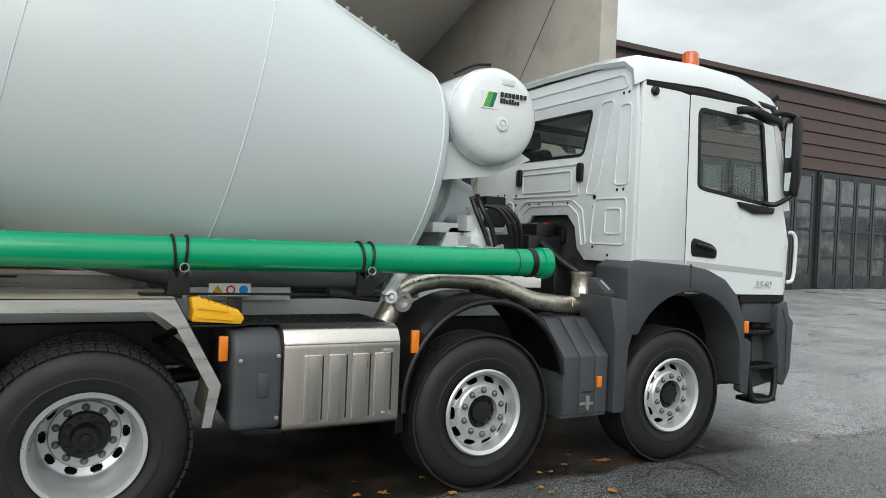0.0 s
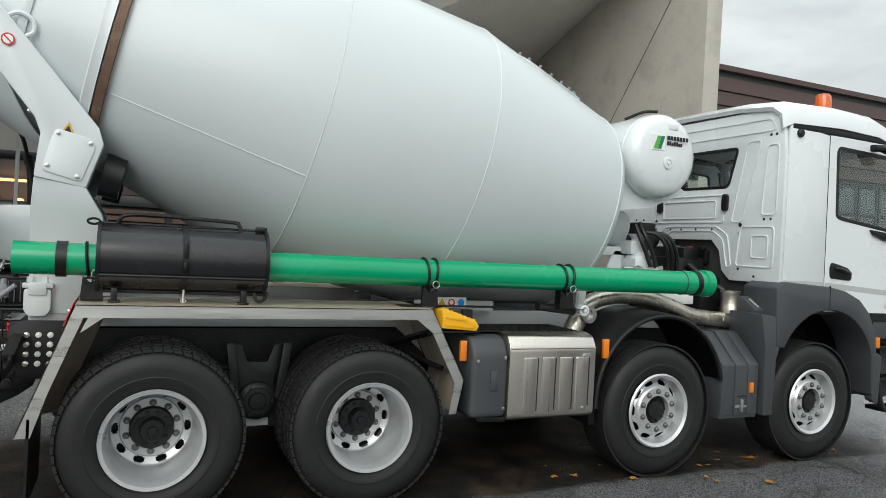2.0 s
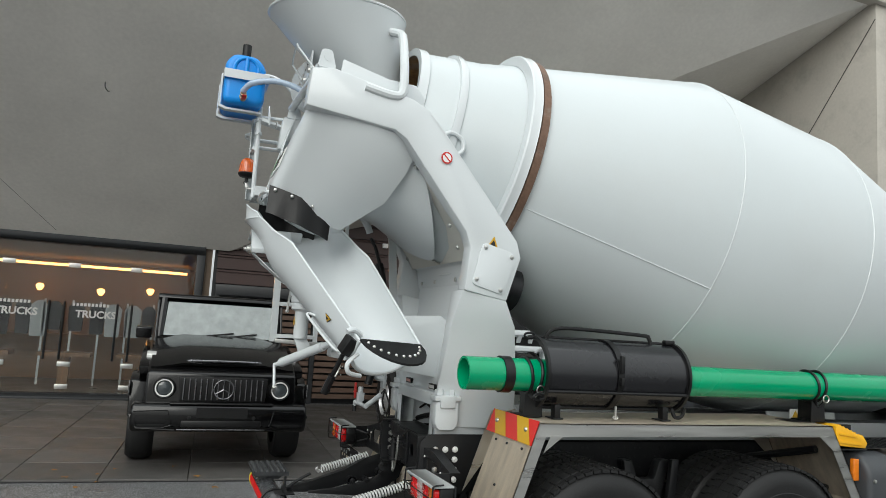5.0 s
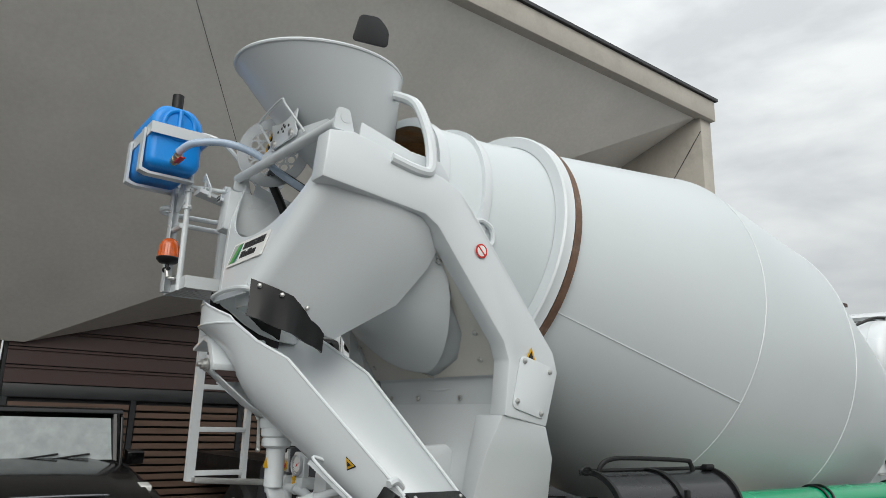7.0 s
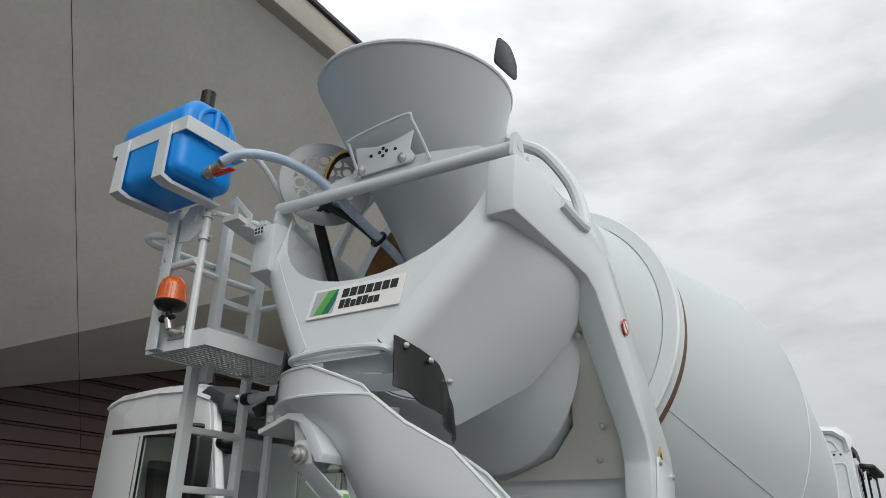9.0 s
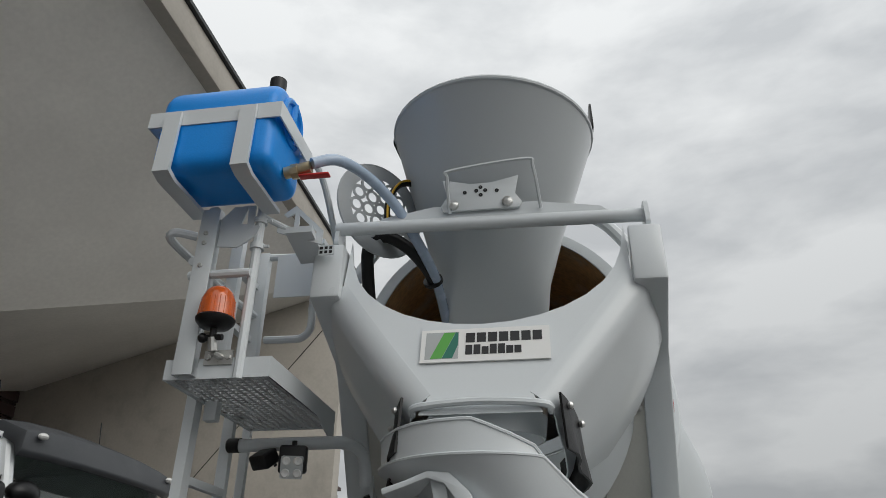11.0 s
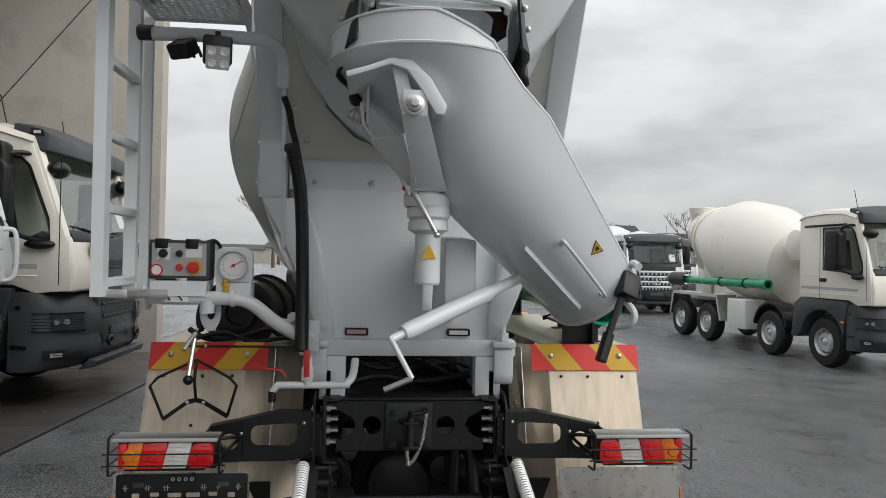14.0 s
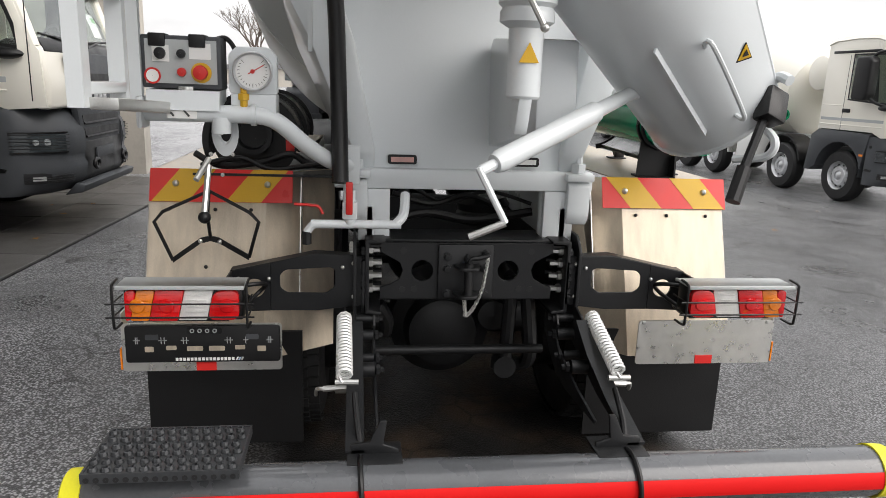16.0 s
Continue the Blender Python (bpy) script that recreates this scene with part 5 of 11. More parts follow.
    win = rounded([(-0.645, 2.755), (0.52, 2.755), (0.56, 2.40), (-0.54, 2.385)], 0.06)
    rw = Mesh()
    ring_face(rw, hull, win, X0, X0 + 0.04, axis="x")
    rear = part("rear_wall", rw, CABWHITE, cab, "white ribbed cab rear wall", bevel=0.006)
    g = part("rear_window", Mesh().prism(win, "x", X0 + 0.012, X0 + 0.018), GLASS_CAB, rear)
    g.visible_shadow = False
    seal = Mesh()
    ring_face(seal, scaled(win, 1, 0.004), scaled(win, 1, -0.022), X0 - 0.003, X0 + 0.02, axis="x")
    part("window_seal", seal, BLACK, rear)

    def rib(pts, r=0.03, w=0.014, h=0.009):
        me = Mesh()
        o = rounded(pts, r)
        ring_face(me, o, scaled(o, 1, -w), X0 - h, X0 + 0.002, axis="x")
        part("pressed_rib", me, CABWHITE, rear, bevel=0.004)
    rib([(-0.50, 2.06), (0.45, 2.06), (0.45, 2.33), (-0.50, 2.33)])
    rib([(-0.40, 2.10), (0.32, 2.10), (0.32, 2.28), (-0.40, 2.28)])
    rib([(-0.72, 2.06), (-0.58, 2.06), (-0.74, 2.80), (-0.90, 2.80)], 0.05)
    rib([(-1.09, 2.12), (-0.92, 2.12), (-0.96, 2.75), (-1.09, 2.75)], 0.05)
    rib([(-1.08, 1.66), (-0.66, 1.66), (-0.70, 2.03), (-1.08, 2.03)], 0.05)
    rib([(-1.02, 1.74), (-0.83, 1.74), (-0.83, 1.95), (-1.02, 1.95)], 0.04)
    rib([(0.42, 1.66), (1.05, 1.66), (1.05, 2.03), (0.46, 2.03)], 0.05)
    rib([(0.62, 1.74), (0.90, 1.74), (0.90, 1.95), (0.62, 1.95)], 0.04)
    rib([(-0.56, 1.64), (-0.50, 1.90), (-0.38, 1.98), (0.18, 1.98), (0.30, 1.90), (0.36, 1.66), (0.40, 1.68), (0.36, 1.96), (0.24, 2.03), (-0.42, 2.03), (-0.56, 1.95), (-0.62, 1.66)], 0.03, 0.008)
    rib([(-1.05, 2.86), (1.05, 2.86), (1.0, 2.98), (-1.0, 2.98)], 0.05)
    dots = Mesh()
    for y, z, r in ((-0.70, 2.04, 0.02), (-0.69, 1.96, 0.012), (0.42, 2.08, 0.02), (0.42, 2.0, 0.012), (-0.15, 2.0, 0.011), (-0.36, 2.0, 0.011), (0.05, 2.0, 0.011), (0.2, 2.0, 0.011), (-0.96, 2.09, 0.012), (-1.03, 2.09, 0.012), (-0.88, 1.58, 0.012), (-0.70, 1.64, 0.012), (0.85, 1.64, 0.012), (0.62, 2.1, 0.012), (0.74, 2.1, 0.012), (0.55, 1.7, 0.012), (-0.99, 2.83, 0.012), (-1.05, 2.83, 0.012)):
        dots.tube([(X0 - 0.002, y, z), (X0 + 0.004, y, z)], r, 10)
    tagged(part("plug_holes", dots, INK, rear), kind="stuff")
    for y in (-0.52, 0.36):
        part("vent_grip", Mesh().prism(rounded([(y - 0.035, 2.17), (y + 0.035, 2.17), (y + 0.035, 2.33), (y - 0.035, 2.33)], 0.03), "x", X0 - 0.03, X0), BLACK, rear, bevel=0.008)
    # inside: seats, dashboard, headliner
    ins = part("dashboard", Mesh().prism([(6.25, 1.4), (6.66, 1.4), (6.66, 2.0), (6.45, 2.08), (6.22, 1.95)], "y", -1.08, 1.08), INTERIOR, cab, bevel=0.03)
    part("rear_lining", Mesh().span((X0 + 0.05, -1.08, 1.4), (X0 + 0.09, 1.08, 2.36)).span((X0 + 0.05, -1.08, 2.79), (X0 + 0.09, 1.08, 3.0)), INTERIOR, cab)
    for y in (-0.62, 0.62):
        me = Mesh().prism(rounded([(5.30, 1.75), (5.85, 1.75), (5.85, 1.9), (5.45, 1.9), (5.28, 2.55), (5.15, 2.55)], 0.05), "y", y - 0.25, y + 0.25)
        st = part("cab_seat", me, SEATCLOTH, cab, bevel=0.04)
        part("headrest", Mesh().prism(rounded([(5.12, 2.56), (5.26, 2.56), (5.24, 2.74), (5.12, 2.74)], 0.04), "y", y - 0.13, y + 0.13), SEATCLOTH, st, bevel=0.03)
    part("steering_wheel", Mesh().tube([(6.12 + 0.06 * math.sin(a), 0.62 + 0.22 * math.cos(a), 2.02 + 0.2 * math.sin(a)) for a in (2 * math.pi * k / 24 for k in range(25))], 0.016, 8), BLACK, cab)
    part("cab_crate", Mesh().span((5.75, -0.95, 1.95), (6.05, -0.6, 2.18)), SHOPWOOD, cab, "brown cardboard box on the seat", bevel=0.01)


def scaled(pts, k, grow):
    """An outline pushed outwards by grow metres."""
    n = len(pts)
    c = [sum(p[i] for p in pts) / n for i in (0, 1)]
    out = []
    area = sum(pts[i][0] * pts[(i + 1) % n][1] - pts[(i + 1) % n][0] * pts[i][1] for i in range(n))
    sg = 1 if area > 0 else -1
    for i in range(n):
        a, b = Vector(pts[i - 1]), Vector(pts[(i + 1) % n])
        d = (b - a)
        nn = Vector((d.y, -d.x)).normalized() * sg
        out.append((pts[i][0] + nn.x * grow, pts[i][1] + nn.y * grow))
    return out


def ring_face(me, outer, inner, lo, hi, axis="y"):
    """A plate between lo and hi with the outline outer and the opening inner."""
    k = "xyz".index(axis)

    def lift(p, h):
        q = list(p)
        q.insert(k, h)
        return tuple(q)
    bm = bmesh.new()
    loops = []
    for pts in (outer, inner):
        vs = [bm.verts.new(lift(p, lo)) for p in pts]
        loops.append([bm.edges.new((vs[i], vs[(i + 1) % len(vs)])) for i in range(len(vs))])
    bmesh.ops.triangle_fill(bm, edges=loops[0] + loops[1], use_beauty=True, use_dissolve=False)
    bm.verts.index_update()
    base = [tuple(v.co) for v in bm.verts]
    tris = [tuple(v.index for v in f.verts) for f in bm.faces]
    bm.free()
    n = len(base)
    top = []
    for p in base:
        q = list(p)
        q[k] = hi
        top.append(tuple(q))
    fs = tris + [tuple(i + n for i in t)[::-1] for t in tris]
    a, b = len(outer), len(inner)
    fs += [(i, (i + 1) % a, n + (i + 1) % a, n + i) for i in range(a)]
    fs += [(a + i, a + (i + 1) % b, n + a + (i + 1) % b, n + a + i) for i in range(b)]
    me.put(base + top, fs)
    return me


build_cab()


# ---- right and left flanks: fenders, tank, pipe ----
def build_fenders():
    for s in (-1, 1):
        off = 0.09 if s > 0 else 0.02
        y0, y1 = s * (1.16 + off), s * (0.56 + off)
        # outer trim: front leg, top bar, rear leg
        me = Mesh()
        outer = [(-0.66, 0.56), (-0.575, 0.79), (-0.40, 1.275), (1.715, 1.275), (1.97, 0.80), (1.925, 0.57)]
        inner = [(1.87, 0.57), (1.90, 0.78), (1.675, 1.205), (-0.355, 1.205), (-0.51, 0.79), (-0.58, 0.56)]
        me.prism(outer + inner, "y", y0, y0 - s * 0.004)
        f = part("rear_fender", me, ALU, truck, "brushed aluminium rear fender")
        lo = Mesh()
        top = [(-0.66, 0.56), (-0.575, 0.79), (-0.40, 1.275), (1.715, 1.275), (1.97, 0.80), (1.925, 0.57)]
        rings = [[(x, y0, z), (x, y1 if x > -0.35 else s * (0.70 + off), z)] for x, z in top]
        lo.loft(rings, closed=False)
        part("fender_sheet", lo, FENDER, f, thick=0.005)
        inn_y = 0.52 if s > 0 else 0.54
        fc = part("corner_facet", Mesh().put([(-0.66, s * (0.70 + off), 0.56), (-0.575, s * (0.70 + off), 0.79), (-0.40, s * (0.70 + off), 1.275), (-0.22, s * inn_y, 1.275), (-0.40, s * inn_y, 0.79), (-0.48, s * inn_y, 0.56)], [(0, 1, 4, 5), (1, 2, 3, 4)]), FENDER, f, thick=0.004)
        for x, z in ((-0.40, 0.68), (-0.385, 0.80), (-0.33, 0.98), (-0.27, 1.16)):
            part("bolt", Mesh().lathe([(0, 0.013), (0.008, 0.012), (0.010, 0.001)], (x - 0.03, s * (0.545 + off), z), (-0.8, s * -0.5, 0), 8), ZINC, fc)
        for y, k in ((1.08, 0.30), (0.90, 0.30), (0.76, 0.30), (0.93, 0.75)):
            part("rivet", Mesh().ball((-0.40 - 0.175 * k - 0.004, s * (y + off), 1.275 - 0.485 * k), 0.008, 8, 5), CHASSIS, f)
        # slanting rear face carries the warning panel
        part("gusset", Mesh().prism([(1.68, 1.21), (1.60, 1.21), (1.72, 1.12)], "y", y0 + s * 0.002, y0 + s * 0.005), ALU, f)
        part("gusset", Mesh().prism([(-0.33, 1.21), (-0.25, 1.21), (-0.37, 1.12)], "y", y0 + s * 0.002, y0 + s * 0.005), ALU, f)
        inn = Mesh().prism([(-0.57, 0.79), (-0.40, 1.27), (1.71, 1.27), (1.9, 0.9), (1.6, 1.15), (-0.3, 1.15)], "y", y1, y1 + s * 0.004)
        part("inner_edge", inn, ALU, f)
        warning(f, s)
        # mud flap
        part("mud_flap", Mesh().span((-0.60, s * (1.16 + off), 0.17), (-0.585, s * (0.55 + off), 0.66)), BLACK, f, "black rubber mud flap")
    # stays to the frame
    for s in (-1, 1):
        part("fender_stay", Mesh().tube([(1.78, s * 1.0, 1.1), (1.7, s * 0.45, 0.95)], 0.025, 8).tube([(1.88, s * 1.0, 0.85), (1.75, s * 0.45, 0.9)], 0.02, 8), CHASSIS, truck)


def warning(parent, s):
    """Red and yellow striped panel on the slanting rear face of a fender."""
    e0, e1 = Vector((-0.395, 0, 1.295)), Vector((-0.575, 0, 0.79))
    d = (e1 - e0).normalized()
    nrm = Vector((d.z, 0, -d.x))
    if nrm.x > 0:
        nrm = -nrm
    h, w = 0.135, 0.56
    yo = s * (1.155 + (0.09 if s > 0 else 0.035))

    def at(u, v, k):
        p = e0 + d * (0.012 + v) + nrm * k
        return (p.x, yo - s * u, p.z)
    me = Mesh()
    me.put([at(0, 0, 0.004), at(w, 0, 0.004), at(w, h, 0.004), at(0, h, 0.004), at(0, 0, 0.009), at(w, 0, 0.009), at(w, h, 0.009), at(0, h, 0.009)], [(0, 1, 2, 3), (7, 6, 5, 4), (0, 4, 5, 1), (1, 5, 6, 2), (2, 6, 7, 3), (3, 7, 4, 0)])
    pn = part("warning_panel", me, RREFL, parent, "red and yellow striped warning panel")
    for u in (0.008, 0.295):
        part("stripe", Mesh().put([at(u + 0.107, 0, 0.0105), at(u + 0.247, 0, 0.0105), at(u + 0.14, h, 0.0105), at(u, h, 0.0105)], [(0, 1, 2, 3)]), YREFL, pn)
    for u in (0.10, 0.46):
        p = Vector(at(u, h * 0.45, 0.011))
        part("rivet", Mesh().ball(p, 0.014, 8, 5), ZINC, pn)


build_fenders()


def build_fuel_tank():
    x0, x1, yo = 2.30, 3.02, -1.215
    sec = [(-1.215, 0.53), (-1.215, 1.015), (-1.17, 1.095), (-1.08, 1.115), (-0.52, 1.10), (-0.50, 0.55), (-1.16, 0.50)]
    t = part("fuel_tank", Mesh().prism(rounded(sec, 0.03), "x", x0, x1), STEEL, truck, "brushed stainless fuel tank", bevel=0.004)
    # embossed panels with dark slits between them
    for i, f in enumerate((0.14, 0.345, 0.55, 0.745)):
        x = x0 + 0.72 * f
        part("pressed_panel", Mesh().prism(rounded([(x + 0.018, 0.56), (x + 0.118, 0.56), (x + 0.118, 0.95), (x + 0.018, 0.95)], 0.012), "y", yo - 0.007, yo + 0.01), STEEL, t, bevel=0.004)
        part("slit", Mesh().prism(rounded([(x + 0.125, 0.57), (x + 0.134, 0.57), (x + 0.134, 0.945), (x + 0.125, 0.945)], 0.004), "y", yo - 0.0015, yo + 0.01), INK, t)
    part("top_edge", Mesh().span((x0 + 0.002, yo - 0.004, 1.008), (x1 - 0.002, yo + 0.01, 1.020)), STEEL, t, bevel=0.003)
    for z in (0.96, 0.58):
        part("bolt", Mesh().lathe([(0, 0.014), (0.01, 0.013), (0.012, 0.001)], (x1 - 0.10, yo, z), (0, -1, 0), 8).span((x1 - 0.115, yo - 0.006, z - 0.012), (x1 - 0.05, yo + 0.002, z + 0.012)), ZINC, t)
    cap = Mesh().prism(rounded([(-1.20, 0.53), (-1.20, 0.99), (-1.12, 1.09), (-0.60, 1.12), (-0.56, 0.56)], 0.05), "x", 2.02, x0 - 0.002)
    c = part("tank_end", cap, DARKGREY, truck, "dark grey plastic tank end housing", bevel=0.035, segs=3)
    part("latch_cover", Mesh().span((2.16, -1.209, 0.72), (2.22, -1.19, 0.86)), DARKGREY, c, bevel=0.006)
    for p in ((2.27, 0.95), (2.27, 0.6), (2.06, 0.93)):
        part("bolt", Mesh().lathe([(0, 0.013), (0.009, 0.012), (0.011, 0.001)], (p[0], -1.2, p[1]), (0, -1, 0), 8), ZINC, c)
    part("tank_top_tread", tread_plate(2.06, 2.98, -1.06, -0.62, 1.117), BLACK, truck)
    part("tank_skirt", Mesh().prism([(2.02, 0.62), (2.10, 0.50), (2.32, 0.49), (2.32, 0.52), (2.14, 0.54), (2.06, 0.66)], "y", -1.16, -0.6), CHASSIS, truck, bevel=0.006)
    # far side: a plain tank of the same make
    part("air_tank", Mesh().lathe([(0, 0.001), (0.03, 0.14), (0.06, 0.17), (0.9, 0.17), (0.93, 0.14), (0.96, 0.001)], (2.1, 0.8, 0.8), (1, 0, 0), 24), CHASSIS, truck)


def tread_plate(x0, x1, y0, y1, z):
    me = Mesh().span((x0, y0, z - 0.006), (x1, y1, z))
    k = 0
    x = x0 + 0.03
    while x < x1 - 0.03:
        y = y0 + 0.03 + (0.02 if k % 2 else 0)
        while y < y1 - 0.03:
            me.span((x, y, z), (x + 0.028, y + 0.008, z + 0.004))
            y += 0.04
        x += 0.038
        k += 1
    return me


build_fuel_tank()


def build_pipe():
    y, z, r = -1.05, 1.51, 0.093
    p = part("discharge_pipe", Mesh().lathe([(-0.735, 0.080), (-0.735, r), (3.92, r), (3.925, r + 0.004), (4.13, r + 0.004), (4.135, r + 0.016), (4.20, r + 0.016), (4.205, r + 0.006), (4.205, 0.08), (3.9, 0.078), (-0.735, 0.080)], (0, y, z), (1, 0, 0), 40), GREEN, truck, "glossy green plastic discharge pipe")
    part("rubber_band", Mesh().lathe([(4.03, r + 0.003), (4.03, r + 0.010), (4.075, r + 0.010), (4.075, r + 0.003)], (0, y, z), (1, 0, 0), 36), BLACK, p)
    part("rubber_band", Mesh().lathe([(-0.52, r + 0.001), (-0.52, r + 0.010), (-0.465, r + 0.010), (-0.465, r + 0.001)], (0, y, z), (1, 0, 0), 36), BLACK, p)
    for x in (3.92,):
        part("groove", Mesh().lathe([(x, r + 0.004), (x + 0.002, r + 0.0055), (x + 0.006, r + 0.0055), (x + 0.008, r + 0.004)], (0, y, z), (1, 0, 0), 36), INK, p)
    for x in (-0.33, 1.745, 2.83):
        st = Mesh()
        for dx in (-0.03, 0.03):
            st.tube([(x + dx * (1 + 0.3 * math.sin(a)), y + (r + 0.007) * math.cos(a), z + (r + 0.007) * math.sin(a)) for a in (2 * math.pi * k / 28 for k in range(29))], 0.009, 6)
        part("rubber_strap", st, BLACK, p)
        part("strap_ring", Mesh().tube([(x + 0.02 + 0.024 * math.cos(a), y - r - 0.012, z - 0.075 + 0.024 * math.sin(a)) for a in (2 * math.pi * k / 16 for k in range(17))], 0.004, 6), ZINC, p)
        br = Mesh().prism([(x - 0.06, 1.285), (x + 0.06, 1.285), (x + 0.05, 1.42), (x + 0.0, 1.37), (x - 0.05, 1.42)], "y", y - 0.06, y - 0.052).span((x - 0.06, y - 0.06, 1.281), (x + 0.06, y + 0.1, 1.289))
        br.prism([(y - 0.06, 1.285), (y + 0.1, 1.285), (y + 0.09, 1.45), (y + 0.02, 1.405), (y - 0.05, 1.45)], "x", x - 0.004, x + 0.004)
        part("pipe_bracket", br, BLACK, truck)
    part("pipe_shelf", Mesh().span((1.55, -1.1, 1.28), (3.0, -0.95, 1.282)).tube([(2.6, -1.08, 1.30), (2.95, -1.02, 1.26)], 0.03, 10), BLACK, truck)
    # black basket over the pipe
    bx0, bx1 = -0.31, 0.635
    b = Mesh()
    R = 0.195
    cy, cz = y + 0.02, 1.53
    b.lathe([(bx0, R), (bx1, R)], (0, cy, cz), (1, 0, 0), 40, arc=(-12, 165))
    bas = part("chute_basket", b, BASKET, truck, "glossy black plastic half-pipe chute extension", thick=0.006)
    for x in (bx0 - 0.004, bx1 - 0.014):
        part("basket_rib", Mesh().lathe([(x, R - 0.01), (x, R + 0.016), (x + 0.018, R + 0.016), (x + 0.018, R - 0.01)], (0, cy, cz), (1, 0, 0), 36, arc=(-15, 172)), BLACK, bas)
    part("centre_strap", Mesh().lathe([(bx0 + 0.45, R + 0.004), (bx0 + 0.45, R + 0.012), (bx0 + 0.487, R + 0.012), (bx0 + 0.487, R + 0.004)], (0, cy, cz), (1, 0, 0), 36, arc=(-14, 168)), BLACK, bas)
    part("strap_buckle", Mesh().box((bx0 + 0.468, cy - R - 0.012, 1.60), (0.026, 0.022, 0.10)).box((bx0 + 0.468, cy - R - 0.016, 1.50), (0.018, 0.022, 0.05)), BLACK, bas, bevel=0.004)
    for q in (-10, 118, 163):
        a_ = radians(q)
        part("edge_rail", Mesh().tube([(bx0, cy - (R + 0.008) * math.sin(a_), cz + (R + 0.008) * math.cos(a_)), (bx1, cy - (R + 0.008) * math.sin(a_), cz + (R + 0.008) * math.cos(a_))], 0.010, 8), BLACK, bas)
    part("basket_handle", Mesh().tube(smooth([(-0.215, cy + 0.02, 1.72), (-0.20, cy + 0.01, 1.76), (-0.15, cy, 1.785), (0.0, cy, 1.79), (0.42, cy - 0.01, 1.775), (0.47, cy - 0.015, 1.76), (0.485, cy - 0.02, 1.71)]), 0.012, 8), BLACK, bas)
    for x, z, yy in ((bx0 - 0.03, 1.735, cy - 0.02), (bx0 - 0.03, 1.40, cy - 0.16)):
        part("eye", Mesh().tube([(x + 0.032 * math.cos(t_), yy, z + 0.016 * math.sin(t_)) for t_ in (2 * math.pi * k / 18 for k in range(19))], 0.007, 6), BLACK, bas)
    part("hinge_block", Mesh().box((bx1 - 0.03, cy - 0.03, cz + R + 0.015), (0.07, 0.04, 0.03)), BLACK, bas, bevel=0.008)
    for x in (bx0 + 0.08, bx1 - 0.15):
        part("basket_foot", Mesh().span((x, cy - 0.15, 1.28), (x + 0.035, cy - 0.10, 1.36)).span((x - 0.015, cy - 0.16, 1.28), (x + 0.05, cy - 0.06, 1.288)), BLACK, bas, bevel=0.004)
    part("hook", Mesh().tube(smooth([(bx1 - 0.07, cy - 0.12, 1.35), (bx1 - 0.05, cy - 0.13, 1.30), (bx1 - 0.01, cy - 0.14, 1.31), (bx1, cy - 0.15, 1.36)]), 0.011, 8), BLACK, bas)
    part("locking_pin", Mesh().tube([(0.157, cy - 0.155, 1.36), (0.157, cy - 0.155, 1.29)], 0.007, 6).tube([(0.157 + 0.016 * math.cos(t_), cy - 0.155, 1.295 + 0.010 * math.sin(t_)) for t_ in (2 * math.pi * k / 12 for k in range(13))], 0.004, 6), ZINC, bas)


BASKET = mat("glossy_black_plastic", (0.010, 0.010, 0.012), 0.24, var=0.15, scale=5, bscale=160, coat=0.3, bump=0.0004)
before = set(bpy.data.objects)
build_pipe()
# the pipe lies at a slight angle to the frame, its rear end further in
SKEW = Matrix.Translation((0, 0.125, 0)) @ Matrix(((1, 0, 0, 0), (-0.035, 1, 0, 0), (0, 0, 1, 0), (0, 0, 0, 1)))
for ob in [o for o in bpy.data.objects if o not in before]:
    ob.data.transform(SKEW)


def build_left_basket():
    """The empty chute extension carried on the other fender."""
    cy, cz, R = 0.86, 1.395, 0.185
    b = part("chute_basket", Mesh().lathe([(-0.31, R), (0.635, R)], (0, cy, cz), (1, 0, 0), 40, arc=(-110, 100)), BASKET, truck, "glossy black plastic half-pipe chute extension", thick=0.006)
    for x in (-0.314, 0.15, 0.62):
        part("basket_rib", Mesh().lathe([(x, R - 0.01), (x, R + 0.015), (x + 0.018, R + 0.015), (x + 0.018, R - 0.01)], (0, cy, cz), (1, 0, 0), 36, arc=(-112, 102)), BLACK, b)
    part("end_plate", Mesh().lathe([(-0.20, R - 0.004), (-0.19, R * 0.45), (-0.188, 0.001)], (0, cy, cz), (1, 0, 0), 32), BLACK, b)
    part("end_ring", Mesh().lathe([(-0.22, 0.085), (-0.24, 0.085), (-0.24, 0.065), (-0.19, 0.06)], (0, cy + 0.01, cz + 0.02), (1, 0, 0), 28), CHASSIS, b)
    part("red_tag", Mesh().span((-0.322, cy - 0.175, 1.35), (-0.316, cy - 0.14, 1.43)), RED, b)
    part("fender_hose", Mesh().tube(smooth([(-0.36, 1.08, 1.345), (-0.38, 0.98, 1.30), (-0.38, 0.82, 1.315), (-0.37, 0.70, 1.35), (-0.36, 0.62, 1.31), (-0.40, 0.52, 1.31)]), 0.014, 8), BLACK, truck)
    part("fender_hose", Mesh().tube(smooth([(-0.40, 1.05, 1.30), (-0.40, 0.90, 1.335), (-0.39, 0.78, 1.29), (-0.38, 0.66, 1.30), (-0.42, 0.50, 1.33)]), 0.011, 8), BLACK, truck)
    part("cable_tray", Mesh().span((-0.42, 0.52, 1.262), (0.9, 1.08, 1.272)), CHASSIS, truck)


build_left_basket()


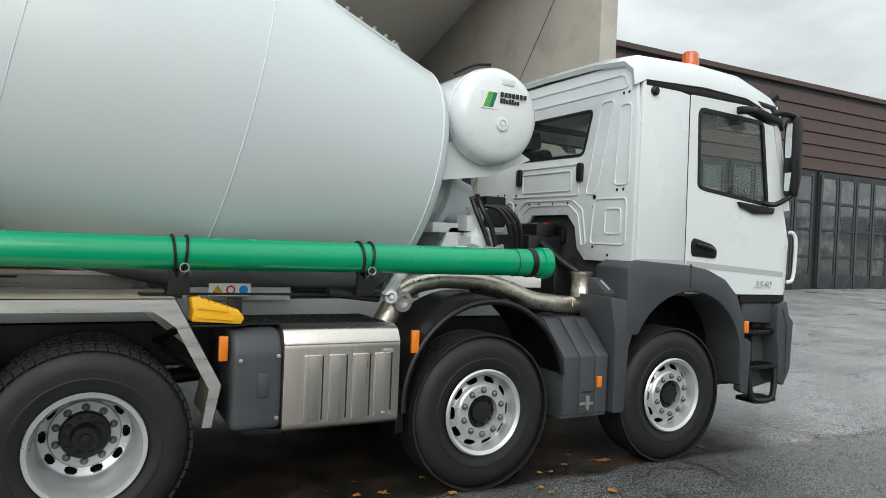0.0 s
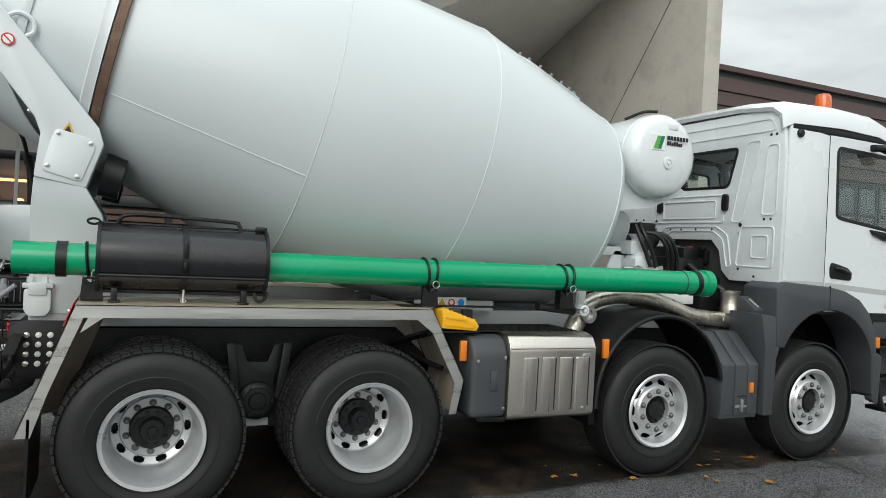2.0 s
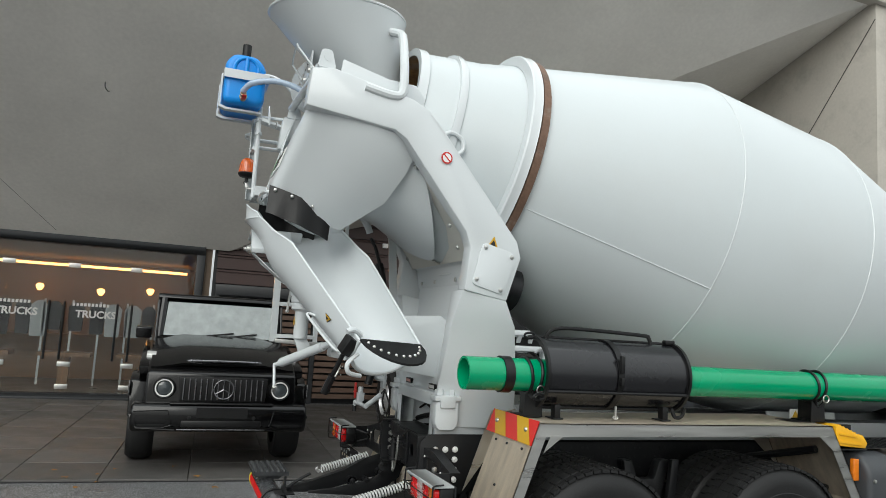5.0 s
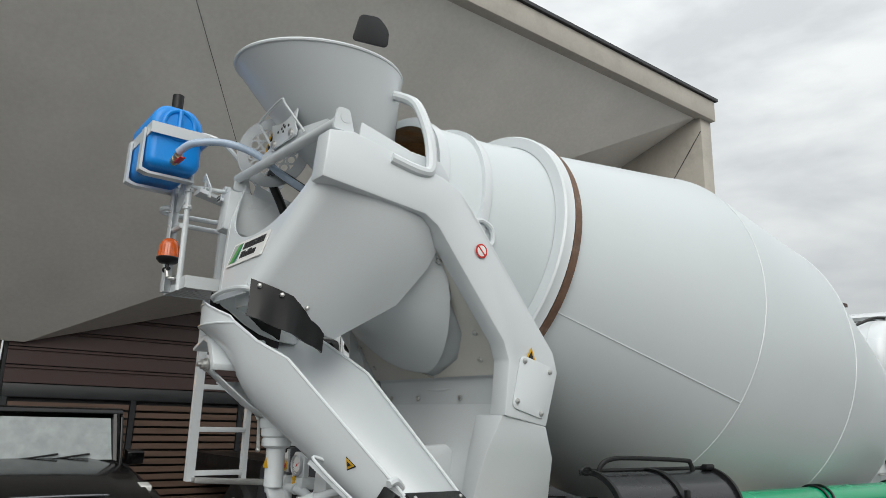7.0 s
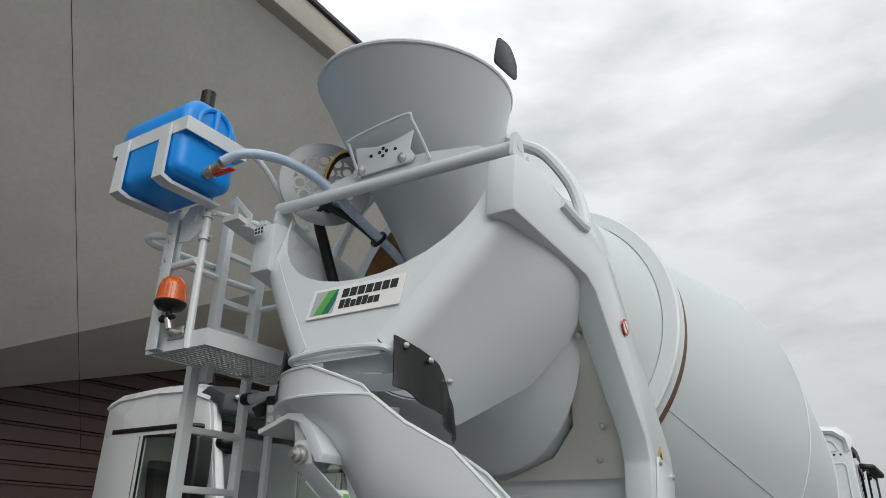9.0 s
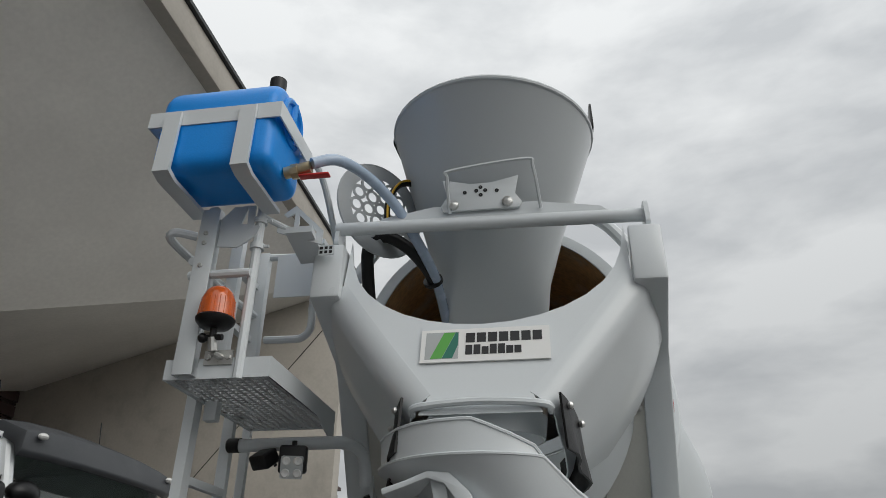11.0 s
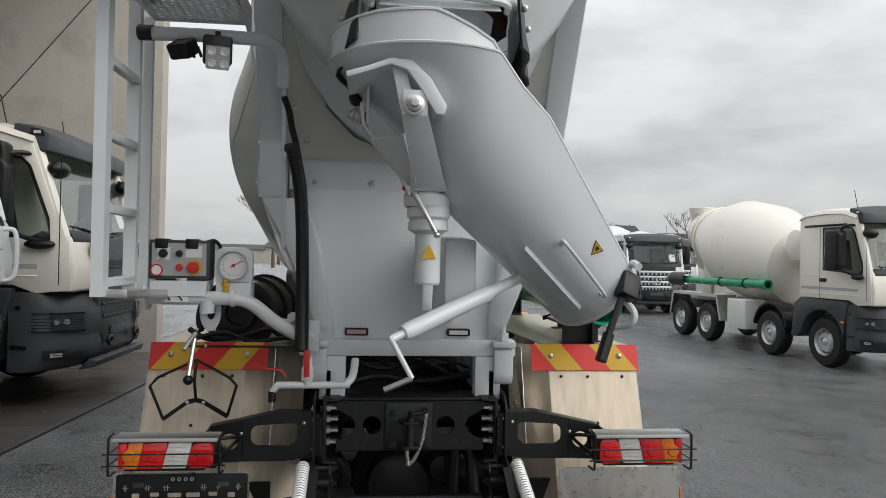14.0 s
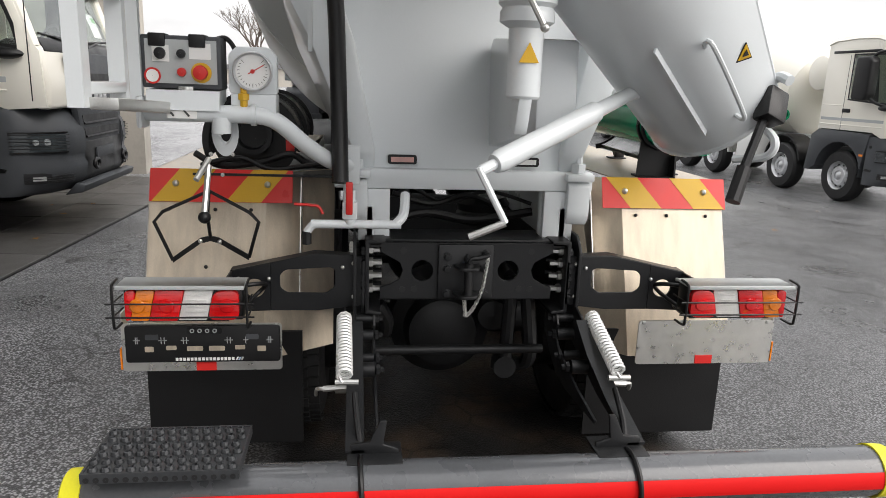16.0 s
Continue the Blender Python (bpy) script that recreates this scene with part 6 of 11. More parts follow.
def build_second_axle_guard():
    for s in (-1, 1):
        me = Mesh()
        rings = []
        cx, cz = 3.70, 0.60
        for k in range(25):
            a = radians(12 + 172 * k / 24)
            rx, rz = 0.63, 0.655
            x, z = cx + rx * math.cos(a), cz + rz * math.sin(a)
            rings.append([(x, s * 1.16, z), (x, s * 1.14, z - 0.0 + 0.012 * math.sin(a)), (x, s * 0.62, z + 0.03 * math.sin(a))])
        g = part("axle_mudguard", Mesh().loft(rings, closed=False), BLACK, truck, "black plastic mudguard", thick=0.008)
        lip = []
        for k in range(25):
            a = radians(12 + 172 * k / 24)
            lip.append((cx + 0.625 * math.cos(a), s * 1.165, cz + 0.648 * math.sin(a)))
        part("guard_lip", Mesh().tube(lip, 0.022, 8), BLACK, g)
        part("guard_flap", Mesh().span((3.04, s * 1.14, 0.42), (3.10, s * 0.75, 0.70)), BLACK, g, bevel=0.01)
    part("side_marker", Mesh().box((3.14, -1.17, 1.0), (0.05, 0.03, 0.145)), AMBER_LENS, truck, bevel=0.006)
    part("side_marker", Mesh().box((1.98, -1.12, 0.99), (0.05, 0.03, 0.14)), AMBER_LENS, truck, bevel=0.006)
    # battery box: a lid in three ridged panels that slants inwards at the top
    b = part("battery_box", Mesh().prism([(-1.160, 0.405), (-1.160, 0.845), (-0.905, 1.085), (-0.62, 1.095), (-0.62, 0.405)], "x", 4.32, 4.735), DARKGREY, truck, "dark grey plastic battery box", bevel=0.012)
    for x0, x1, out in ((4.325, 4.455, 0.008), (4.470, 4.600, 0.014), (4.615, 4.730, 0.008)):
        part("lid_panel", Mesh().prism([(-1.150, 0.43), (-1.160 - out, 0.435), (-1.160 - out, 0.85), (-0.905 - out, 1.085 + out), (-0.64, 1.095 + out), (-0.64, 1.05), (-0.90, 1.06)], "x", x0, x1), DARKGREY, b, bevel=0.006)
    la = part("box_latch", Mesh().box((4.535, -1.186, 0.515), (0.028, 0.022, 0.105)), ZINC, b, bevel=0.004)
    part("latch_base", Mesh().span((4.475, -1.181, 0.497), (4.60, -1.173, 0.517)), ZINC, la, bevel=0.003)
    part("latch_slot", Mesh().span((4.49, -1.1765, 0.585), (4.59, -1.173, 0.597)), INK, la)
    part("side_marker", Mesh().box((4.645, -1.178, 0.66), (0.042, 0.02, 0.085)), AMBER_LENS, b, bevel=0.005)
    lv = part("air_louver", Mesh().prism([(-1.06, 1.24), (-1.08, 1.30), (-0.92, 1.405), (-0.74, 1.40), (-0.74, 1.24)], "x", 4.76, 4.955), DARKGREY, truck, "dark grey louvred cover behind the cab", bevel=0.012)
    for x in (4.805, 4.875):
        part("louver_slit", Mesh().prism([(-1.055, 1.322), (-1.045, 1.332), (-0.955, 1.388), (-0.96, 1.376)], "x", x, x + 0.018), GREY_PAINT, lv)
    # exhaust pipe wrapped in foil
    line = [Vector(p) for p in smooth([(3.157, -0.80, 1.225), (3.26, -0.79, 1.315), (3.465, -0.78, 1.365), (3.66, -0.78, 1.368), (3.844, -0.78, 1.352), (4.087, -0.78, 1.293), (4.289, -0.78, 1.225), (4.52, -0.78, 1.195), (4.73, -0.78, 1.18)], 8)]
    e = part("exhaust_pipe", Mesh().tube(line, 0.066, 18), EXHAUST, truck, "foil-wrapped exhaust pipe")
    for k in (4, 9, 15, 22, 28, 34, 40, 47, 54, 60):
        if k + 1 < len(line):
            part("foil_seam", Mesh().tube([line[k], line[k].lerp(line[k + 1], 0.25)], 0.069, 18), EXHAUST, e)
    part("exhaust_elbow", Mesh().tube(smooth([(4.70, -0.78, 1.18), (4.77, -0.78, 1.185), (4.785, -0.79, 1.22), (4.77, -0.79, 1.27)]), 0.066, 18), EXHAUST, e)
    part("exhaust_flange", Mesh().lathe([(0, 0.075), (0.01, 0.085), (0.05, 0.085), (0.06, 0.08), (0.17, 0.08), (0.18, 0.086), (0.195, 0.086), (0.195, 0.06)], (4.765, -0.79, 1.245), (-0.03, 0, 1), 20), EXHAUST, e)
    part("exhaust_end", Mesh().tube([(3.18, -0.80, 1.25), (3.06, -0.80, 1.04)], 0.075, 18), EXHAUST, e)
    fl = part("exhaust_ring", Mesh().lathe([(-0.03, 0.05), (0.02, 0.055), (0.02, 0.068), (0.045, 0.068), (0.045, 0.04), (0.02, 0.036), (0.02, 0.001)], (3.165, -0.87, 1.225), (0.1, -1, 0), 22), ZINC, e)
    part("label_box", Mesh().span((4.12, -0.62, 1.30), (4.50, -0.40, 1.40)), SIGNWHITE, truck, "white box with safety labels", bevel=0.008)
    part("suspension_end", Mesh().lathe([(0, 0.042), (0.05, 0.042), (0.055, 0.027), (0.03, 0.023), (0.03, 0.016), (0.06, 0.014), (0.06, 0.001)], (3.02, -1.0, 1.27), (0, -1, 0), 18).tube([(3.02, -0.98, 1.27), (3.3, -0.6, 1.4)], 0.04, 10), WHITE, truck)
    # yellow wheel chock in its holder
    teeth = []
    for k in range(6):
        x, z = 1.83 + 0.034 * k, 1.275 - 0.012 * k
        teeth += [(x, z), (x + 0.020, z + 0.004), (x + 0.026, z - 0.012)]
    ch = Mesh().prism([(2.07, 1.125), (2.09, 1.16), (2.05, 1.21)] + teeth[::-1] + [(1.80, 1.27), (1.815, 1.20), (1.805, 1.145)], "y", -1.13, -0.97)
    c = part("wheel_chock", ch, YELLOW, truck, "yellow plastic wheel chock", bevel=0.005)
    for k in range(2):
        part("chock_rib", Mesh().prism([(1.83, 1.165 + k * 0.05), (2.03 - k * 0.04, 1.145 + k * 0.05), (2.03 - k * 0.04, 1.158 + k * 0.05), (1.83, 1.178 + k * 0.05)], "y", -1.137, -1.128), YELLOW, c)
    part("chock_holder", Mesh().span((1.80, -1.12, 1.112), (2.10, -0.96, 1.122)).span((2.02, -1.0, 1.12), (2.10, -0.97, 1.26)), CHASSIS, truck, bevel=0.003)
    part("stay_plate", Mesh().span((1.84, -0.52, 1.205), (2.52, -0.515, 1.285)), LOGO_GREY, truck)
    stk = part("sticker", Mesh().span((1.98, -0.60, 1.235), (2.24, -0.598, 1.315)), SIGNWHITE, truck)
    part("sticker_mark", Mesh().prism([(2.00, 1.25), (2.07, 1.25), (2.035, 1.305)], "y", -0.602, -0.6005), YREFL, stk)
    part("sticker_mark", Mesh().lathe([(0, 0.028), (0.002, 0.028), (0.002, 0.018), (0, 0.018)], (2.115, -0.600, 1.275), (0, -1, 0), 20), RED, stk)
    part("sticker_mark", Mesh().lathe([(0, 0.028), (0.002, 0.028), (0.002, 0.001)], (2.195, -0.600, 1.275), (0, -1, 0), 20), BLUE, stk)
    for k, (x, y, z) in enumerate(((3.86, -0.62, 1.60), (3.98, -0.62, 1.59), (4.10, -0.60, 1.60), (4.16, -0.60, 1.57))):
        part("hydraulic_fitting", Mesh().lathe([(-0.05, 0.016), (-0.02, 0.016), (-0.018, 0.026), (0.012, 0.026), (0.014, 0.018), (0.04, 0.018), (0.04, 0.001)], (x, y, z), (1, -0.3 * (k % 2), 0.25 * (k % 3)), 6), ZINC, truck)
    part("hydraulic_line", Mesh().tube(smooth([(3.72, -0.60, 1.60), (3.86, -0.62, 1.60), (4.02, -0.62, 1.595), (4.14, -0.60, 1.60)]), 0.011, 8), ZINC, truck)
    part("hydraulic_hose", Mesh().tube(smooth([(4.02, -0.60, 1.60), (3.98, -0.58, 1.72), (3.93, -0.56, 1.84), (3.90, -0.5, 1.98)]), 0.020, 8), BLACK, truck)
    part("hydraulic_hose", Mesh().tube(smooth([(4.09, -0.58, 1.60), (4.05, -0.57, 1.74), (3.98, -0.55, 1.88), (3.96, -0.48, 2.0)]), 0.020, 8), BLACK, truck)
    fb = part("fuse_box", Mesh().span((4.93, -0.30, 1.66), (5.15, 0.12, 1.80)), BLACK, truck, "black engine-side control unit", bevel=0.02)
    for k in range(5):
        part("plug", Mesh().box((4.925, -0.26 + k * 0.085, 1.815), (0.05, 0.05, 0.04)), LOGO_GREEN if k == 4 else RED if k == 2 else CHASSIS, fb, bevel=0.006)
    part("hose_box", Mesh().span((4.0, -0.5, 1.2), (4.32, 0.4, 1.5)), CHASSIS, truck, bevel=0.02)
    part("radiator_hose", Mesh().tube(smooth([(4.72, -0.3, 1.65), (4.80, -0.5, 1.50), (4.86, -0.62, 1.42), (4.9, -0.7, 1.3)]), 0.035, 10), BLACK, truck)
    part("fluid_tank", Mesh().box((4.78, -0.05, 1.72), (0.2, 0.45, 0.2)), BLACK, truck, bevel=0.03)


build_second_axle_guard()


# ---- rear frame of the mixer ----
PX = -0.72


def plate_x(z):
    """The hopper's rear plate leans forward as it rises."""
    return -1.765 + (z - 2.62) * 0.31


def build_rear_frame():
    arm = [(-1.66, 3.19), (-1.54, 3.205), (-1.06, 3.085), (-0.96, 3.03), (-0.90, 2.965), (-0.345, 2.30), (-0.315, 2.20), (-0.40, 1.93), (-0.68, 1.98), (-0.655, 2.24), (-0.69, 2.33), (-1.09, 2.84), (-1.16, 2.885), (-1.68, 2.965)]
    for s in (-1, 1):
        ya, yb = s * 0.715, s * 0.60
        am = Mesh().prism(arm, "y", ya, yb)
        am.v = [(x, y - s * 0.085 * max(0.0, (-0.84 - x) / 0.86), z) for x, y, z in am.v]
        a = part("rear_arm", am, WHITE, truck, "white painted box-section drum arm", bevel=0.012)
        foot = Mesh()
        foot.loft([[(-0.68, s * 0.70, 1.985), (-0.40, s * 0.715, 1.935), (-0.40, s * 0.50, 1.935), (-0.68, s * 0.50, 1.985)],
                   [(-0.70, s * 0.60, 1.80), (-0.31, s * 0.67, 1.78), (-0.31, s * 0.42, 1.78), (-0.68, s * 0.44, 1.80)],
                   [(-0.71, s * 0.44, 1.40), (-0.21, s * 0.52, 1.44), (-0.21, s * 0.34, 1.44), (-0.69, s * 0.36, 1.40)],
                   [(-0.595, s * 0.42, 1.14), (-0.20, s * 0.48, 1.14), (-0.20, s * 0.34, 1.14), (-0.595, s * 0.36, 1.14)]])
        part("rear_pedestal", foot, WHITE, truck, bevel=0.012)
        cov = part("cover_plate", Mesh().prism(rounded([(-0.575, 2.275), (-0.375, 2.225), (-0.36, 2.17), (-0.43, 1.965), (-0.64, 2.02), (-0.60, 2.2)], 0.03), "y", s * 0.716, s * 0.724), WHITE, a, bevel=0.003)
        for p in ((-0.56, 2.245), (-0.385, 2.20), (-0.61, 2.05), (-0.45, 1.995)):
            part("bolt", Mesh().lathe([(0, 0.014), (0.008, 0.013), (0.01, 0.006), (0.011, 0.001)], (p[0], s * 0.724, p[1]), (0, s, 0), 8), ZINC, cov)
        part("lifting_eye", Mesh().tube(smooth([(-0.86, s * 0.66, 2.90), (-0.80, s * 0.66, 2.93), (-0.73, s * 0.66, 2.90), (-0.72, s * 0.66, 2.83), (-0.77, s * 0.66, 2.79)]), 0.014, 8), WHITE, a)
        sg = part("warning_sticker", Mesh().prism([(-0.545, 2.255), (-0.475, 2.24), (-0.505, 2.315)], "y", s * 0.7155, s * 0.7185), YREFL, a, "yellow triangular warning sticker")
        part("sticker_mark", Mesh().prism([(-0.53, 2.263), (-0.492, 2.255), (-0.507, 2.295)], "y", s * 0.7188, s * 0.7194), INK, sg)
        ns = part("ban_sticker", Mesh().lathe([(0, 0.036), (0.002, 0.036), (0.002, 0.001)], (-0.84, s * 0.715, 2.755), (0, s, 0), 24), RED, a, "round red prohibition sticker")
        part("sticker_face", Mesh().lathe([(0, 0.027), (0.0032, 0.027), (0.0032, 0.001)], (-0.84, s * 0.715, 2.755), (0, s, 0), 24), SIGNWHITE, ns)
        part("sticker_bar", Mesh().box((0, 0, 0), (0.060, 0.001, 0.008), Matrix.Translation((-0.84, s * 0.7187, 2.755)) @ Matrix.Rotation(radians(45), 4, "Y")), RED, ns)
        # plastic guard that runs down the arm and into the rear panel
        st = [(-1.02, 2.80, 0.50), (-0.985, 2.76, 0.485), (-0.83, 2.56, 0.46), (-0.70, 2.40, 0.41), (-0.62, 2.28, 0.28), (-0.585, 2.22, 0.10), (-0.57, 2.19, 0.0)]
        rings = [[(x, s * (0.597 if i < 5 else 0.59), z), (x + 0.005, s * yi, z)] for i, (x, z, yi) in enumerate(st)]
        g = part("plastic_guard", Mesh().loft(rings, closed=False), GUARD, truck, "white plastic splash guard", thick=0.012)
        for x, y, z in ((-0.965, 0.56, 2.705), (-0.72, 0.55, 2.375), (-0.64, 0.50, 2.25)):
            part("bolt", Mesh().lathe([(0, 0.016), (0.01, 0.015), (0.014, 0.006), (0.015, 0.001)], (x - 0.012, s * y, z + 0.006), (-0.8, 0, -0.6), 8), ZINC, g)
        # hold-down clamp: two studs through a bracket at the frame's end
        cl = part("hold_down_clamp", Mesh().prism(rounded([(-0.70, 1.13), (-0.60, 1.13), (-0.575, 1.17), (-0.575, 1.30), (-0.725, 1.30), (-0.725, 1.17)], 0.02), "y", s * 0.385, s * 0.475).span((-0.735, s * 0.375, 1.305), (-0.565, s * 0.485, 1.335)), WHITE, truck, "white hold-down clamp", bevel=0.006)
        for x in (-0.69, -0.61):
            part("stud", Mesh().tube([(x, s * 0.43, 1.40), (x, s * 0.43, 1.16)], 0.015, 10), WHITE, cl)
            part("stud_nut", Mesh().tube([(x, s * 0.43, 1.337), (x, s * 0.43, 1.372)], 0.030, 6), WHITE, cl)
    # rear panel: lower sheet, ribbed upper sheet
    lo = Mesh().put([(-0.655, -0.41, 1.335), (-0.655, 0.41, 1.335), (-0.645, 0.40, 1.43), (-0.585, 0.46, 1.74), (-0.52, 0.56, 2.04), (-0.52, -0.56, 2.04), (-0.585, -0.46, 1.74), (-0.645, -0.40, 1.43)], [(0, 1, 2, 7), (7, 2, 3, 6), (6, 3, 4, 5)])
    pn = part("rear_panel", lo, WHITE, truck, "white painted rear panel", thick=0.012, bevel=0)
    up = Mesh()
    zs = [2.038 + 0.0125 * i for i in range(30)]
    rings = []
    for z in zs:
        bulge = 0.010 if any(abs(z - c) < 0.013 for c in (2.20, 2.26, 2.32)) else 0.0
        rings.append([(-0.530 - (z - 2.1) * 0.18 - bulge, y, z) for y in (-0.59, 0.59)])
    part("ribbed_panel", Mesh().loft(rings, closed=False), WHITE, pn, thick=0.008, sharp=60)
    for y in (-0.5, -0.2, 0.19, 0.47):
        part("bolt", Mesh().lathe([(0, 0.015), (0.008, 0.014), (0.011, 0.005), (0.012, 0.001)], (-0.535, y, 2.075), (-1, 0, 0), 8), ZINC, pn)
    part("panel_flange", Mesh().span((-0.70, -0.49, 1.262), (-0.60, 0.51, 1.338)), WHITE, pn, bevel=0.008)
    for y in (-0.222, 0.254):
        led = part("rear_led", Mesh().prism(rounded([(y - 0.055, 1.353), (y + 0.055, 1.353), (y + 0.055, 1.388), (y - 0.055, 1.388)], 0.01), "x", -0.668, -0.650), BLACK, pn)
        part("led_lens", Mesh().span((-0.671, y - 0.043, 1.361), (-0.667, y + 0.043, 1.380)), CLEAR_LENS if y < 0 else mat("pale_red_lens", (0.6, 0.35, 0.32), 0.2), led)
    # supports under the flange
    for s in (-1, 1):
        leg = part("support_leg", Mesh().span((-0.70, s * 0.30, 1.06), (-0.69, s * 0.39, 1.262)).span((-0.69, s * 0.30, 1.06), (-0.60, s * 0.31, 1.262)).span((-0.69, s * 0.38, 1.06), (-0.60, s * 0.39, 1.262)), WHITE, truck, bevel=0.003)
        part("leg_foot", Mesh().span((-0.71, s * 0.285, 1.05), (-0.59, s * 0.405, 1.06)), WHITE, leg)
        part("slant_web", Mesh().prism([(-0.60, 1.05), (-0.60, 1.255), (0.2, 1.24), (0.3, 1.07)], "y", s * 0.335, s * 0.35), WHITE, truck)
    for y in (-0.40, 0.40):
        part("drum_roller", Mesh().lathe([(-0.06, 0.001), (-0.06, 0.14), (0.06, 0.14), (0.06, 0.001)], dpt(-0.27) + Vector((0, y, -0.86)), D_AX, 24), CHASSIS, truck)


build_rear_frame()


def build_collector():
    # rear plate with a round cut at the top and a V below
    arc = []
    for k in range(17):
        a = math.pi * k / 16
        arc.append((-0.50 * math.cos(a), 3.20 - 0.38 * math.sin(a) ** 0.9))
    outl = arc[1:-1] + [(0.515, 3.235), (0.515, 3.02), (0.432, 2.90), (0.165, 2.548), (0.19, 2.49), (-0.19, 2.49), (-0.165, 2.548), (-0.432, 2.90), (-0.515, 3.02), (-0.515, 3.235)]
    me = Mesh()
    n = len(outl)
    for k in (0.0, 0.008):
        me.v += [(plate_x(z) + k, y, z) for y, z in outl]
    me.f += [tuple(range(n)), tuple(range(n, 2 * n))[::-1]] + [(i, (i + 1) % n, n + (i + 1) % n, n + i) for i in range(n)]
    c = part("collector_plate", me, WHITE, truck, "white sheet-steel discharge collector")
    # rolled flanks from the V edges forward to the drum
    for s in (-1, 1):
        rings = []
        edge = [(0.60, 3.02), (0.56, 2.935), (0.50, 2.85), (0.37, 2.675), (0.235, 2.50)]
        ends = [(-0.98, 0.62, 2.86), (-1.0, 0.59, 2.78), (-1.03, 0.54, 2.67), (-1.12, 0.41, 2.49), (-1.34, 0.21, 2.32)]
        for (y, z), e in zip(edge, ends):
            p0 = Vector((plate_x(z), s * y, z))
            p2 = Vector((e[0], s * e[1], e[2]))
            yi = y - 0.100 if z > 3.0 else y - 0.080
            zi = z if z > 3.0 else z + 0.058
            pi_ = Vector((plate_x(zi) - 0.002, s * yi, zi))
            way = (p2 - p0).normalized()
            pe = p0 + way * 0.10
            ring = [tuple((1 - t) ** 2 * pi_ + 2 * t * (1 - t) * p0 + t * t * pe) for t in (k / 8 for k in range(9))]
            ring += [tuple(pe.lerp(p2, t) + Vector((0, s * 0.035, -0.03)) * math.sin(math.pi * t)) for t in (0.25, 0.5, 0.75, 1.0)]
            rings.append(ring)
        part("rolled_flank", Mesh().loft(rings, closed=False), WHITE, c, thick=0.006, sharp=60)
        arcpts = rings[0][7:]
        n_ = len(arcpts)
        part("edge_cap", Mesh().put(list(arcpts) + [(p[0], s * 0.60, p[2] + 0.085 * (1 - k / (n_ - 1)) + 0.01) for k, p in enumerate(arcpts)], [(k, k + 1, n_ + k + 1, n_ + k) for k in range(n_ - 1)]), WHITE, c, thick=0.005)
    # steel skirt round the lower half of the drum's neck
    up = Vector((math.sin(DA), 0, math.cos(DA)))
    rings = []
    for k in range(31):
        q = radians(-78 + 156 * k / 30)
        last = -0.49 - 0.42 * (abs(q) / radians(63)) ** 1.3
        row = []
        for j in range(7):
            t = -1.06 + (last + 1.06) * j / 6
            r = 0.605 + 0.135 * ease((t + 1.04) / 0.50)
            row.append(tuple(dpt(t) + (Vector((0, 1, 0)) * math.sin(q) - up * math.cos(q)) * r))
        rings.append(row)
    part("neck_skirt", Mesh().loft(rings, closed=False), WHITE, c, "grey-white steel skirt below the drum neck", thick=0.006, sharp=60)
    # rounded lip over the outlet
    part("outlet_lip", Mesh().tube(smooth([(-1.77, 0.215, 2.50), (-1.81, 0.19, 2.515), (-1.82, 0.0, 2.525), (-1.81, -0.19, 2.515), (-1.77, -0.215, 2.50)]), 0.012, 8), WHITE, c)
    out = []
    for zc, r in ((2.525, 0.20), (2.455, 0.19)):
        out.append([(-1.585 + r * 0.85 * math.cos(a), r * math.sin(a), zc) for a in (2 * math.pi * k / 32 for k in range(32))])
    part("outlet_ring", Mesh().loft(out, caps=False), WHITE, c, thick=0.006)
    # rubber curtain on both sides of the outlet
    for s in (-1, 1):
        rings = []
        for k in range(13):
            t = k / 12
            wav = 0.014 * math.sin(k * 1.3)
            x = -1.80 + 0.39 * t
            y = s * (0.215 + 0.085 * math.sin(math.pi * (0.12 + 0.8 * t)))
            zt = 2.55 - 0.135 * t
            rings.append([(x, y, zt), (x - 0.004, y + s * (0.006 + wav * 0.3), zt - 0.085), (x - 0.012, y + s * (0.012 + wav), zt - 0.17)])
        cu = part("rubber_curtain", Mesh().loft(rings, closed=False), BLACK, c, "black rubber outlet curtain", thick=0.008)
        for k in (1, 4, 8, 11):
            p = rings[k][0]
            part("rivet", Mesh().ball((p[0], p[1] + s * 0.010, p[2] - 0.022), 0.012, 8, 5), ZINC, cu)
    # maker's panel
    m = Matrix.Translation((plate_x(2.735) - 0.006, -0.012, 2.735)) @ Matrix.Rotation(-math.atan(0.31) * -1, 4, "Y") @ pose(0, 0, 0, 90, 0, -90)
    sp = part("maker_panel", Mesh().span((-0.212, -0.066, -0.003), (0.212, 0.066, 0.003)), SIGNWHITE, c, "white maker panel with green stripes", m=m)
    part("logo_field", Mesh().span((-0.196, -0.054, 0.0031), (-0.086, 0.054, 0.0036)), LOGO_GREY, sp)
    part("logo_stripe", Mesh().prism([(-0.178, -0.052), (-0.14, -0.052), (-0.098, 0.052), (-0.136, 0.052)], "z", 0.0037, 0.0042), LOGO_GREEN, sp)
    part("logo_stripe", Mesh().prism([(-0.139, -0.052), (-0.105, -0.052), (-0.088, 0.0), (-0.088, 0.052), (-0.097, 0.052)], "z", 0.0037, 0.0042), LOGO_TEAL, sp)
    logo_bars(sp, Matrix.Translation((0.065, 0, 0.003)), 0.26)
    # cross bar and the plate on it
    cb = part("cross_bar", Mesh().tube([(-1.60, 0.575, 3.285), (-1.57, -0.61, 3.275)], 0.026, 14), WHITE, c, "grey-white painted cross bar")
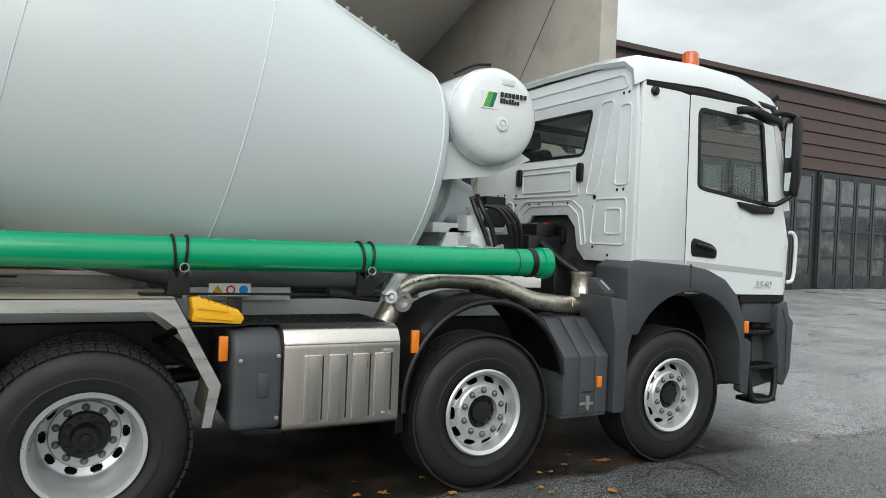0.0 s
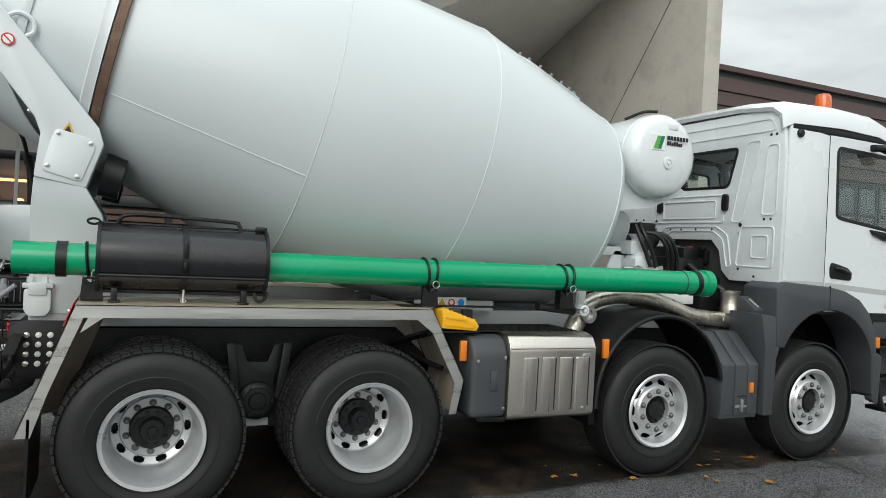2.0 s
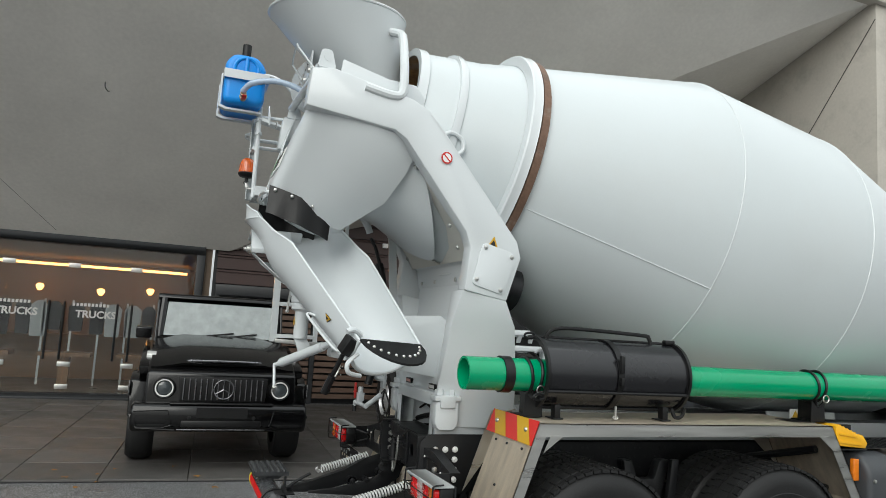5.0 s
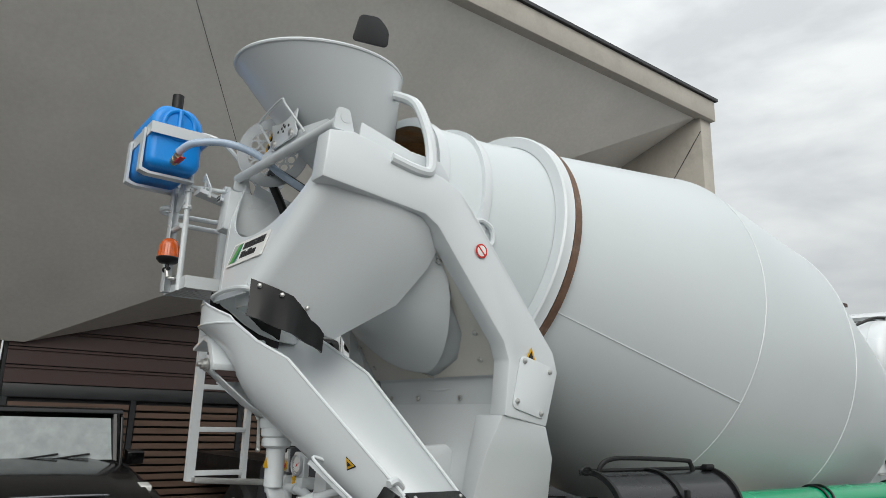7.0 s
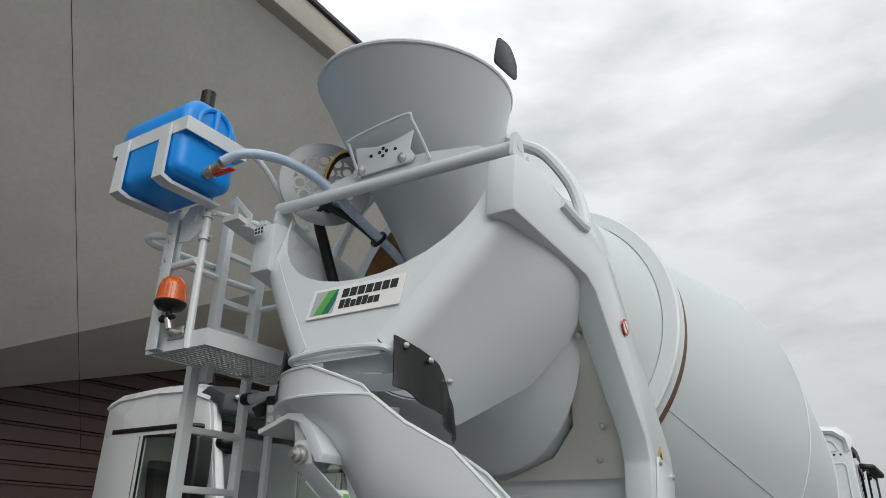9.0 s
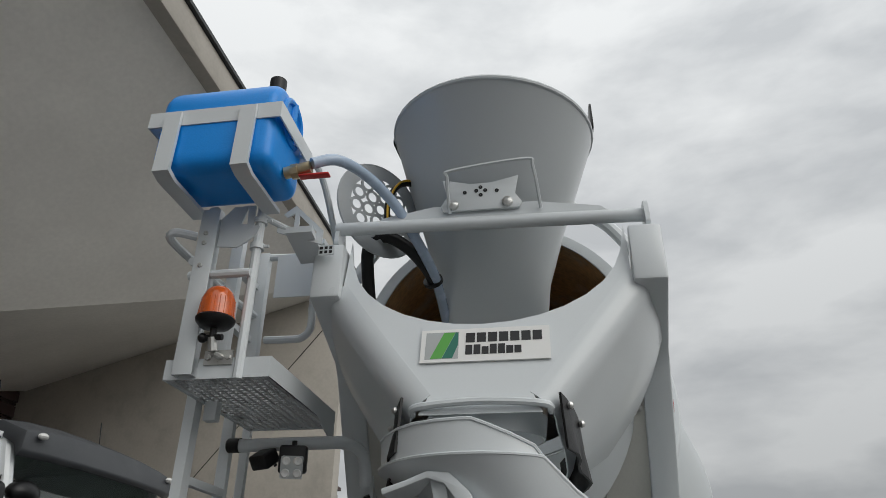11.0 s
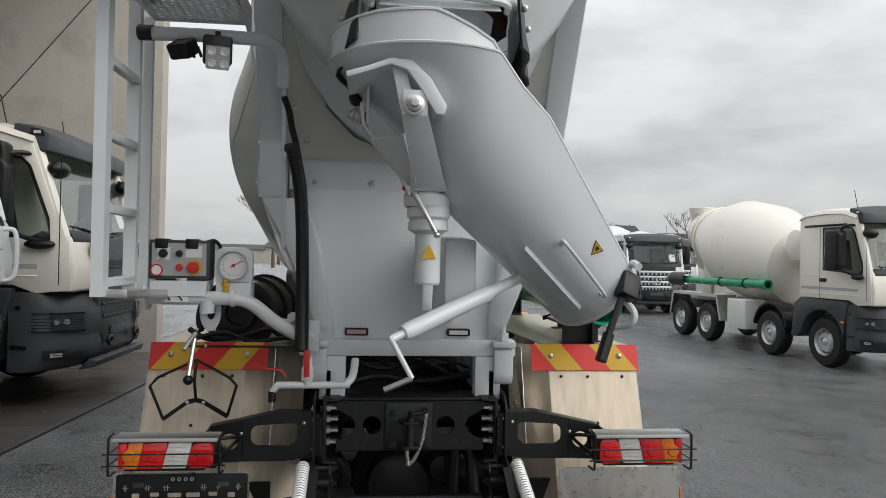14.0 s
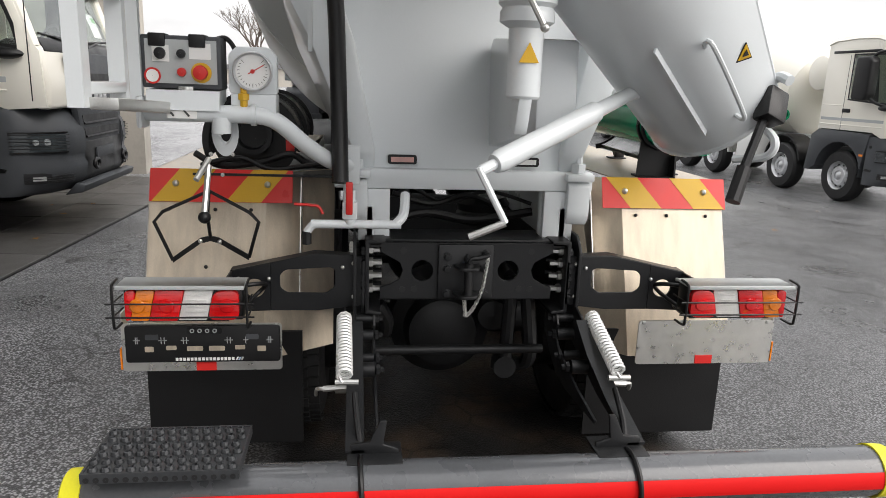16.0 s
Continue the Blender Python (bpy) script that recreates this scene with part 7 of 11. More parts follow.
    for y in (0.565, -0.60):
        part("bar_lug", Mesh().prism(rounded([(-1.63, 3.21), (-1.52, 3.21), (-1.55, 3.32), (-1.61, 3.32)], 0.02), "y", y - 0.008, y + 0.008), WHITE, cb)
    part("bar_flange", Mesh().prism([(0.47, 3.285), (-0.50, 3.28), (-0.44, 3.325), (-0.2, 3.365), (0.2, 3.37), (0.4, 3.335)], "x", -1.577, -1.567), WHITE, cb)
    bp = part("bracket_plate", Mesh().prism([(0.155, 3.335), (0.165, 3.36), (0.14, 3.40), (0.16, 3.48), (0.13, 3.475), (0.05, 3.455), (-0.03, 3.455), (-0.12, 3.475), (-0.14, 3.48), (-0.125, 3.40), (-0.15, 3.36), (-0.14, 3.335)], "x", -1.595, -1.585), WHITE, cb, bevel=0.002)
    for y in (0.115, -0.095):
        part("bolt", Mesh().lathe([(0, 0.022), (0.012, 0.02), (0.016, 0.01), (0.018, 0.001)], (-1.595, y, 3.36), (-1, 0, 0), 10), ZINC, bp)
    for y, z in ((0.07, 3.415), (0.025, 3.42), (0.008, 3.435), (0.008, 3.40), (-0.01, 3.42), (-0.055, 3.415)):
        part("hole", Mesh().lathe([(0, 0.008), (0.002, 0.008), (0.002, 0.001)], (-1.595, y, z), (-1, 0, 0), 10), INK, bp)
    part("wire_loop", Mesh().tube(smooth([(-1.585, 0.13, 3.33), (-1.665, 0.13, 3.44), (-1.68, 0.11, 3.465), (-1.70, -0.17, 3.48), (-1.685, -0.20, 3.45), (-1.585, -0.22, 3.33)]), 0.007, 6), WHITE, cb)


build_collector()


def build_hopper():
    # filling hopper: a wide tilted rim, closed at the back, narrowing to a spout in the drum
    def ring(c, a, b, tilt, n=48, side=0.0):
        out = []
        for k in range(n):
            t = 2 * math.pi * k / n
            x, y = a * math.cos(t), b * math.sin(t)
            out.append((c[0] + x * math.cos(tilt), y + c[1], c[2] + x * math.sin(tilt) + y * side))
        return out
    rings = [ring((-1.423, -0.03, 3.765), 0.452, 0.416, 0.05, side=0.05), ring((-1.345, -0.02, 3.60), 0.365, 0.362, 0.04, side=0.03), ring((-1.24, -0.01, 3.40), 0.26, 0.292, 0.0), ring((-1.14, 0, 3.22), 0.17, 0.235, -0.25), ring((-1.0, 0, 3.0), 0.13, 0.2, -0.4), ring((-0.7, 0, 2.75), 0.12, 0.18, -0.7)]
    h = part("filling_hopper", Mesh().loft(rings, caps=False), WHITE, truck, "white sheet-steel filling hopper", thick=0.006, sharp=60)
    part("hopper_rim", Mesh().tube(rings[0] + [rings[0][0]], 0.011, 8), WHITE, h)
    part("rubber_flap", Mesh().prism(rounded([(-1.48, 3.77), (-1.27, 3.80), (-1.265, 3.90), (-1.33, 3.955), (-1.44, 3.93)], 0.03), "y", -0.460, -0.452), BLACK, h, bevel=0.002)
    part("rubber_flap", Mesh().prism(rounded([(-1.48, 3.77), (-1.27, 3.80), (-1.265, 3.90), (-1.33, 3.955), (-1.44, 3.93)], 0.03), "y", 0.392, 0.400), BLACK, h, bevel=0.002)
    for s in (-1, 1):
        part("hopper_stay", Mesh().tube(smooth([(-1.35, s * 0.66, 3.12), (-1.20, s * 0.675, 3.09), (-1.131, s * 0.674, 3.111), (-1.118, s * 0.65, 3.24), (-1.111, s * 0.604, 3.354), (-1.095, s * 0.50, 3.51), (-1.082, s * 0.383, 3.60), (-1.15, s * 0.30, 3.64)]), 0.028, 10), WHITE, truck)
        part("hopper_base", Mesh().prism([(-1.50, 3.14), (-1.0, 3.05), (-0.96, 3.12), (-1.02, 3.20), (-1.2, 3.21), (-1.48, 3.28)], "y", s * 0.605, s * 0.59), WHITE, truck, bevel=0.004)
    # perforated guard disc
    cx, cy, cz, R = 0.0, 0.0, 0.0, 0.21
    dm = pose(-1.455, 0.445, 3.45, 0, 0, -40)
    rim_ = [(R * math.cos(a), R * math.sin(a)) for a in (2 * math.pi * k / 40 for k in range(40))]
    # the grey puts the disc's shade into its colour
    disc = part("guard_disc", Mesh().tube([(x, 0, z) for x, z in rim_ + rim_[:1]], 0.005, 6), GREY_PAINT, truck, "perforated guard disc with shade in its grey colour", m=dm)
    # a sheet with round holes, ring by ring
    web = Mesh()
    def cell(cx_, cz_, r_in, r_out):
        n_ = 12
        ring_a = [(cx_ + r_in * math.cos(q), 0.0, cz_ + r_in * math.sin(q)) for q in (2 * math.pi * j / n_ for j in range(n_))]
        ring_b = [(cx_ + r_out * math.cos(q), 0.0, cz_ + r_out * math.sin(q)) for q in (2 * math.pi * j / n_ for j in range(n_))]
        web.put(ring_a + ring_b, [(j, (j + 1) % n_, n_ + (j + 1) % n_, n_ + j) for j in range(n_)])
    for rr, nn in ((0.0, 1), (0.062, 6), (0.120, 12)):
        for k in range(nn):
            a = 2 * math.pi * (k + 0.25) / nn
            cell(rr * math.cos(a), rr * math.sin(a), 0.021, 0.0335)
    for k in range(40):
        a0_, a1_ = 2 * math.pi * k / 40, 2 * math.pi * (k + 1) / 40
        web.put([(q * math.cos(a), 0, q * math.sin(a)) for q in (0.150, R) for a in (a0_, a1_)], [(0, 1, 3, 2)])
    tagged(part("guard_mesh", web, GREY_PAINT, disc, thick=0.003), kind="stuff")
    # hoses
    part("water_hose", Mesh().tube(smooth([(-1.955, 0.565, 3.355), (-1.90, 0.49, 3.40), (-1.75, 0.42, 3.42), (-1.60, 0.34, 3.37), (-1.48, 0.275, 3.27), (-1.36, 0.235, 3.20), (-1.20, 0.225, 3.15), (-1.06, 0.222, 3.09)], 8), 0.021, 12), HOSE, truck, "bluish clear water hose")
    rh = part("rinse_hose", Mesh().tube(smooth([(-1.28, 0.50, 3.02), (-1.36, 0.505, 3.18), (-1.43, 0.49, 3.29), (-1.45, 0.42, 3.325), (-1.43, 0.33, 3.28), (-1.36, 0.26, 3.215), (-1.29, 0.240, 3.18)], 8), 0.026, 12), BLACK, truck, "black rinse hose")
    part("hose_clip", Mesh().tube([(-1.44, 0.455, 3.318), (-1.445, 0.435, 3.325)], 0.030, 12), GREY_PAINT, rh)
    part("cable_tie", Mesh().tube([(-1.30, 0.245, 3.19), (-1.285, 0.242, 3.182)], 0.042, 12), BLACK, rh)
    part("thin_hose", Mesh().tube(smooth([(-1.50, 0.40, 3.34), (-1.50, 0.40, 3.46), (-1.47, 0.36, 3.56), (-1.38, 0.27, 3.60), (-1.33, 0.22, 3.59)]), 0.013, 8), BLACK, truck)
    part("hose_stripe", Mesh().tube(smooth([(-1.512, 0.395, 3.34), (-1.512, 0.395, 3.46), (-1.482, 0.35, 3.567), (-1.39, 0.262, 3.611)]), 0.005, 6), YREFL, truck)


build_hopper()


# ---- chute ----
def build_chute():
    A0, AK, A1 = Vector((-1.965, -0.03, 2.43)), Vector((-1.658, -0.384, 2.194)), Vector((-1.32, -0.823, 1.654))
    B0, BK, B1 = Vector((-1.30, 0.0, 2.345)), Vector((-1.15, -0.23, 2.165)), Vector((-0.915, -0.67, 1.635))
    BEND = 0.42
    D = ((A1 - A0) + (B1 - B0)).normalized()

    def section(t, n=16):
        if t < BEND:
            a, b = A0.lerp(AK, t / BEND), B0.lerp(BK, t / BEND)
        else:
            a, b = AK.lerp(A1, (t - BEND) / (1 - BEND)), BK.lerp(B1, (t - BEND) / (1 - BEND))
        c, u = (a + b) / 2, (b - a) / 2
        dn = D.cross(b - a).normalized()
        if dn.z > 0:
            dn = -dn
        h = 0.20 + 0.17 * (ease(t / BEND) if t < BEND else (1 - t) / (1 - BEND) * 0.8 + 0.2)
        return [tuple(c - u * math.cos(math.pi * k / n) * (1 + 0.06 * math.sin(math.pi * k / n)) + dn * h * math.sin(math.pi * k / n) ** 0.8) for k in range(n + 1)]
    rings = [section(t / 14) for t in range(15)]
    # bowl at the upper end: an upright band on a round seam, the sheet below runs into the trough
    dn = D.cross(B0 - A0).normalized()
    if dn.z > 0:
        dn = -dn
    first = 4
    seam = []
    for k in range(17):
        q = radians(226 - 208 * k / 16)
        seam.append(Vector((-1.565 + 0.335 * math.cos(q), 0.02 + 0.33 * math.sin(q), 2.355)))
    seam[0] = seam[0].lerp(Vector(rings[2][0]), 0.5)
    bowl = []
    for t in (0.0, 0.25, 0.5, 0.75):
        row = []
        for k in range(17):
            e, g = seam[k], Vector(rings[first][k])
            swell = math.sin(math.pi * t) * math.sin(math.pi * k / 16)
            row.append(tuple(e.lerp(g, t) + Vector((0.015, -0.02, 0.035)) * swell))
        bowl.append(row)
    ch = part("discharge_chute", Mesh().loft(bowl + rings[first:], closed=False), WHITE, truck, "white steel discharge chute", thick=0.006, sharp=55)
    fine = [seam[k // 2] if k % 2 == 0 else (seam[k // 2] + seam[k // 2 + 1]) / 2 for k in range(33)]
    high = [p + Vector((0, 0, 0.098 * min(1.0, k / 7.0) * (1.0 - 0.32 * max(0.0, (k - 12) / 20)))) for k, p in enumerate(fine)]
    part("scoop_band", Mesh().loft([[tuple(p), tuple(h)] for p, h in zip(fine, high)], closed=False), WHITE, ch, thick=0.006, sharp=60)
    part("weld_seam", Mesh().tube([p + (p - Vector((-1.57, 0.03, p.z))).normalized() * 0.004 for p in fine], 0.0055, 6), WHITE, ch)
    part("band_edge", Mesh().tube(high, 0.006, 6), WHITE, ch)
    # rims
    part("chute_rim", Mesh().tube([tuple(seam[0]), rings[first][0], tuple(AK), tuple(A1)], 0.008, 8), WHITE, ch)
    part("chute_rim", Mesh().tube([tuple(seam[-1]), rings[first][-1], tuple(BK), tuple(B1)], 0.008, 8), WHITE, ch)
    # end ring and rubber edge
    end = [Vector(p) for p in rings[-1]]
    part("end_ring", Mesh().tube(end, 0.012, 8), WHITE, ch)
    cc = (A1 + B1) / 2
    e1, e2 = (B1 - A1) / 2, -dn
    lip = [cc - e1 * 1.0, cc + e1 * 1.0] + [cc + e1 * math.cos(q) * 1.02 + D * 0.18 * math.sin(q) for q in (math.pi * k / 12 for k in range(1, 12))]
    part("rubber_lip", Mesh().put([tuple(p + Vector((0, 0, 0.012))) for p in lip] + [tuple(p) for p in lip], [tuple(range(13)), tuple(range(13, 26))[::-1]] + [(i, (i + 1) % 13, 13 + (i + 1) % 13, 13 + i) for i in range(13)]), BLACK, ch, "black rubber chute edge with rivets")
    for k in range(1, 12):
        q = math.pi * k / 12
        p = cc + e1 * math.cos(q) * 0.86 + D * 0.12 * math.sin(q) + Vector((0, 0, 0.012))
        part("rivet", Mesh().ball(p, 0.010, 8, 5), ZINC, ch)
    # stiffener along the underside and hand rail
    low = [Vector(r[8]) for r in rings]
    side = [Vector(r[5]) for r in rings]
    part("stiffener", Mesh().loft([[tuple(side[i] + dn * 0.0), tuple(side[i] + (dn - D.cross(dn) * 0.5).normalized() * 0.025)] for i in range(9, 14)], closed=False), WHITE, ch, thick=0.006)
    p3 = Vector(rings[12][2])
    part("hand_rail", Mesh().tube(smooth([Vector(rings[10][3]), Vector(rings[10][3]) + Vector((-0.05, 0, 0.0)), Vector(rings[13][3]) + Vector((-0.05, 0, 0.0)), Vector(rings[13][3])]), 0.007, 8), WHITE, ch)
    tr = Vector(rings[11][1]) + Vector((-0.012, 0.0, 0))
    n1 = (Vector(rings[11][1]) - Vector(rings[11][3])).normalized()
    stk = [tr, tr + D * 0.06, tr + D * 0.03 - n1 * 0.05]
    ws = part("warning_sticker", Mesh().put([tuple(p) for p in stk], [(0, 1, 2)]), INK, ch, "yellow warning triangle with a black edge", thick=0.002)
    mid = (stk[0] + stk[1] + stk[2]) / 3
    part("sticker_face", Mesh().put([tuple(mid + (p - mid) * 0.80 + Vector((-0.003, 0.0, 0.001))) for p in stk], [(0, 1, 2)]), YREFL, ws, thick=0.002)
    part("sticker_mark", Mesh().put([tuple(mid + (p - mid) * 0.35 + Vector((-0.005, 0.0, 0.002))) for p in stk], [(0, 1, 2)]), INK, ws, thick=0.002)
    # black folding handle at the end
    lv = part("latch_block", Mesh().box((0, 0, 0), (0.06, 0.075, 0.10), Matrix.Translation((-1.371, -0.774, 1.625)) @ pose(0, 0, 0, 25, 20, 20)), BLACK, ch, bevel=0.008)
    part("black_lever", Mesh().tube([(-1.372, -0.765, 1.62), (-1.435, -0.67, 1.42)], 0.014, 8).tube([(-1.425, -0.685, 1.45), (-1.455, -0.645, 1.355)], 0.022, 10), BLACK, ch)
    part("latch_plate", Mesh().tube(smooth([(-1.30, -0.77, 1.68), (-1.35, -0.80, 1.71), (-1.39, -0.81, 1.70)]), 0.016, 8), WHITE, ch)
    part("latch_hook", Mesh().tube(smooth([(-1.31, -0.77, 1.58), (-1.37, -0.80, 1.53), (-1.36, -0.79, 1.48), (-1.28, -0.73, 1.46)]), 0.013, 8), WHITE, ch)
    # fork on the swivel post, ears and saddle under the scoop
    P1, P2 = Vector((-1.835, 0.078, 2.178)), Vector((-1.60, 0.218, 2.188))
    sb = part("swivel_bracket", Mesh().loft([[(-1.845, 0.040, 2.225), (-1.845, 0.112, 2.225), (-1.833, 0.112, 2.225), (-1.833, 0.040, 2.225)],
                                             [(-1.835, 0.034, 2.150), (-1.835, 0.116, 2.150), (-1.823, 0.116, 2.150), (-1.823, 0.034, 2.150)],
                                             [(-1.66, -0.030, 1.995), (-1.66, 0.075, 1.995), (-1.648, 0.075, 1.995), (-1.648, -0.030, 1.995)],
                                             [(-1.575, -0.060, 1.945), (-1.575, 0.070, 1.945), (-1.560, 0.070, 1.945), (-1.560, -0.060, 1.945)]]), WHITE, truck, "white chute swivel fork", bevel=0.003)
    part("fork_side", Mesh().loft([[(-1.64, 0.245, 2.225), (-1.57, 0.245, 2.225), (-1.57, 0.234, 2.225), (-1.64, 0.234, 2.225)],
                                   [(-1.64, 0.235, 2.150), (-1.57, 0.235, 2.150), (-1.57, 0.224, 2.150), (-1.64, 0.224, 2.150)],
                                   [(-1.60, 0.105, 1.995), (-1.50, 0.105, 1.995), (-1.50, 0.094, 1.995), (-1.60, 0.094, 1.995)],
                                   [(-1.575, 0.078, 1.930), (-1.48, 0.078, 1.930), (-1.48, 0.066, 1.930), (-1.575, 0.066, 1.930)]]), WHITE, sb, bevel=0.003)
    part("fork_web", Mesh().put([(-1.78, 0.10, 2.105), (-1.62, 0.205, 2.110), (-1.57, 0.085, 1.975), (-1.62, 0.05, 1.975)], [(0, 1, 2, 3)]), WHITE, sb, thick=0.010)
    part("fork_base", Mesh().lathe([(1.895, 0.078), (1.905, 0.082), (1.935, 0.082), (1.945, 0.070)], (-1.50, 0.006, 0), (0, 0, 1), 28), WHITE, sb)
    part("ear_plate", Mesh().prism(rounded([(0.150, 2.315), (0.112, 2.140), (0.062, 2.135), (0.052, 2.175), (0.090, 2.235), (0.105, 2.315)], 0.015), "x", -1.822, -1.812), WHITE, ch, bevel=0.002)
    part("ear_plate", Mesh().prism(rounded([(-1.68, 2.33), (-1.64, 2.15), (-1.57, 2.145), (-1.52, 2.20), (-1.50, 2.33)], 0.02), "y", 0.222, 0.212), WHITE, ch, bevel=0.002)
    for p, d in ((P1 + Vector((-0.012, 0, 0)), (-1, 0, 0)), (P2 + Vector((0, 0.028, 0)), (-0.5, 1, 0))):
        part("pivot_bolt", Mesh().lathe([(-0.03, 0.014), (-0.004, 0.014), (-0.004, 0.032), (0.008, 0.032), (0.010, 0.024), (0.026, 0.023), (0.030, 0.013), (0.044, 0.012), (0.045, 0.001)], p, d, 12), ZINC, sb)
    part("chute_saddle", Mesh().loft([[(x0_, 0.285, 2.270), (x0_, 0.215, 2.292), (x0_, 0.150, 2.318), (x0_, 0.085, 2.312), (x0_, 0.030, 2.262), (x0_, -0.022, 2.178), (x0_, -0.014, 2.150), (x0_, 0.012, 2.152), (x0_, 0.055, 2.222), (x0_, 0.10, 2.282), (x0_, 0.150, 2.298), (x0_, 0.215, 2.274), (x0_, 0.280, 2.252)] for x0_ in (-1.85, -1.60)]), WHITE, ch, bevel=0.004)
    post = Mesh().lathe([(1.625, 0.040), (1.632, 0.045), (1.80, 0.045), (1.815, 0.07), (1.84, 0.07), (1.85, 0.064), (1.86, 0.075), (1.895, 0.075), (1.90, 0.055), (1.96, 0.05)], (-1.50, 0.0, 0), (0, 0, 1), 24)
    ps = part("swivel_post", post, WHITE, truck, "white chute swivel post")
    part("post_arm", Mesh().prism([(-1.34, 1.53), (-0.60, 1.42), (-0.58, 1.80), (-0.62, 1.83), (-1.32, 1.79)], "y", -0.20, -0.08), WHITE, truck, bevel=0.01)
    part("warning_sticker", Mesh().put([(-1.546, 0.026, 1.715), (-1.546, -0.026, 1.715), (-1.546, 0, 1.765)], [(0, 1, 2)]), YREFL, ps, thick=0.002)
    lev = part("brake_lever", Mesh().tube([(-1.57, 0.065, 1.955), (-1.60, -0.02, 1.80)], 0.008, 8).ball((-1.60, -0.022, 1.797), 0.012, 8, 6).tube([(-1.565, 0.04, 1.95), (-1.565, 0.085, 1.955)], 0.018, 10), ZINC, ps)
    part("red_cap", Mesh().ball((-1.565, 0.088, 1.955), 0.010, 8, 6), RED, ps)
    # crank jack
    j0, j1 = Vector((-1.60, 0.085, 1.465)), Vector((-1.30, -0.385, 1.655))
    dj = (j1 - j0).normalized()
    jk = part("crank_jack", Mesh().tube([j0, j0 + dj * 0.02, j0 + dj * 0.40, j0 + dj * 0.405, j1], [0.024, 0.030, 0.030, 0.022, 0.020], 18).ball(j1, 0.026, 12, 8), WHITE, truck, "white crank jack that lifts the chute")
    part("crank", Mesh().tube([j0 - dj * 0.02 + Vector((-0.02, 0.03, 0.0)), j0 + Vector((-0.03, -0.03, -0.145))], 0.009, 8).tube([j0, j0 - dj * 0.05], 0.014, 10), WHITE, jk)
    part("crank_grip", Mesh().tube([j0 + Vector((-0.03, -0.03, -0.145)), j0 + Vector((-0.02, 0.06, -0.185))], 0.010, 10), ZINC, jk)
    part("jack_lug", Mesh().prism([(-1.46, 1.63), (-1.44, 1.60), (-1.43, 1.55), (-1.50, 1.53), (-1.54, 1.63)], "y", -0.018, 0.018), WHITE, ps, bevel=0.006)


build_chute()


# ---- ladder, platform and blue tank on the left rear ----
def smooth2(pts):
    """An outline with softened corners."""
    return rounded(pts, 0.012)


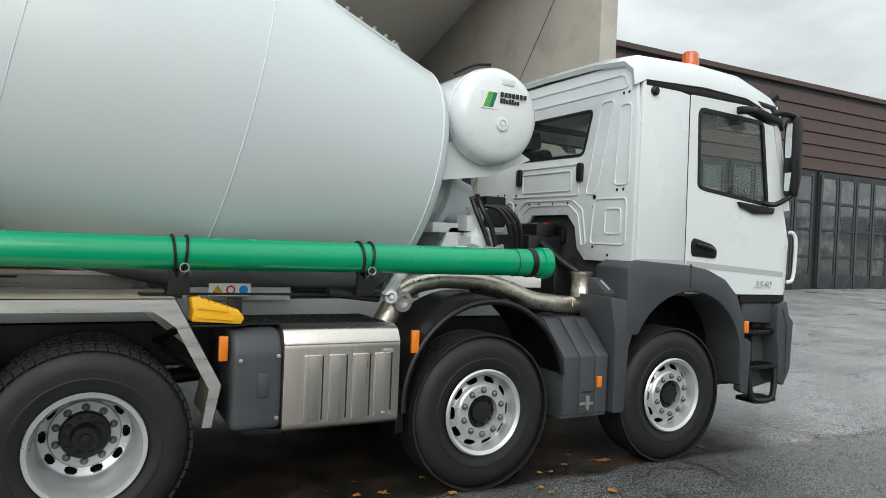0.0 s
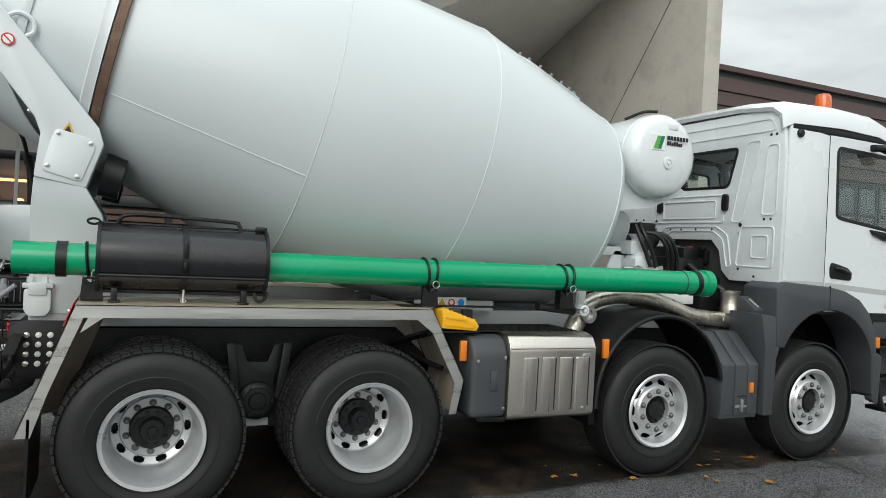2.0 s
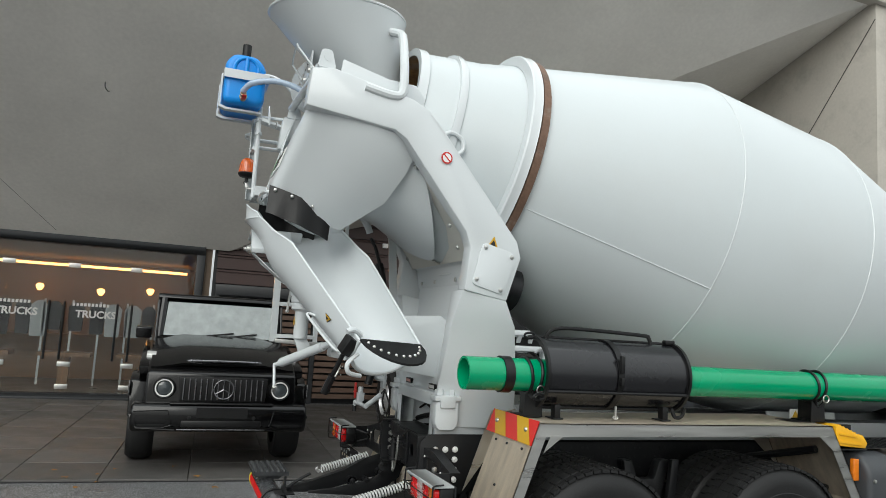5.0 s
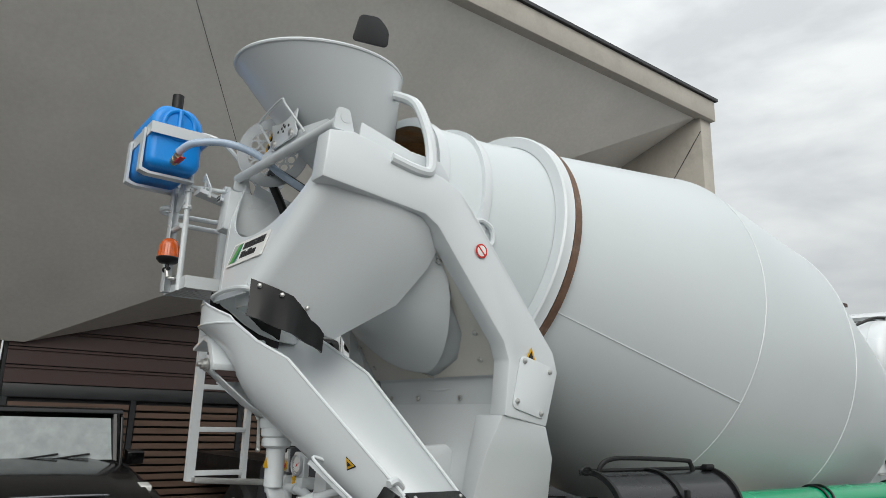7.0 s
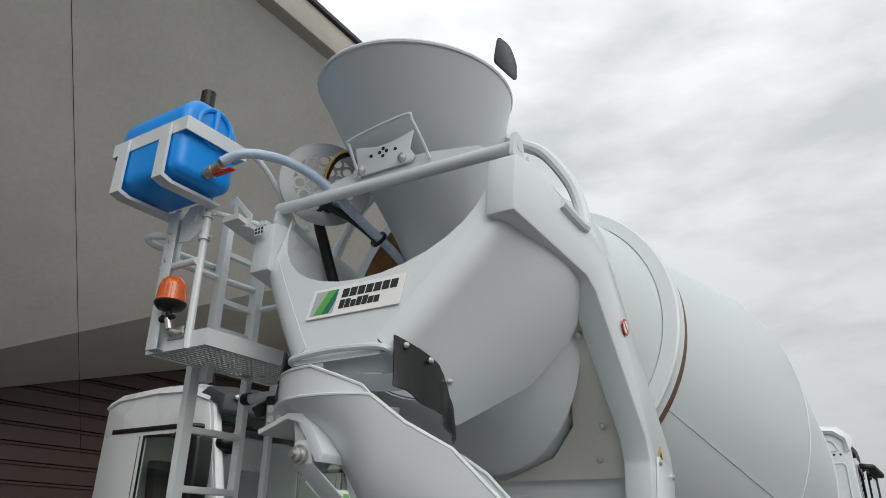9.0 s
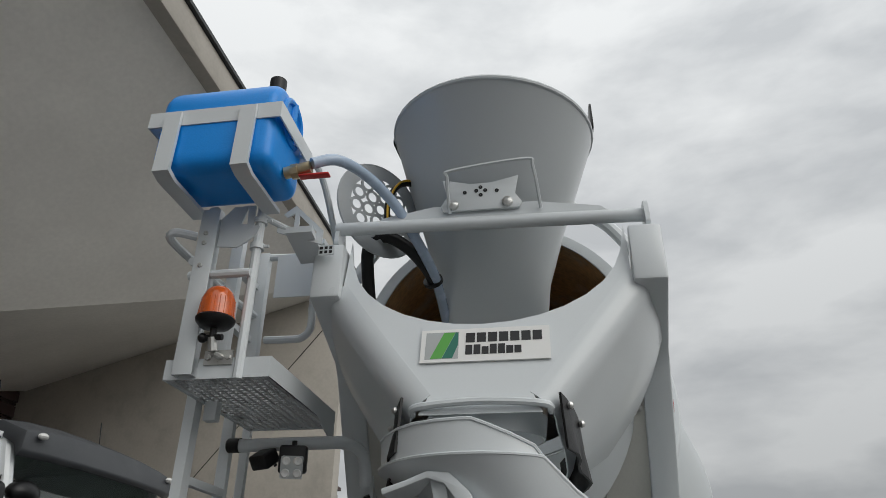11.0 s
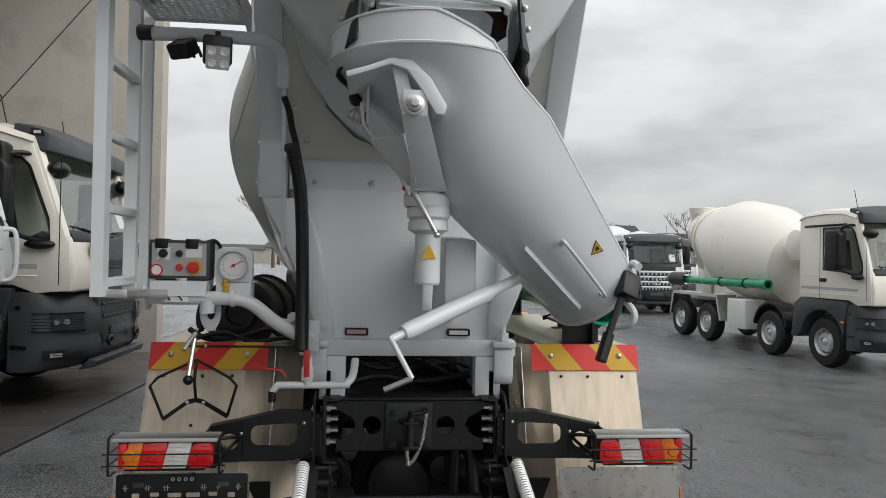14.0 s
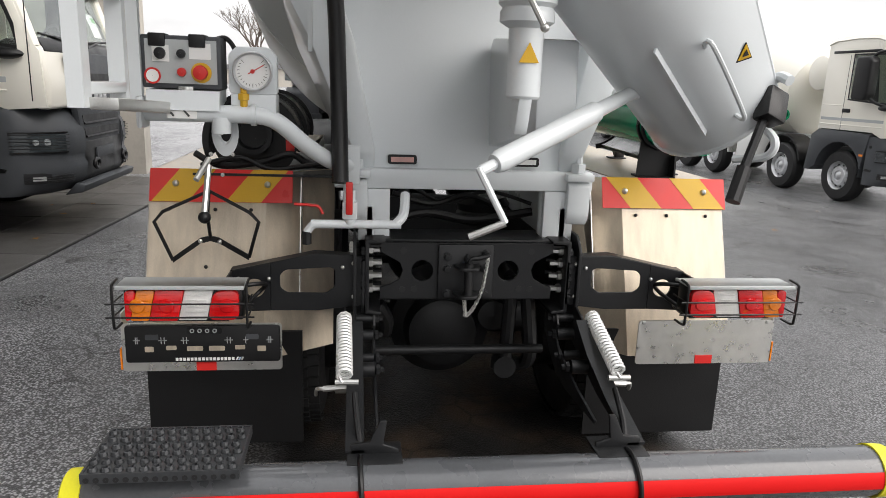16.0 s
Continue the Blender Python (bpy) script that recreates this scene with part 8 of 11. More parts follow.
def build_ladder():
    GP = WHITE
    lad = part("ladder_stringer", Mesh().span((-1.55, 1.068, 1.60), (-1.535, 1.108, 2.70)).span((-1.535, 1.068, 1.60), (-1.50, 1.074, 2.70)).span((-1.535, 1.102, 1.60), (-1.50, 1.108, 2.70)), GP, truck, "grey-white steel ladder")
    part("stringer", Mesh().span((-1.21, 1.075, 1.60), (-1.18, 1.12, 2.70)), GP, lad)
    part("stringer", Mesh().span((-1.01, 1.09, 1.60), (-0.985, 1.125, 2.70)), GP, lad)
    for z in (1.63, 1.88, 2.13, 2.38):
        part("rung", Mesh().span((-1.50, 1.072, z), (-1.21, 1.106, z + 0.03)), GP, lad, bevel=0.004)
    part("foot_link", Mesh().prism([(-1.52, 1.595), (-1.0, 1.565), (-1.0, 1.60), (-1.52, 1.625)], "y", 1.00, 1.07), ZINC, lad, bevel=0.004)
    # platform
    pl = part("platform", frame_tray(-1.80, -1.08, 0.69, 1.065, 2.665, 2.735), GP, truck, "grey steel platform with perforated tread")
    tread = Mesh()
    for i in range(24):
        x = -1.785 + i * 0.0295
        tread.span((x, 0.70, 2.672), (x + 0.013, 1.055, 2.679))
    for j in range(12):
        tread.span((-1.79, 0.708 + j * 0.030, 2.670), (-1.09, 0.720 + j * 0.030, 2.681))
    part("perforated_tread", tread, CHROME, pl)
    part("side_cheek", Mesh().prism([(-1.80, 2.665), (-1.30, 2.665), (-1.08, 2.60), (-1.08, 2.665)], "y", 0.690, 0.696), GP, pl)
    # posts and rails above the platform
    def rail(*pts, r=0.016):
        part("rail", Mesh().tube(smooth(pts, 5), r, 10), GP, pl)
    part("post", Mesh().span((-1.84, 0.945, 2.67), (-1.834, 1.015, 3.30)).span((-1.834, 0.945, 2.67), (-1.80, 0.951, 3.30)).span((-1.834, 1.009, 2.67), (-1.80, 1.015, 3.30)), GP, pl, bevel=0.002)
    for z in (3.16, 3.20, 3.07):
        part("bolt", Mesh().lathe([(0, 0.009), (0.007, 0.008), (0.008, 0.001)], (-1.84, 0.985, z), (-1, 0, 0), 6), ZINC, pl)
    part("post", Mesh().tube([(-1.80, 0.80, 2.66), (-1.80, 0.80, 3.36)], 0.017, 10), GP, pl)
    part("post", Mesh().span((-1.30, 0.98, 2.67), (-1.26, 1.04, 3.40)), GP, pl, bevel=0.004)
    part("post", Mesh().span((-1.52, 1.0, 2.6), (-1.48, 1.05, 3.40)), GP, pl, bevel=0.004)
    rail((-1.82, 1.03, 3.10), (-1.5, 1.03, 3.10), (-1.28, 1.01, 3.10))
    rail((-1.82, 1.03, 3.04), (-1.82, 0.80, 3.04))
    rail((-1.82, 1.03, 3.20), (-1.86, 1.10, 3.20), (-1.80, 1.12, 3.18), (-1.4, 1.10, 3.18))
    rail((-1.28, 1.03, 3.385), (-1.28, 0.90, 3.38), (-1.28, 0.69, 3.375))
    rail((-1.28, 0.745, 3.375), (-1.28, 0.757, 3.28), (-1.28, 0.765, 3.15), (-1.28, 0.764, 3.04), (-1.28, 0.80, 2.997), (-1.28, 0.86, 2.993), (-1.28, 0.96, 2.995))
    rail((-1.80, 0.80, 3.28), (-1.60, 0.62, 3.24), r=0.012)
    rail((-1.86, 0.72, 3.58), (-1.70, 0.64, 3.54), (-1.52, 0.62, 3.38), (-1.36, 0.62, 3.20), r=0.013)
    for z in (2.84, 2.98, 3.22):
        part("rung", Mesh().span((-1.48, 1.01, z), (-1.30, 1.04, z + 0.025)), GP, pl)
    part("sign_plate", Mesh().span((-1.34, 0.70, 3.16), (-1.335, 0.92, 3.36)), GP, pl)
    part("side_step", Mesh().box((-1.60, 0.64, 3.245), (0.09, 0.07, 0.02)), GP, pl)
    # blue canister in its cradle
    tank = part("blue_canister", Mesh().prism(rounded([(-2.085, 3.32), (-1.82, 3.32), (-1.79, 3.36), (-1.79, 3.62), (-1.86, 3.70), (-2.03, 3.70), (-2.085, 3.63)], 0.06), "y", 0.67, 1.11), BLUE, truck, "bright blue plastic water canister", bevel=0.045, segs=4)
    part("canister_cap", Mesh().tube([(-1.94, 0.745, 3.69), (-1.94, 0.745, 3.795)], 0.032, 16), BLACK, tank)
    part("moulded_grip", Mesh().tube([(-1.935 + 0.085 * math.cos(q), 0.671, 3.585 + 0.085 * math.sin(q)) for q in (2 * math.pi * k / 28 for k in range(29))], 0.014, 8), BLUE, tank)
    part("grip_bar", Mesh().tube([(-1.935, 0.668, 3.50), (-1.935, 0.668, 3.67)], 0.016, 8), BLUE, tank)
    cr = part("canister_cradle", frame_tray(-2.09, -1.765, 0.645, 1.14, 3.50, 3.565), GP, truck, "grey steel canister cradle")
    for y in (0.72, 1.00):
        part("cradle_strap", Mesh().prism([(-2.104, 3.55), (-2.108, 3.30), (-2.06, 3.285), (-1.80, 3.285), (-1.80, 3.30), (-2.05, 3.30), (-2.094, 3.315), (-2.092, 3.55)], "y", y + 0.012, y + 0.072), GP, cr)
    web = Mesh().prism(smooth2([(1.00, 3.32), (0.96, 3.32), (0.95, 3.245), (0.985, 3.22), (1.01, 3.26)]), "x", -1.823, -1.815)
    web.prism([(0.985, 3.22), (0.90, 3.315), (0.845, 3.315), (0.865, 3.24), (0.83, 3.235), (0.79, 3.225), (0.80, 3.195), (0.835, 3.165), (0.87, 3.145), (0.965, 3.155)], "x", -1.821, -1.813)
    web.prism([(0.845, 3.315), (0.818, 3.315), (0.815, 3.22), (0.84, 3.22)], "x", -1.8215, -1.8135)
    part("cradle_gusset", web, GP, cr, "grey steel plate with cut-outs")
    tri = Mesh().prism([(0.735, 3.31), (0.69, 3.345), (0.575, 3.23), (0.575, 3.185), (0.60, 3.19), (0.60, 3.225), (0.685, 3.315), (0.72, 3.295)], "x", -1.752, -1.745)
    tri.prism([(0.755, 3.255), (0.575, 3.185), (0.575, 3.17), (0.755, 3.235)], "x", -1.753, -1.746)
    tri.prism([(0.690, 3.325), (0.672, 3.31), (0.672, 3.22), (0.690, 3.225)], "x", -1.7525, -1.7455)
    part("cradle_gusset", tri, GP, cr)
    part("holder_arm", Mesh().prism([(-1.80, 3.225), (-1.80, 3.20), (-1.62, 3.165), (-1.62, 3.18)], "y", 0.60, 0.70), GP, cr)
    hp = part("hole_plate", Mesh().prism(rounded([(0.545, 3.155), (0.605, 3.155), (0.605, 3.195), (0.545, 3.195)], 0.006), "x", -1.70, -1.694), GP, cr)
    for k in range(6):
        part("hole", Mesh().span((-1.7015, 0.552 + 0.018 * (k % 3), 3.161 + 0.017 * (k // 3)), (-1.6995, 0.563 + 0.018 * (k % 3), 3.172 + 0.017 * (k // 3))), INK, hp)
    for z in (3.14, 3.245):
        part("post_clamp", Mesh().tube([(-1.80, 0.80, z), (-1.80, 0.80, z + 0.022)], 0.026, 12).tube([(-1.80, 0.80, z + 0.011), (-1.80, 0.755, z + 0.011)], 0.006, 6), GP, cr)
    part("valve", Mesh().tube([(-1.945, 0.665, 3.36), (-1.95, 0.57, 3.375)], 0.022, 12).tube([(-1.945, 0.64, 3.362), (-1.945, 0.615, 3.365)], 0.028, 8), mat("brass", (0.62, 0.50, 0.32), 0.35, 0.9), tank)
    part("valve_lever", Mesh().span((-1.96, 0.50, 3.335), (-1.93, 0.61, 3.343)), RED, tank, bevel=0.003)
    # amber beacon on a hinged foot
    bx_, by_, bz_ = -1.85, 0.885, 2.865
    b = part("warning_beacon", Mesh().lathe([(-0.045, 0.001), (-0.043, 0.030), (-0.038, 0.050), (-0.022, 0.064), (-0.012, 0.067), (-0.006, 0.062), (-0.005, 0.001)], (bx_, by_, bz_), (0, 0, 1), 24), BLACK, truck, "amber warning beacon on a hinged foot")
    dome = part("beacon_dome", Mesh().lathe([(-0.008, 0.061), (0.04, 0.058), (0.062, 0.055), (0.084, 0.048), (0.10, 0.034), (0.107, 0.018), (0.109, 0.001)], (bx_, by_, bz_), (0, 0, 1), 28), BEACON_LENS, b)
    for k in range(22):
        q = 2 * math.pi * k / 22
        part("dome_rib", Mesh().tube([(bx_ + 0.0605 * math.cos(q), by_ + 0.0605 * math.sin(q), bz_ - 0.004), (bx_ + 0.0552 * math.cos(q), by_ + 0.0552 * math.sin(q), bz_ + 0.060)], 0.0016, 4), BEACON_LENS, dome)
    part("beacon_stem", Mesh().tube([(bx_, by_, bz_ - 0.04), (bx_, by_, bz_ - 0.075)], 0.012, 8).tube([(bx_, by_ - 0.035, bz_ - 0.075), (bx_, by_ + 0.035, bz_ - 0.075)], 0.011, 8).ball((bx_, by_ + 0.035, bz_ - 0.075), 0.017, 8, 6), BLACK, b)
    part("beacon_foot", Mesh().tube([(bx_, by_, bz_ - 0.075), (bx_ + 0.01, by_ - 0.005, bz_ - 0.12)], 0.016, 10).tube([(bx_ + 0.01, by_ - 0.005, bz_ - 0.125), (bx_ + 0.045, by_ - 0.02, bz_ - 0.13)], 0.011, 8).span((bx_ + 0.042, by_ - 0.06, bz_ - 0.155), (bx_ + 0.05, by_ + 0.04, bz_ - 0.105)), ZINC, b)
    for dy in (-0.045, 0.025):
        part("bolt", Mesh().lathe([(0, 0.011), (0.008, 0.010), (0.009, 0.001)], (bx_ + 0.042, by_ + dy, bz_ - 0.13), (-1, 0, 0), 6), ZINC, b)
    # work lamps below
    part("lamp_tube", Mesh().tube(smooth([(-1.21, 1.05, 2.575), (-1.20, 0.90, 2.58), (-1.16, 0.72, 2.59), (-1.10, 0.63, 2.60), (-1.02, 0.585, 2.58), (-0.97, 0.575, 2.52), (-0.94, 0.58, 2.46)]), 0.026, 12), GP, truck, "grey-white bent lamp tube")
    part("tube_end", Mesh().lathe([(0, 0.029), (0.05, 0.029), (0.055, 0.024), (0.055, 0.001)], (-1.21, 1.03, 2.577), (0, 1, 0), 16), BLACK, truck)
    w = part("work_lamp", Mesh().prism(rounded([(-0.052, -0.052), (0.052, -0.052), (0.052, 0.052), (-0.052, 0.052)], 0.014), "x", -0.03, 0.03), BLACK, truck, "black square LED work lamp", bevel=0.006, m=pose(-1.27, 0.78, 2.475, 0, -8, 14))
    part("lamp_glass", Mesh().prism(rounded([(-0.042, -0.042), (0.042, -0.042), (0.042, 0.042), (-0.042, 0.042)], 0.008), "x", -0.034, -0.028), LOGO_GREY, w)
    for ly in (-0.022, 0.022):
        for lz in (-0.022, 0.022):
            part("led_cup", Mesh().lathe([(0, 0.017), (0.003, 0.013), (0.0005, 0.004), (0.0005, 0.001)], (-0.035, ly, lz), (-1, 0, 0), 14), CLEAR_LENS, w)
    part("lamp_yoke", Mesh().span((-0.012, -0.03, 0.05), (0.012, 0.03, 0.075)).tube([(0, 0, 0.07), (0, 0, 0.10)], 0.010, 8), BLACK, w)
    w2 = part("work_lamp", Mesh().prism(rounded([(-0.045, -0.03), (0.045, -0.03), (0.045, 0.03), (-0.045, 0.03)], 0.012), "x", -0.045, 0.03), BLACK, truck, "black work lamp turned downwards", bevel=0.008, m=pose(-1.23, 0.91, 2.49, 0, -35, -25))
    part("lamp_fin", Mesh().span((0.03, -0.035, -0.02), (0.042, -0.03, 0.02)).span((0.03, -0.003, -0.02), (0.042, 0.003, 0.02)).span((0.03, 0.03, -0.02), (0.042, 0.035, 0.02)), BLACK, w2)
    part("lamp_cable", Mesh().tube(smooth([(-1.22, 0.90, 2.51), (-1.22, 0.86, 2.50), (-1.21, 0.83, 2.53), (-1.19, 0.84, 2.575)]), 0.005, 6), BLACK, w2)
    # big black hose down the left of the panel
    part("thin_hose", Mesh().tube(smooth([(-0.93, 0.575, 2.42), (-0.90, 0.555, 2.36), (-0.88, 0.545, 2.30), (-0.86, 0.525, 2.22), (-0.84, 0.51, 2.12)], 8), 0.014, 10), BLACK, truck)
    part("hose_coupling", Mesh().tube([(-0.86, 0.545, 2.235), (-0.85, 0.535, 2.165)], 0.030, 12).box((-0.865, 0.56, 2.21), (0.05, 0.03, 0.03)), BLACK, truck, bevel=0.004)
    part("drain_hose", Mesh().tube(smooth([(-0.85, 0.54, 2.20), (-0.83, 0.515, 2.08), (-0.82, 0.50, 1.92), (-0.83, 0.492, 1.70), (-0.86, 0.486, 1.50), (-0.90, 0.482, 1.34)], 8), 0.029, 14), BLACK, truck, "black rubber water hose")
    part("drum_guard_strip", Mesh().prism([(-0.80, 2.62), (-0.74, 2.60), (-0.70, 2.10), (-0.66, 1.80), (-0.72, 1.78), (-0.76, 2.10)], "y", 0.585, 0.60), WHITE, truck)


def frame_tray(x0, x1, y0, y1, z0, z1, t=0.006):
    """An open tray: four upright sides."""
    return Mesh().span((x0, y0, z0), (x1, y0 + t, z1)).span((x0, y1 - t, z0), (x1, y1, z1)).span((x0, y0 + t, z0), (x0 + t, y1 - t, z1)).span((x1 - t, y0 + t, z0), (x1, y1 - t, z1))


OFFSET.z = -0.03
build_ladder()
OFFSET.z = 0.0


# ---- control stand at the left rear ----
def build_controls():
    t = part("control_tube", Mesh().tube(smooth([(-0.9, 1.10, 1.60), (-0.9, 0.98, 1.60), (-0.9, 0.80, 1.60), (-0.88, 0.70, 1.585), (-0.82, 0.60, 1.50), (-0.74, 0.52, 1.44), (-0.68, 0.46, 1.42)], 8), 0.028, 14), WHITE, truck, "white bent control stand tube")
    part("tube_plate", Mesh().box((-0.9, 1.10, 1.60), (0.09, 0.02, 0.10)), WHITE, t, bevel=0.01)
    part("tube_flange", Mesh().box((-0.69, 0.47, 1.425), (0.02, 0.10, 0.14)), WHITE, t, bevel=0.006)
    bx = part("control_box", Mesh().span((-0.90, 0.855, 1.675), (-0.80, 1.095, 1.835)), DARKGREY, truck, "grey control box with red stop button", bevel=0.006)
    f = part("control_face", Mesh().span((-0.905, 0.868, 1.690), (-0.899, 1.082, 1.822)), LOGO_GREY, bx)
    part("control_cowl", Mesh().prism([(-0.92, 1.67), (-0.80, 1.675), (-0.80, 1.64), (-0.94, 1.61)], "y", 0.86, 1.08), WHITE, bx)

    def knob(y, z, r, m, h=0.018, base=None):
        if base:
            part("button_ring", Mesh().lathe([(0, r * 1.35), (0.004, r * 1.35), (0.004, 0.001)], (-0.905, y, z), (-1, 0, 0), 20), base, f)
        part("button", Mesh().lathe([(0, r * 0.7), (h * 0.5, r * 0.7), (h * 0.6, r), (h, r * 0.9), (h * 1.1, 0.001)], (-0.905, y, z), (-1, 0, 0), 20), m, f)
    knob(0.915, 1.725, 0.023, RED, 0.03, YREFL)
    knob(0.972, 1.725, 0.014, RED)
    knob(1.035, 1.78, 0.018, CHASSIS)
    knob(0.972, 1.78, 0.014, CHASSIS)
    part("rotary_plate", Mesh().span((-0.908, 1.01, 1.755), (-0.904, 1.06, 1.805)), SIGNWHITE, f)
    ns = part("ban_sticker", Mesh().lathe([(0, 0.025), (0.002, 0.025), (0.002, 0.001)], (-0.905, 1.062, 1.712), (-1, 0, 0), 20), RED, f)
    part("sticker_face", Mesh().lathe([(0, 0.019), (0.0028, 0.019), (0.0028, 0.001)], (-0.905, 1.062, 1.712), (-1, 0, 0), 20), SIGNWHITE, ns)
    for y in (1.045, 0.925):
        part("hinge", Mesh().span((-0.912, y - 0.025, 1.80), (-0.85, y + 0.025, 1.84)), BLACK, bx, bevel=0.004)
    part("diagram", Mesh().span((-0.907, 0.885, 1.765), (-0.9045, 0.95, 1.812)), SIGNWHITE, f)
    # gauge
    g = part("gauge_plate", Mesh().prism(rounded([(0.685, 1.665), (0.835, 1.665), (0.835, 1.785), (0.81, 1.81), (0.71, 1.81), (0.685, 1.785)], 0.012), "x", -0.895, -0.86), WHITE, truck, "white gauge holder with round dial", bevel=0.004)
    part("gauge_holder", Mesh().span((-0.90, 0.69, 1.60), (-0.80, 0.83, 1.665)), WHITE, g, bevel=0.004)
    part("gauge_ring", Mesh().lathe([(0, 0.062), (0.018, 0.062), (0.022, 0.058), (0.018, 0.054), (0.01, 0.053)], (-0.895, 0.76, 1.735), (-1, 0, 0), 32), CHROME, g)
    dl = part("dial", Mesh().lathe([(0.009, 0.053), (0.0095, 0.001)], (-0.895, 0.76, 1.735), (-1, 0, 0), 32), SIGNWHITE, g)
    marks = Mesh()
    for k in range(21):
        a = radians(-45 + 270 * k / 20)
        marks.box((0, 0, 0.043), (0.001, 0.0016, 0.012 if k % 5 == 0 else 0.007), Matrix.Translation((-0.9055, 0.76, 1.735)) @ Matrix.Rotation(a + math.pi / 2, 4, "X"))
    part("dial_marks", marks, INK, dl)
    part("needle", Mesh().box((0, 0, 0.012), (0.001, 0.003, 0.055), Matrix.Translation((-0.9065, 0.76, 1.735)) @ Matrix.Rotation(radians(60), 4, "X")).lathe([(0, 0.007), (0.002, 0.007), (0.002, 0.001)], (-0.906, 0.76, 1.735), (-1, 0, 0), 12), RED, dl)
    # lever plate, lever and hanging parts
    part("pipe_clip", Mesh().tube([(-0.9, 0.752, 1.60), (-0.9, 0.768, 1.60)], 0.034, 16), WHITE, t)
    nt = part("valve_sticker", Mesh().span((-0.932, 0.93, 1.585), (-0.9285, 1.02, 1.618)), SIGNWHITE, t)
    for k in (0, 1):
        part("sticker_mark", Mesh().tube([(-0.9335, 0.952 + 0.046 * k, 1.592), (-0.9335, 0.968 + 0.046 * k, 1.611)], 0.003, 6), INK, nt)
    part("box_latch", Mesh().span((-0.915, 0.94, 1.664), (-0.90, 0.985, 1.682)).span((-0.918, 0.955, 1.655), (-0.91, 0.97, 1.68)), ZINC, bx, bevel=0.002)
    part("control_cable", Mesh().tube(smooth([(-0.84, 0.88, 1.83), (-0.83, 0.85, 1.835), (-0.82, 0.825, 1.80), (-0.82, 0.815, 1.74)]), 0.008, 8), BLACK, bx)
    part("brass_fitting", Mesh().lathe([(0, 0.012), (0.02, 0.012), (0.022, 0.017), (0.04, 0.017), (0.042, 0.010), (0.06, 0.010)], (-0.90, 0.79, 1.625), (0, 0, 1), 8), YREFL, g)
    lp = part("lever_plate", Mesh().lathe([(0, 0.019), (-0.006, 0.019), (-0.006, 0.044), (0.010, 0.046), (0.012, 0.040), (0.010, 0.024), (0, 0.019)], (0, 0, 0), (-1, 0, 0), 28), WHITE, truck, "white butterfly valve with a hand lever", m=Matrix.Translation((-0.905, 0.86, 1.475)) @ Matrix.Diagonal((1, 0.95, 1.75, 1)))
    part("valve_neck", Mesh().tube([(-0.905, 0.86, 1.59), (-0.905, 0.86, 1.54)], 0.03, 12), WHITE, t)
    for dy, dz in ((0, 0.066), (0.034, 0.0), (-0.034, 0.0), (0, -0.066)):
        part("bolt", Mesh().lathe([(0, 0.007), (0.008, 0.006), (0.009, 0.001)], (-0.916, 0.86 + dy, 1.475 + dz), (-1, 0, 0), 6), ZINC, t)
    part("lever", Mesh().tube([(-0.92, 0.90, 1.46), (-0.98, 0.93, 1.40)], 0.010, 8).tube([(-0.93, 0.90, 1.44), (-1.0, 0.905, 1.295)], 0.010, 8), ZINC, t)
    part("lever_ball", Mesh().ball((-1.0, 0.905, 1.285), 0.020, 10, 8), BLACK, t)
    # pipework below: ball valve and white manifold
    mf = part("water_manifold", Mesh().tube(smooth([(-0.86, 0.60, 1.21), (-0.86, 0.58, 1.235), (-0.86, 0.55, 1.24)]), 0.014, 10).tube([(-0.86, 0.585, 1.24), (-0.86, 0.28, 1.24)], 0.015, 12).tube(smooth([(-0.86, 0.30, 1.24), (-0.83, 0.27, 1.27), (-0.76, 0.26, 1.33)]), 0.017, 10), WHITE, truck, "white water pipe with ball valves")
    part("valve_body", Mesh().box((-0.86, 0.455, 1.29), (0.05, 0.05, 0.06)).tube([(-0.86, 0.455, 1.24), (-0.86, 0.455, 1.36)], 0.02, 10), WHITE, mf, bevel=0.006)
    part("valve_lever", Mesh().span((-0.905, 0.445, 1.28), (-0.89, 0.468, 1.39)), RED, mf, bevel=0.004)
    part("valve_lever", Mesh().tube(smooth([(-0.862, 0.545, 1.275), (-0.862, 0.56, 1.30), (-0.862, 0.59, 1.305), (-0.862, 0.64, 1.308)]), 0.005, 6), RED, mf)
    part("drain_cock", Mesh().tube([(-0.86, 0.60, 1.215), (-0.86, 0.60, 1.17)], 0.016, 8), BLACK, mf)


OFFSET.xyz = (-0.10, -0.006, -0.063)
build_controls()
OFFSET.xyz = (0, 0, 0)


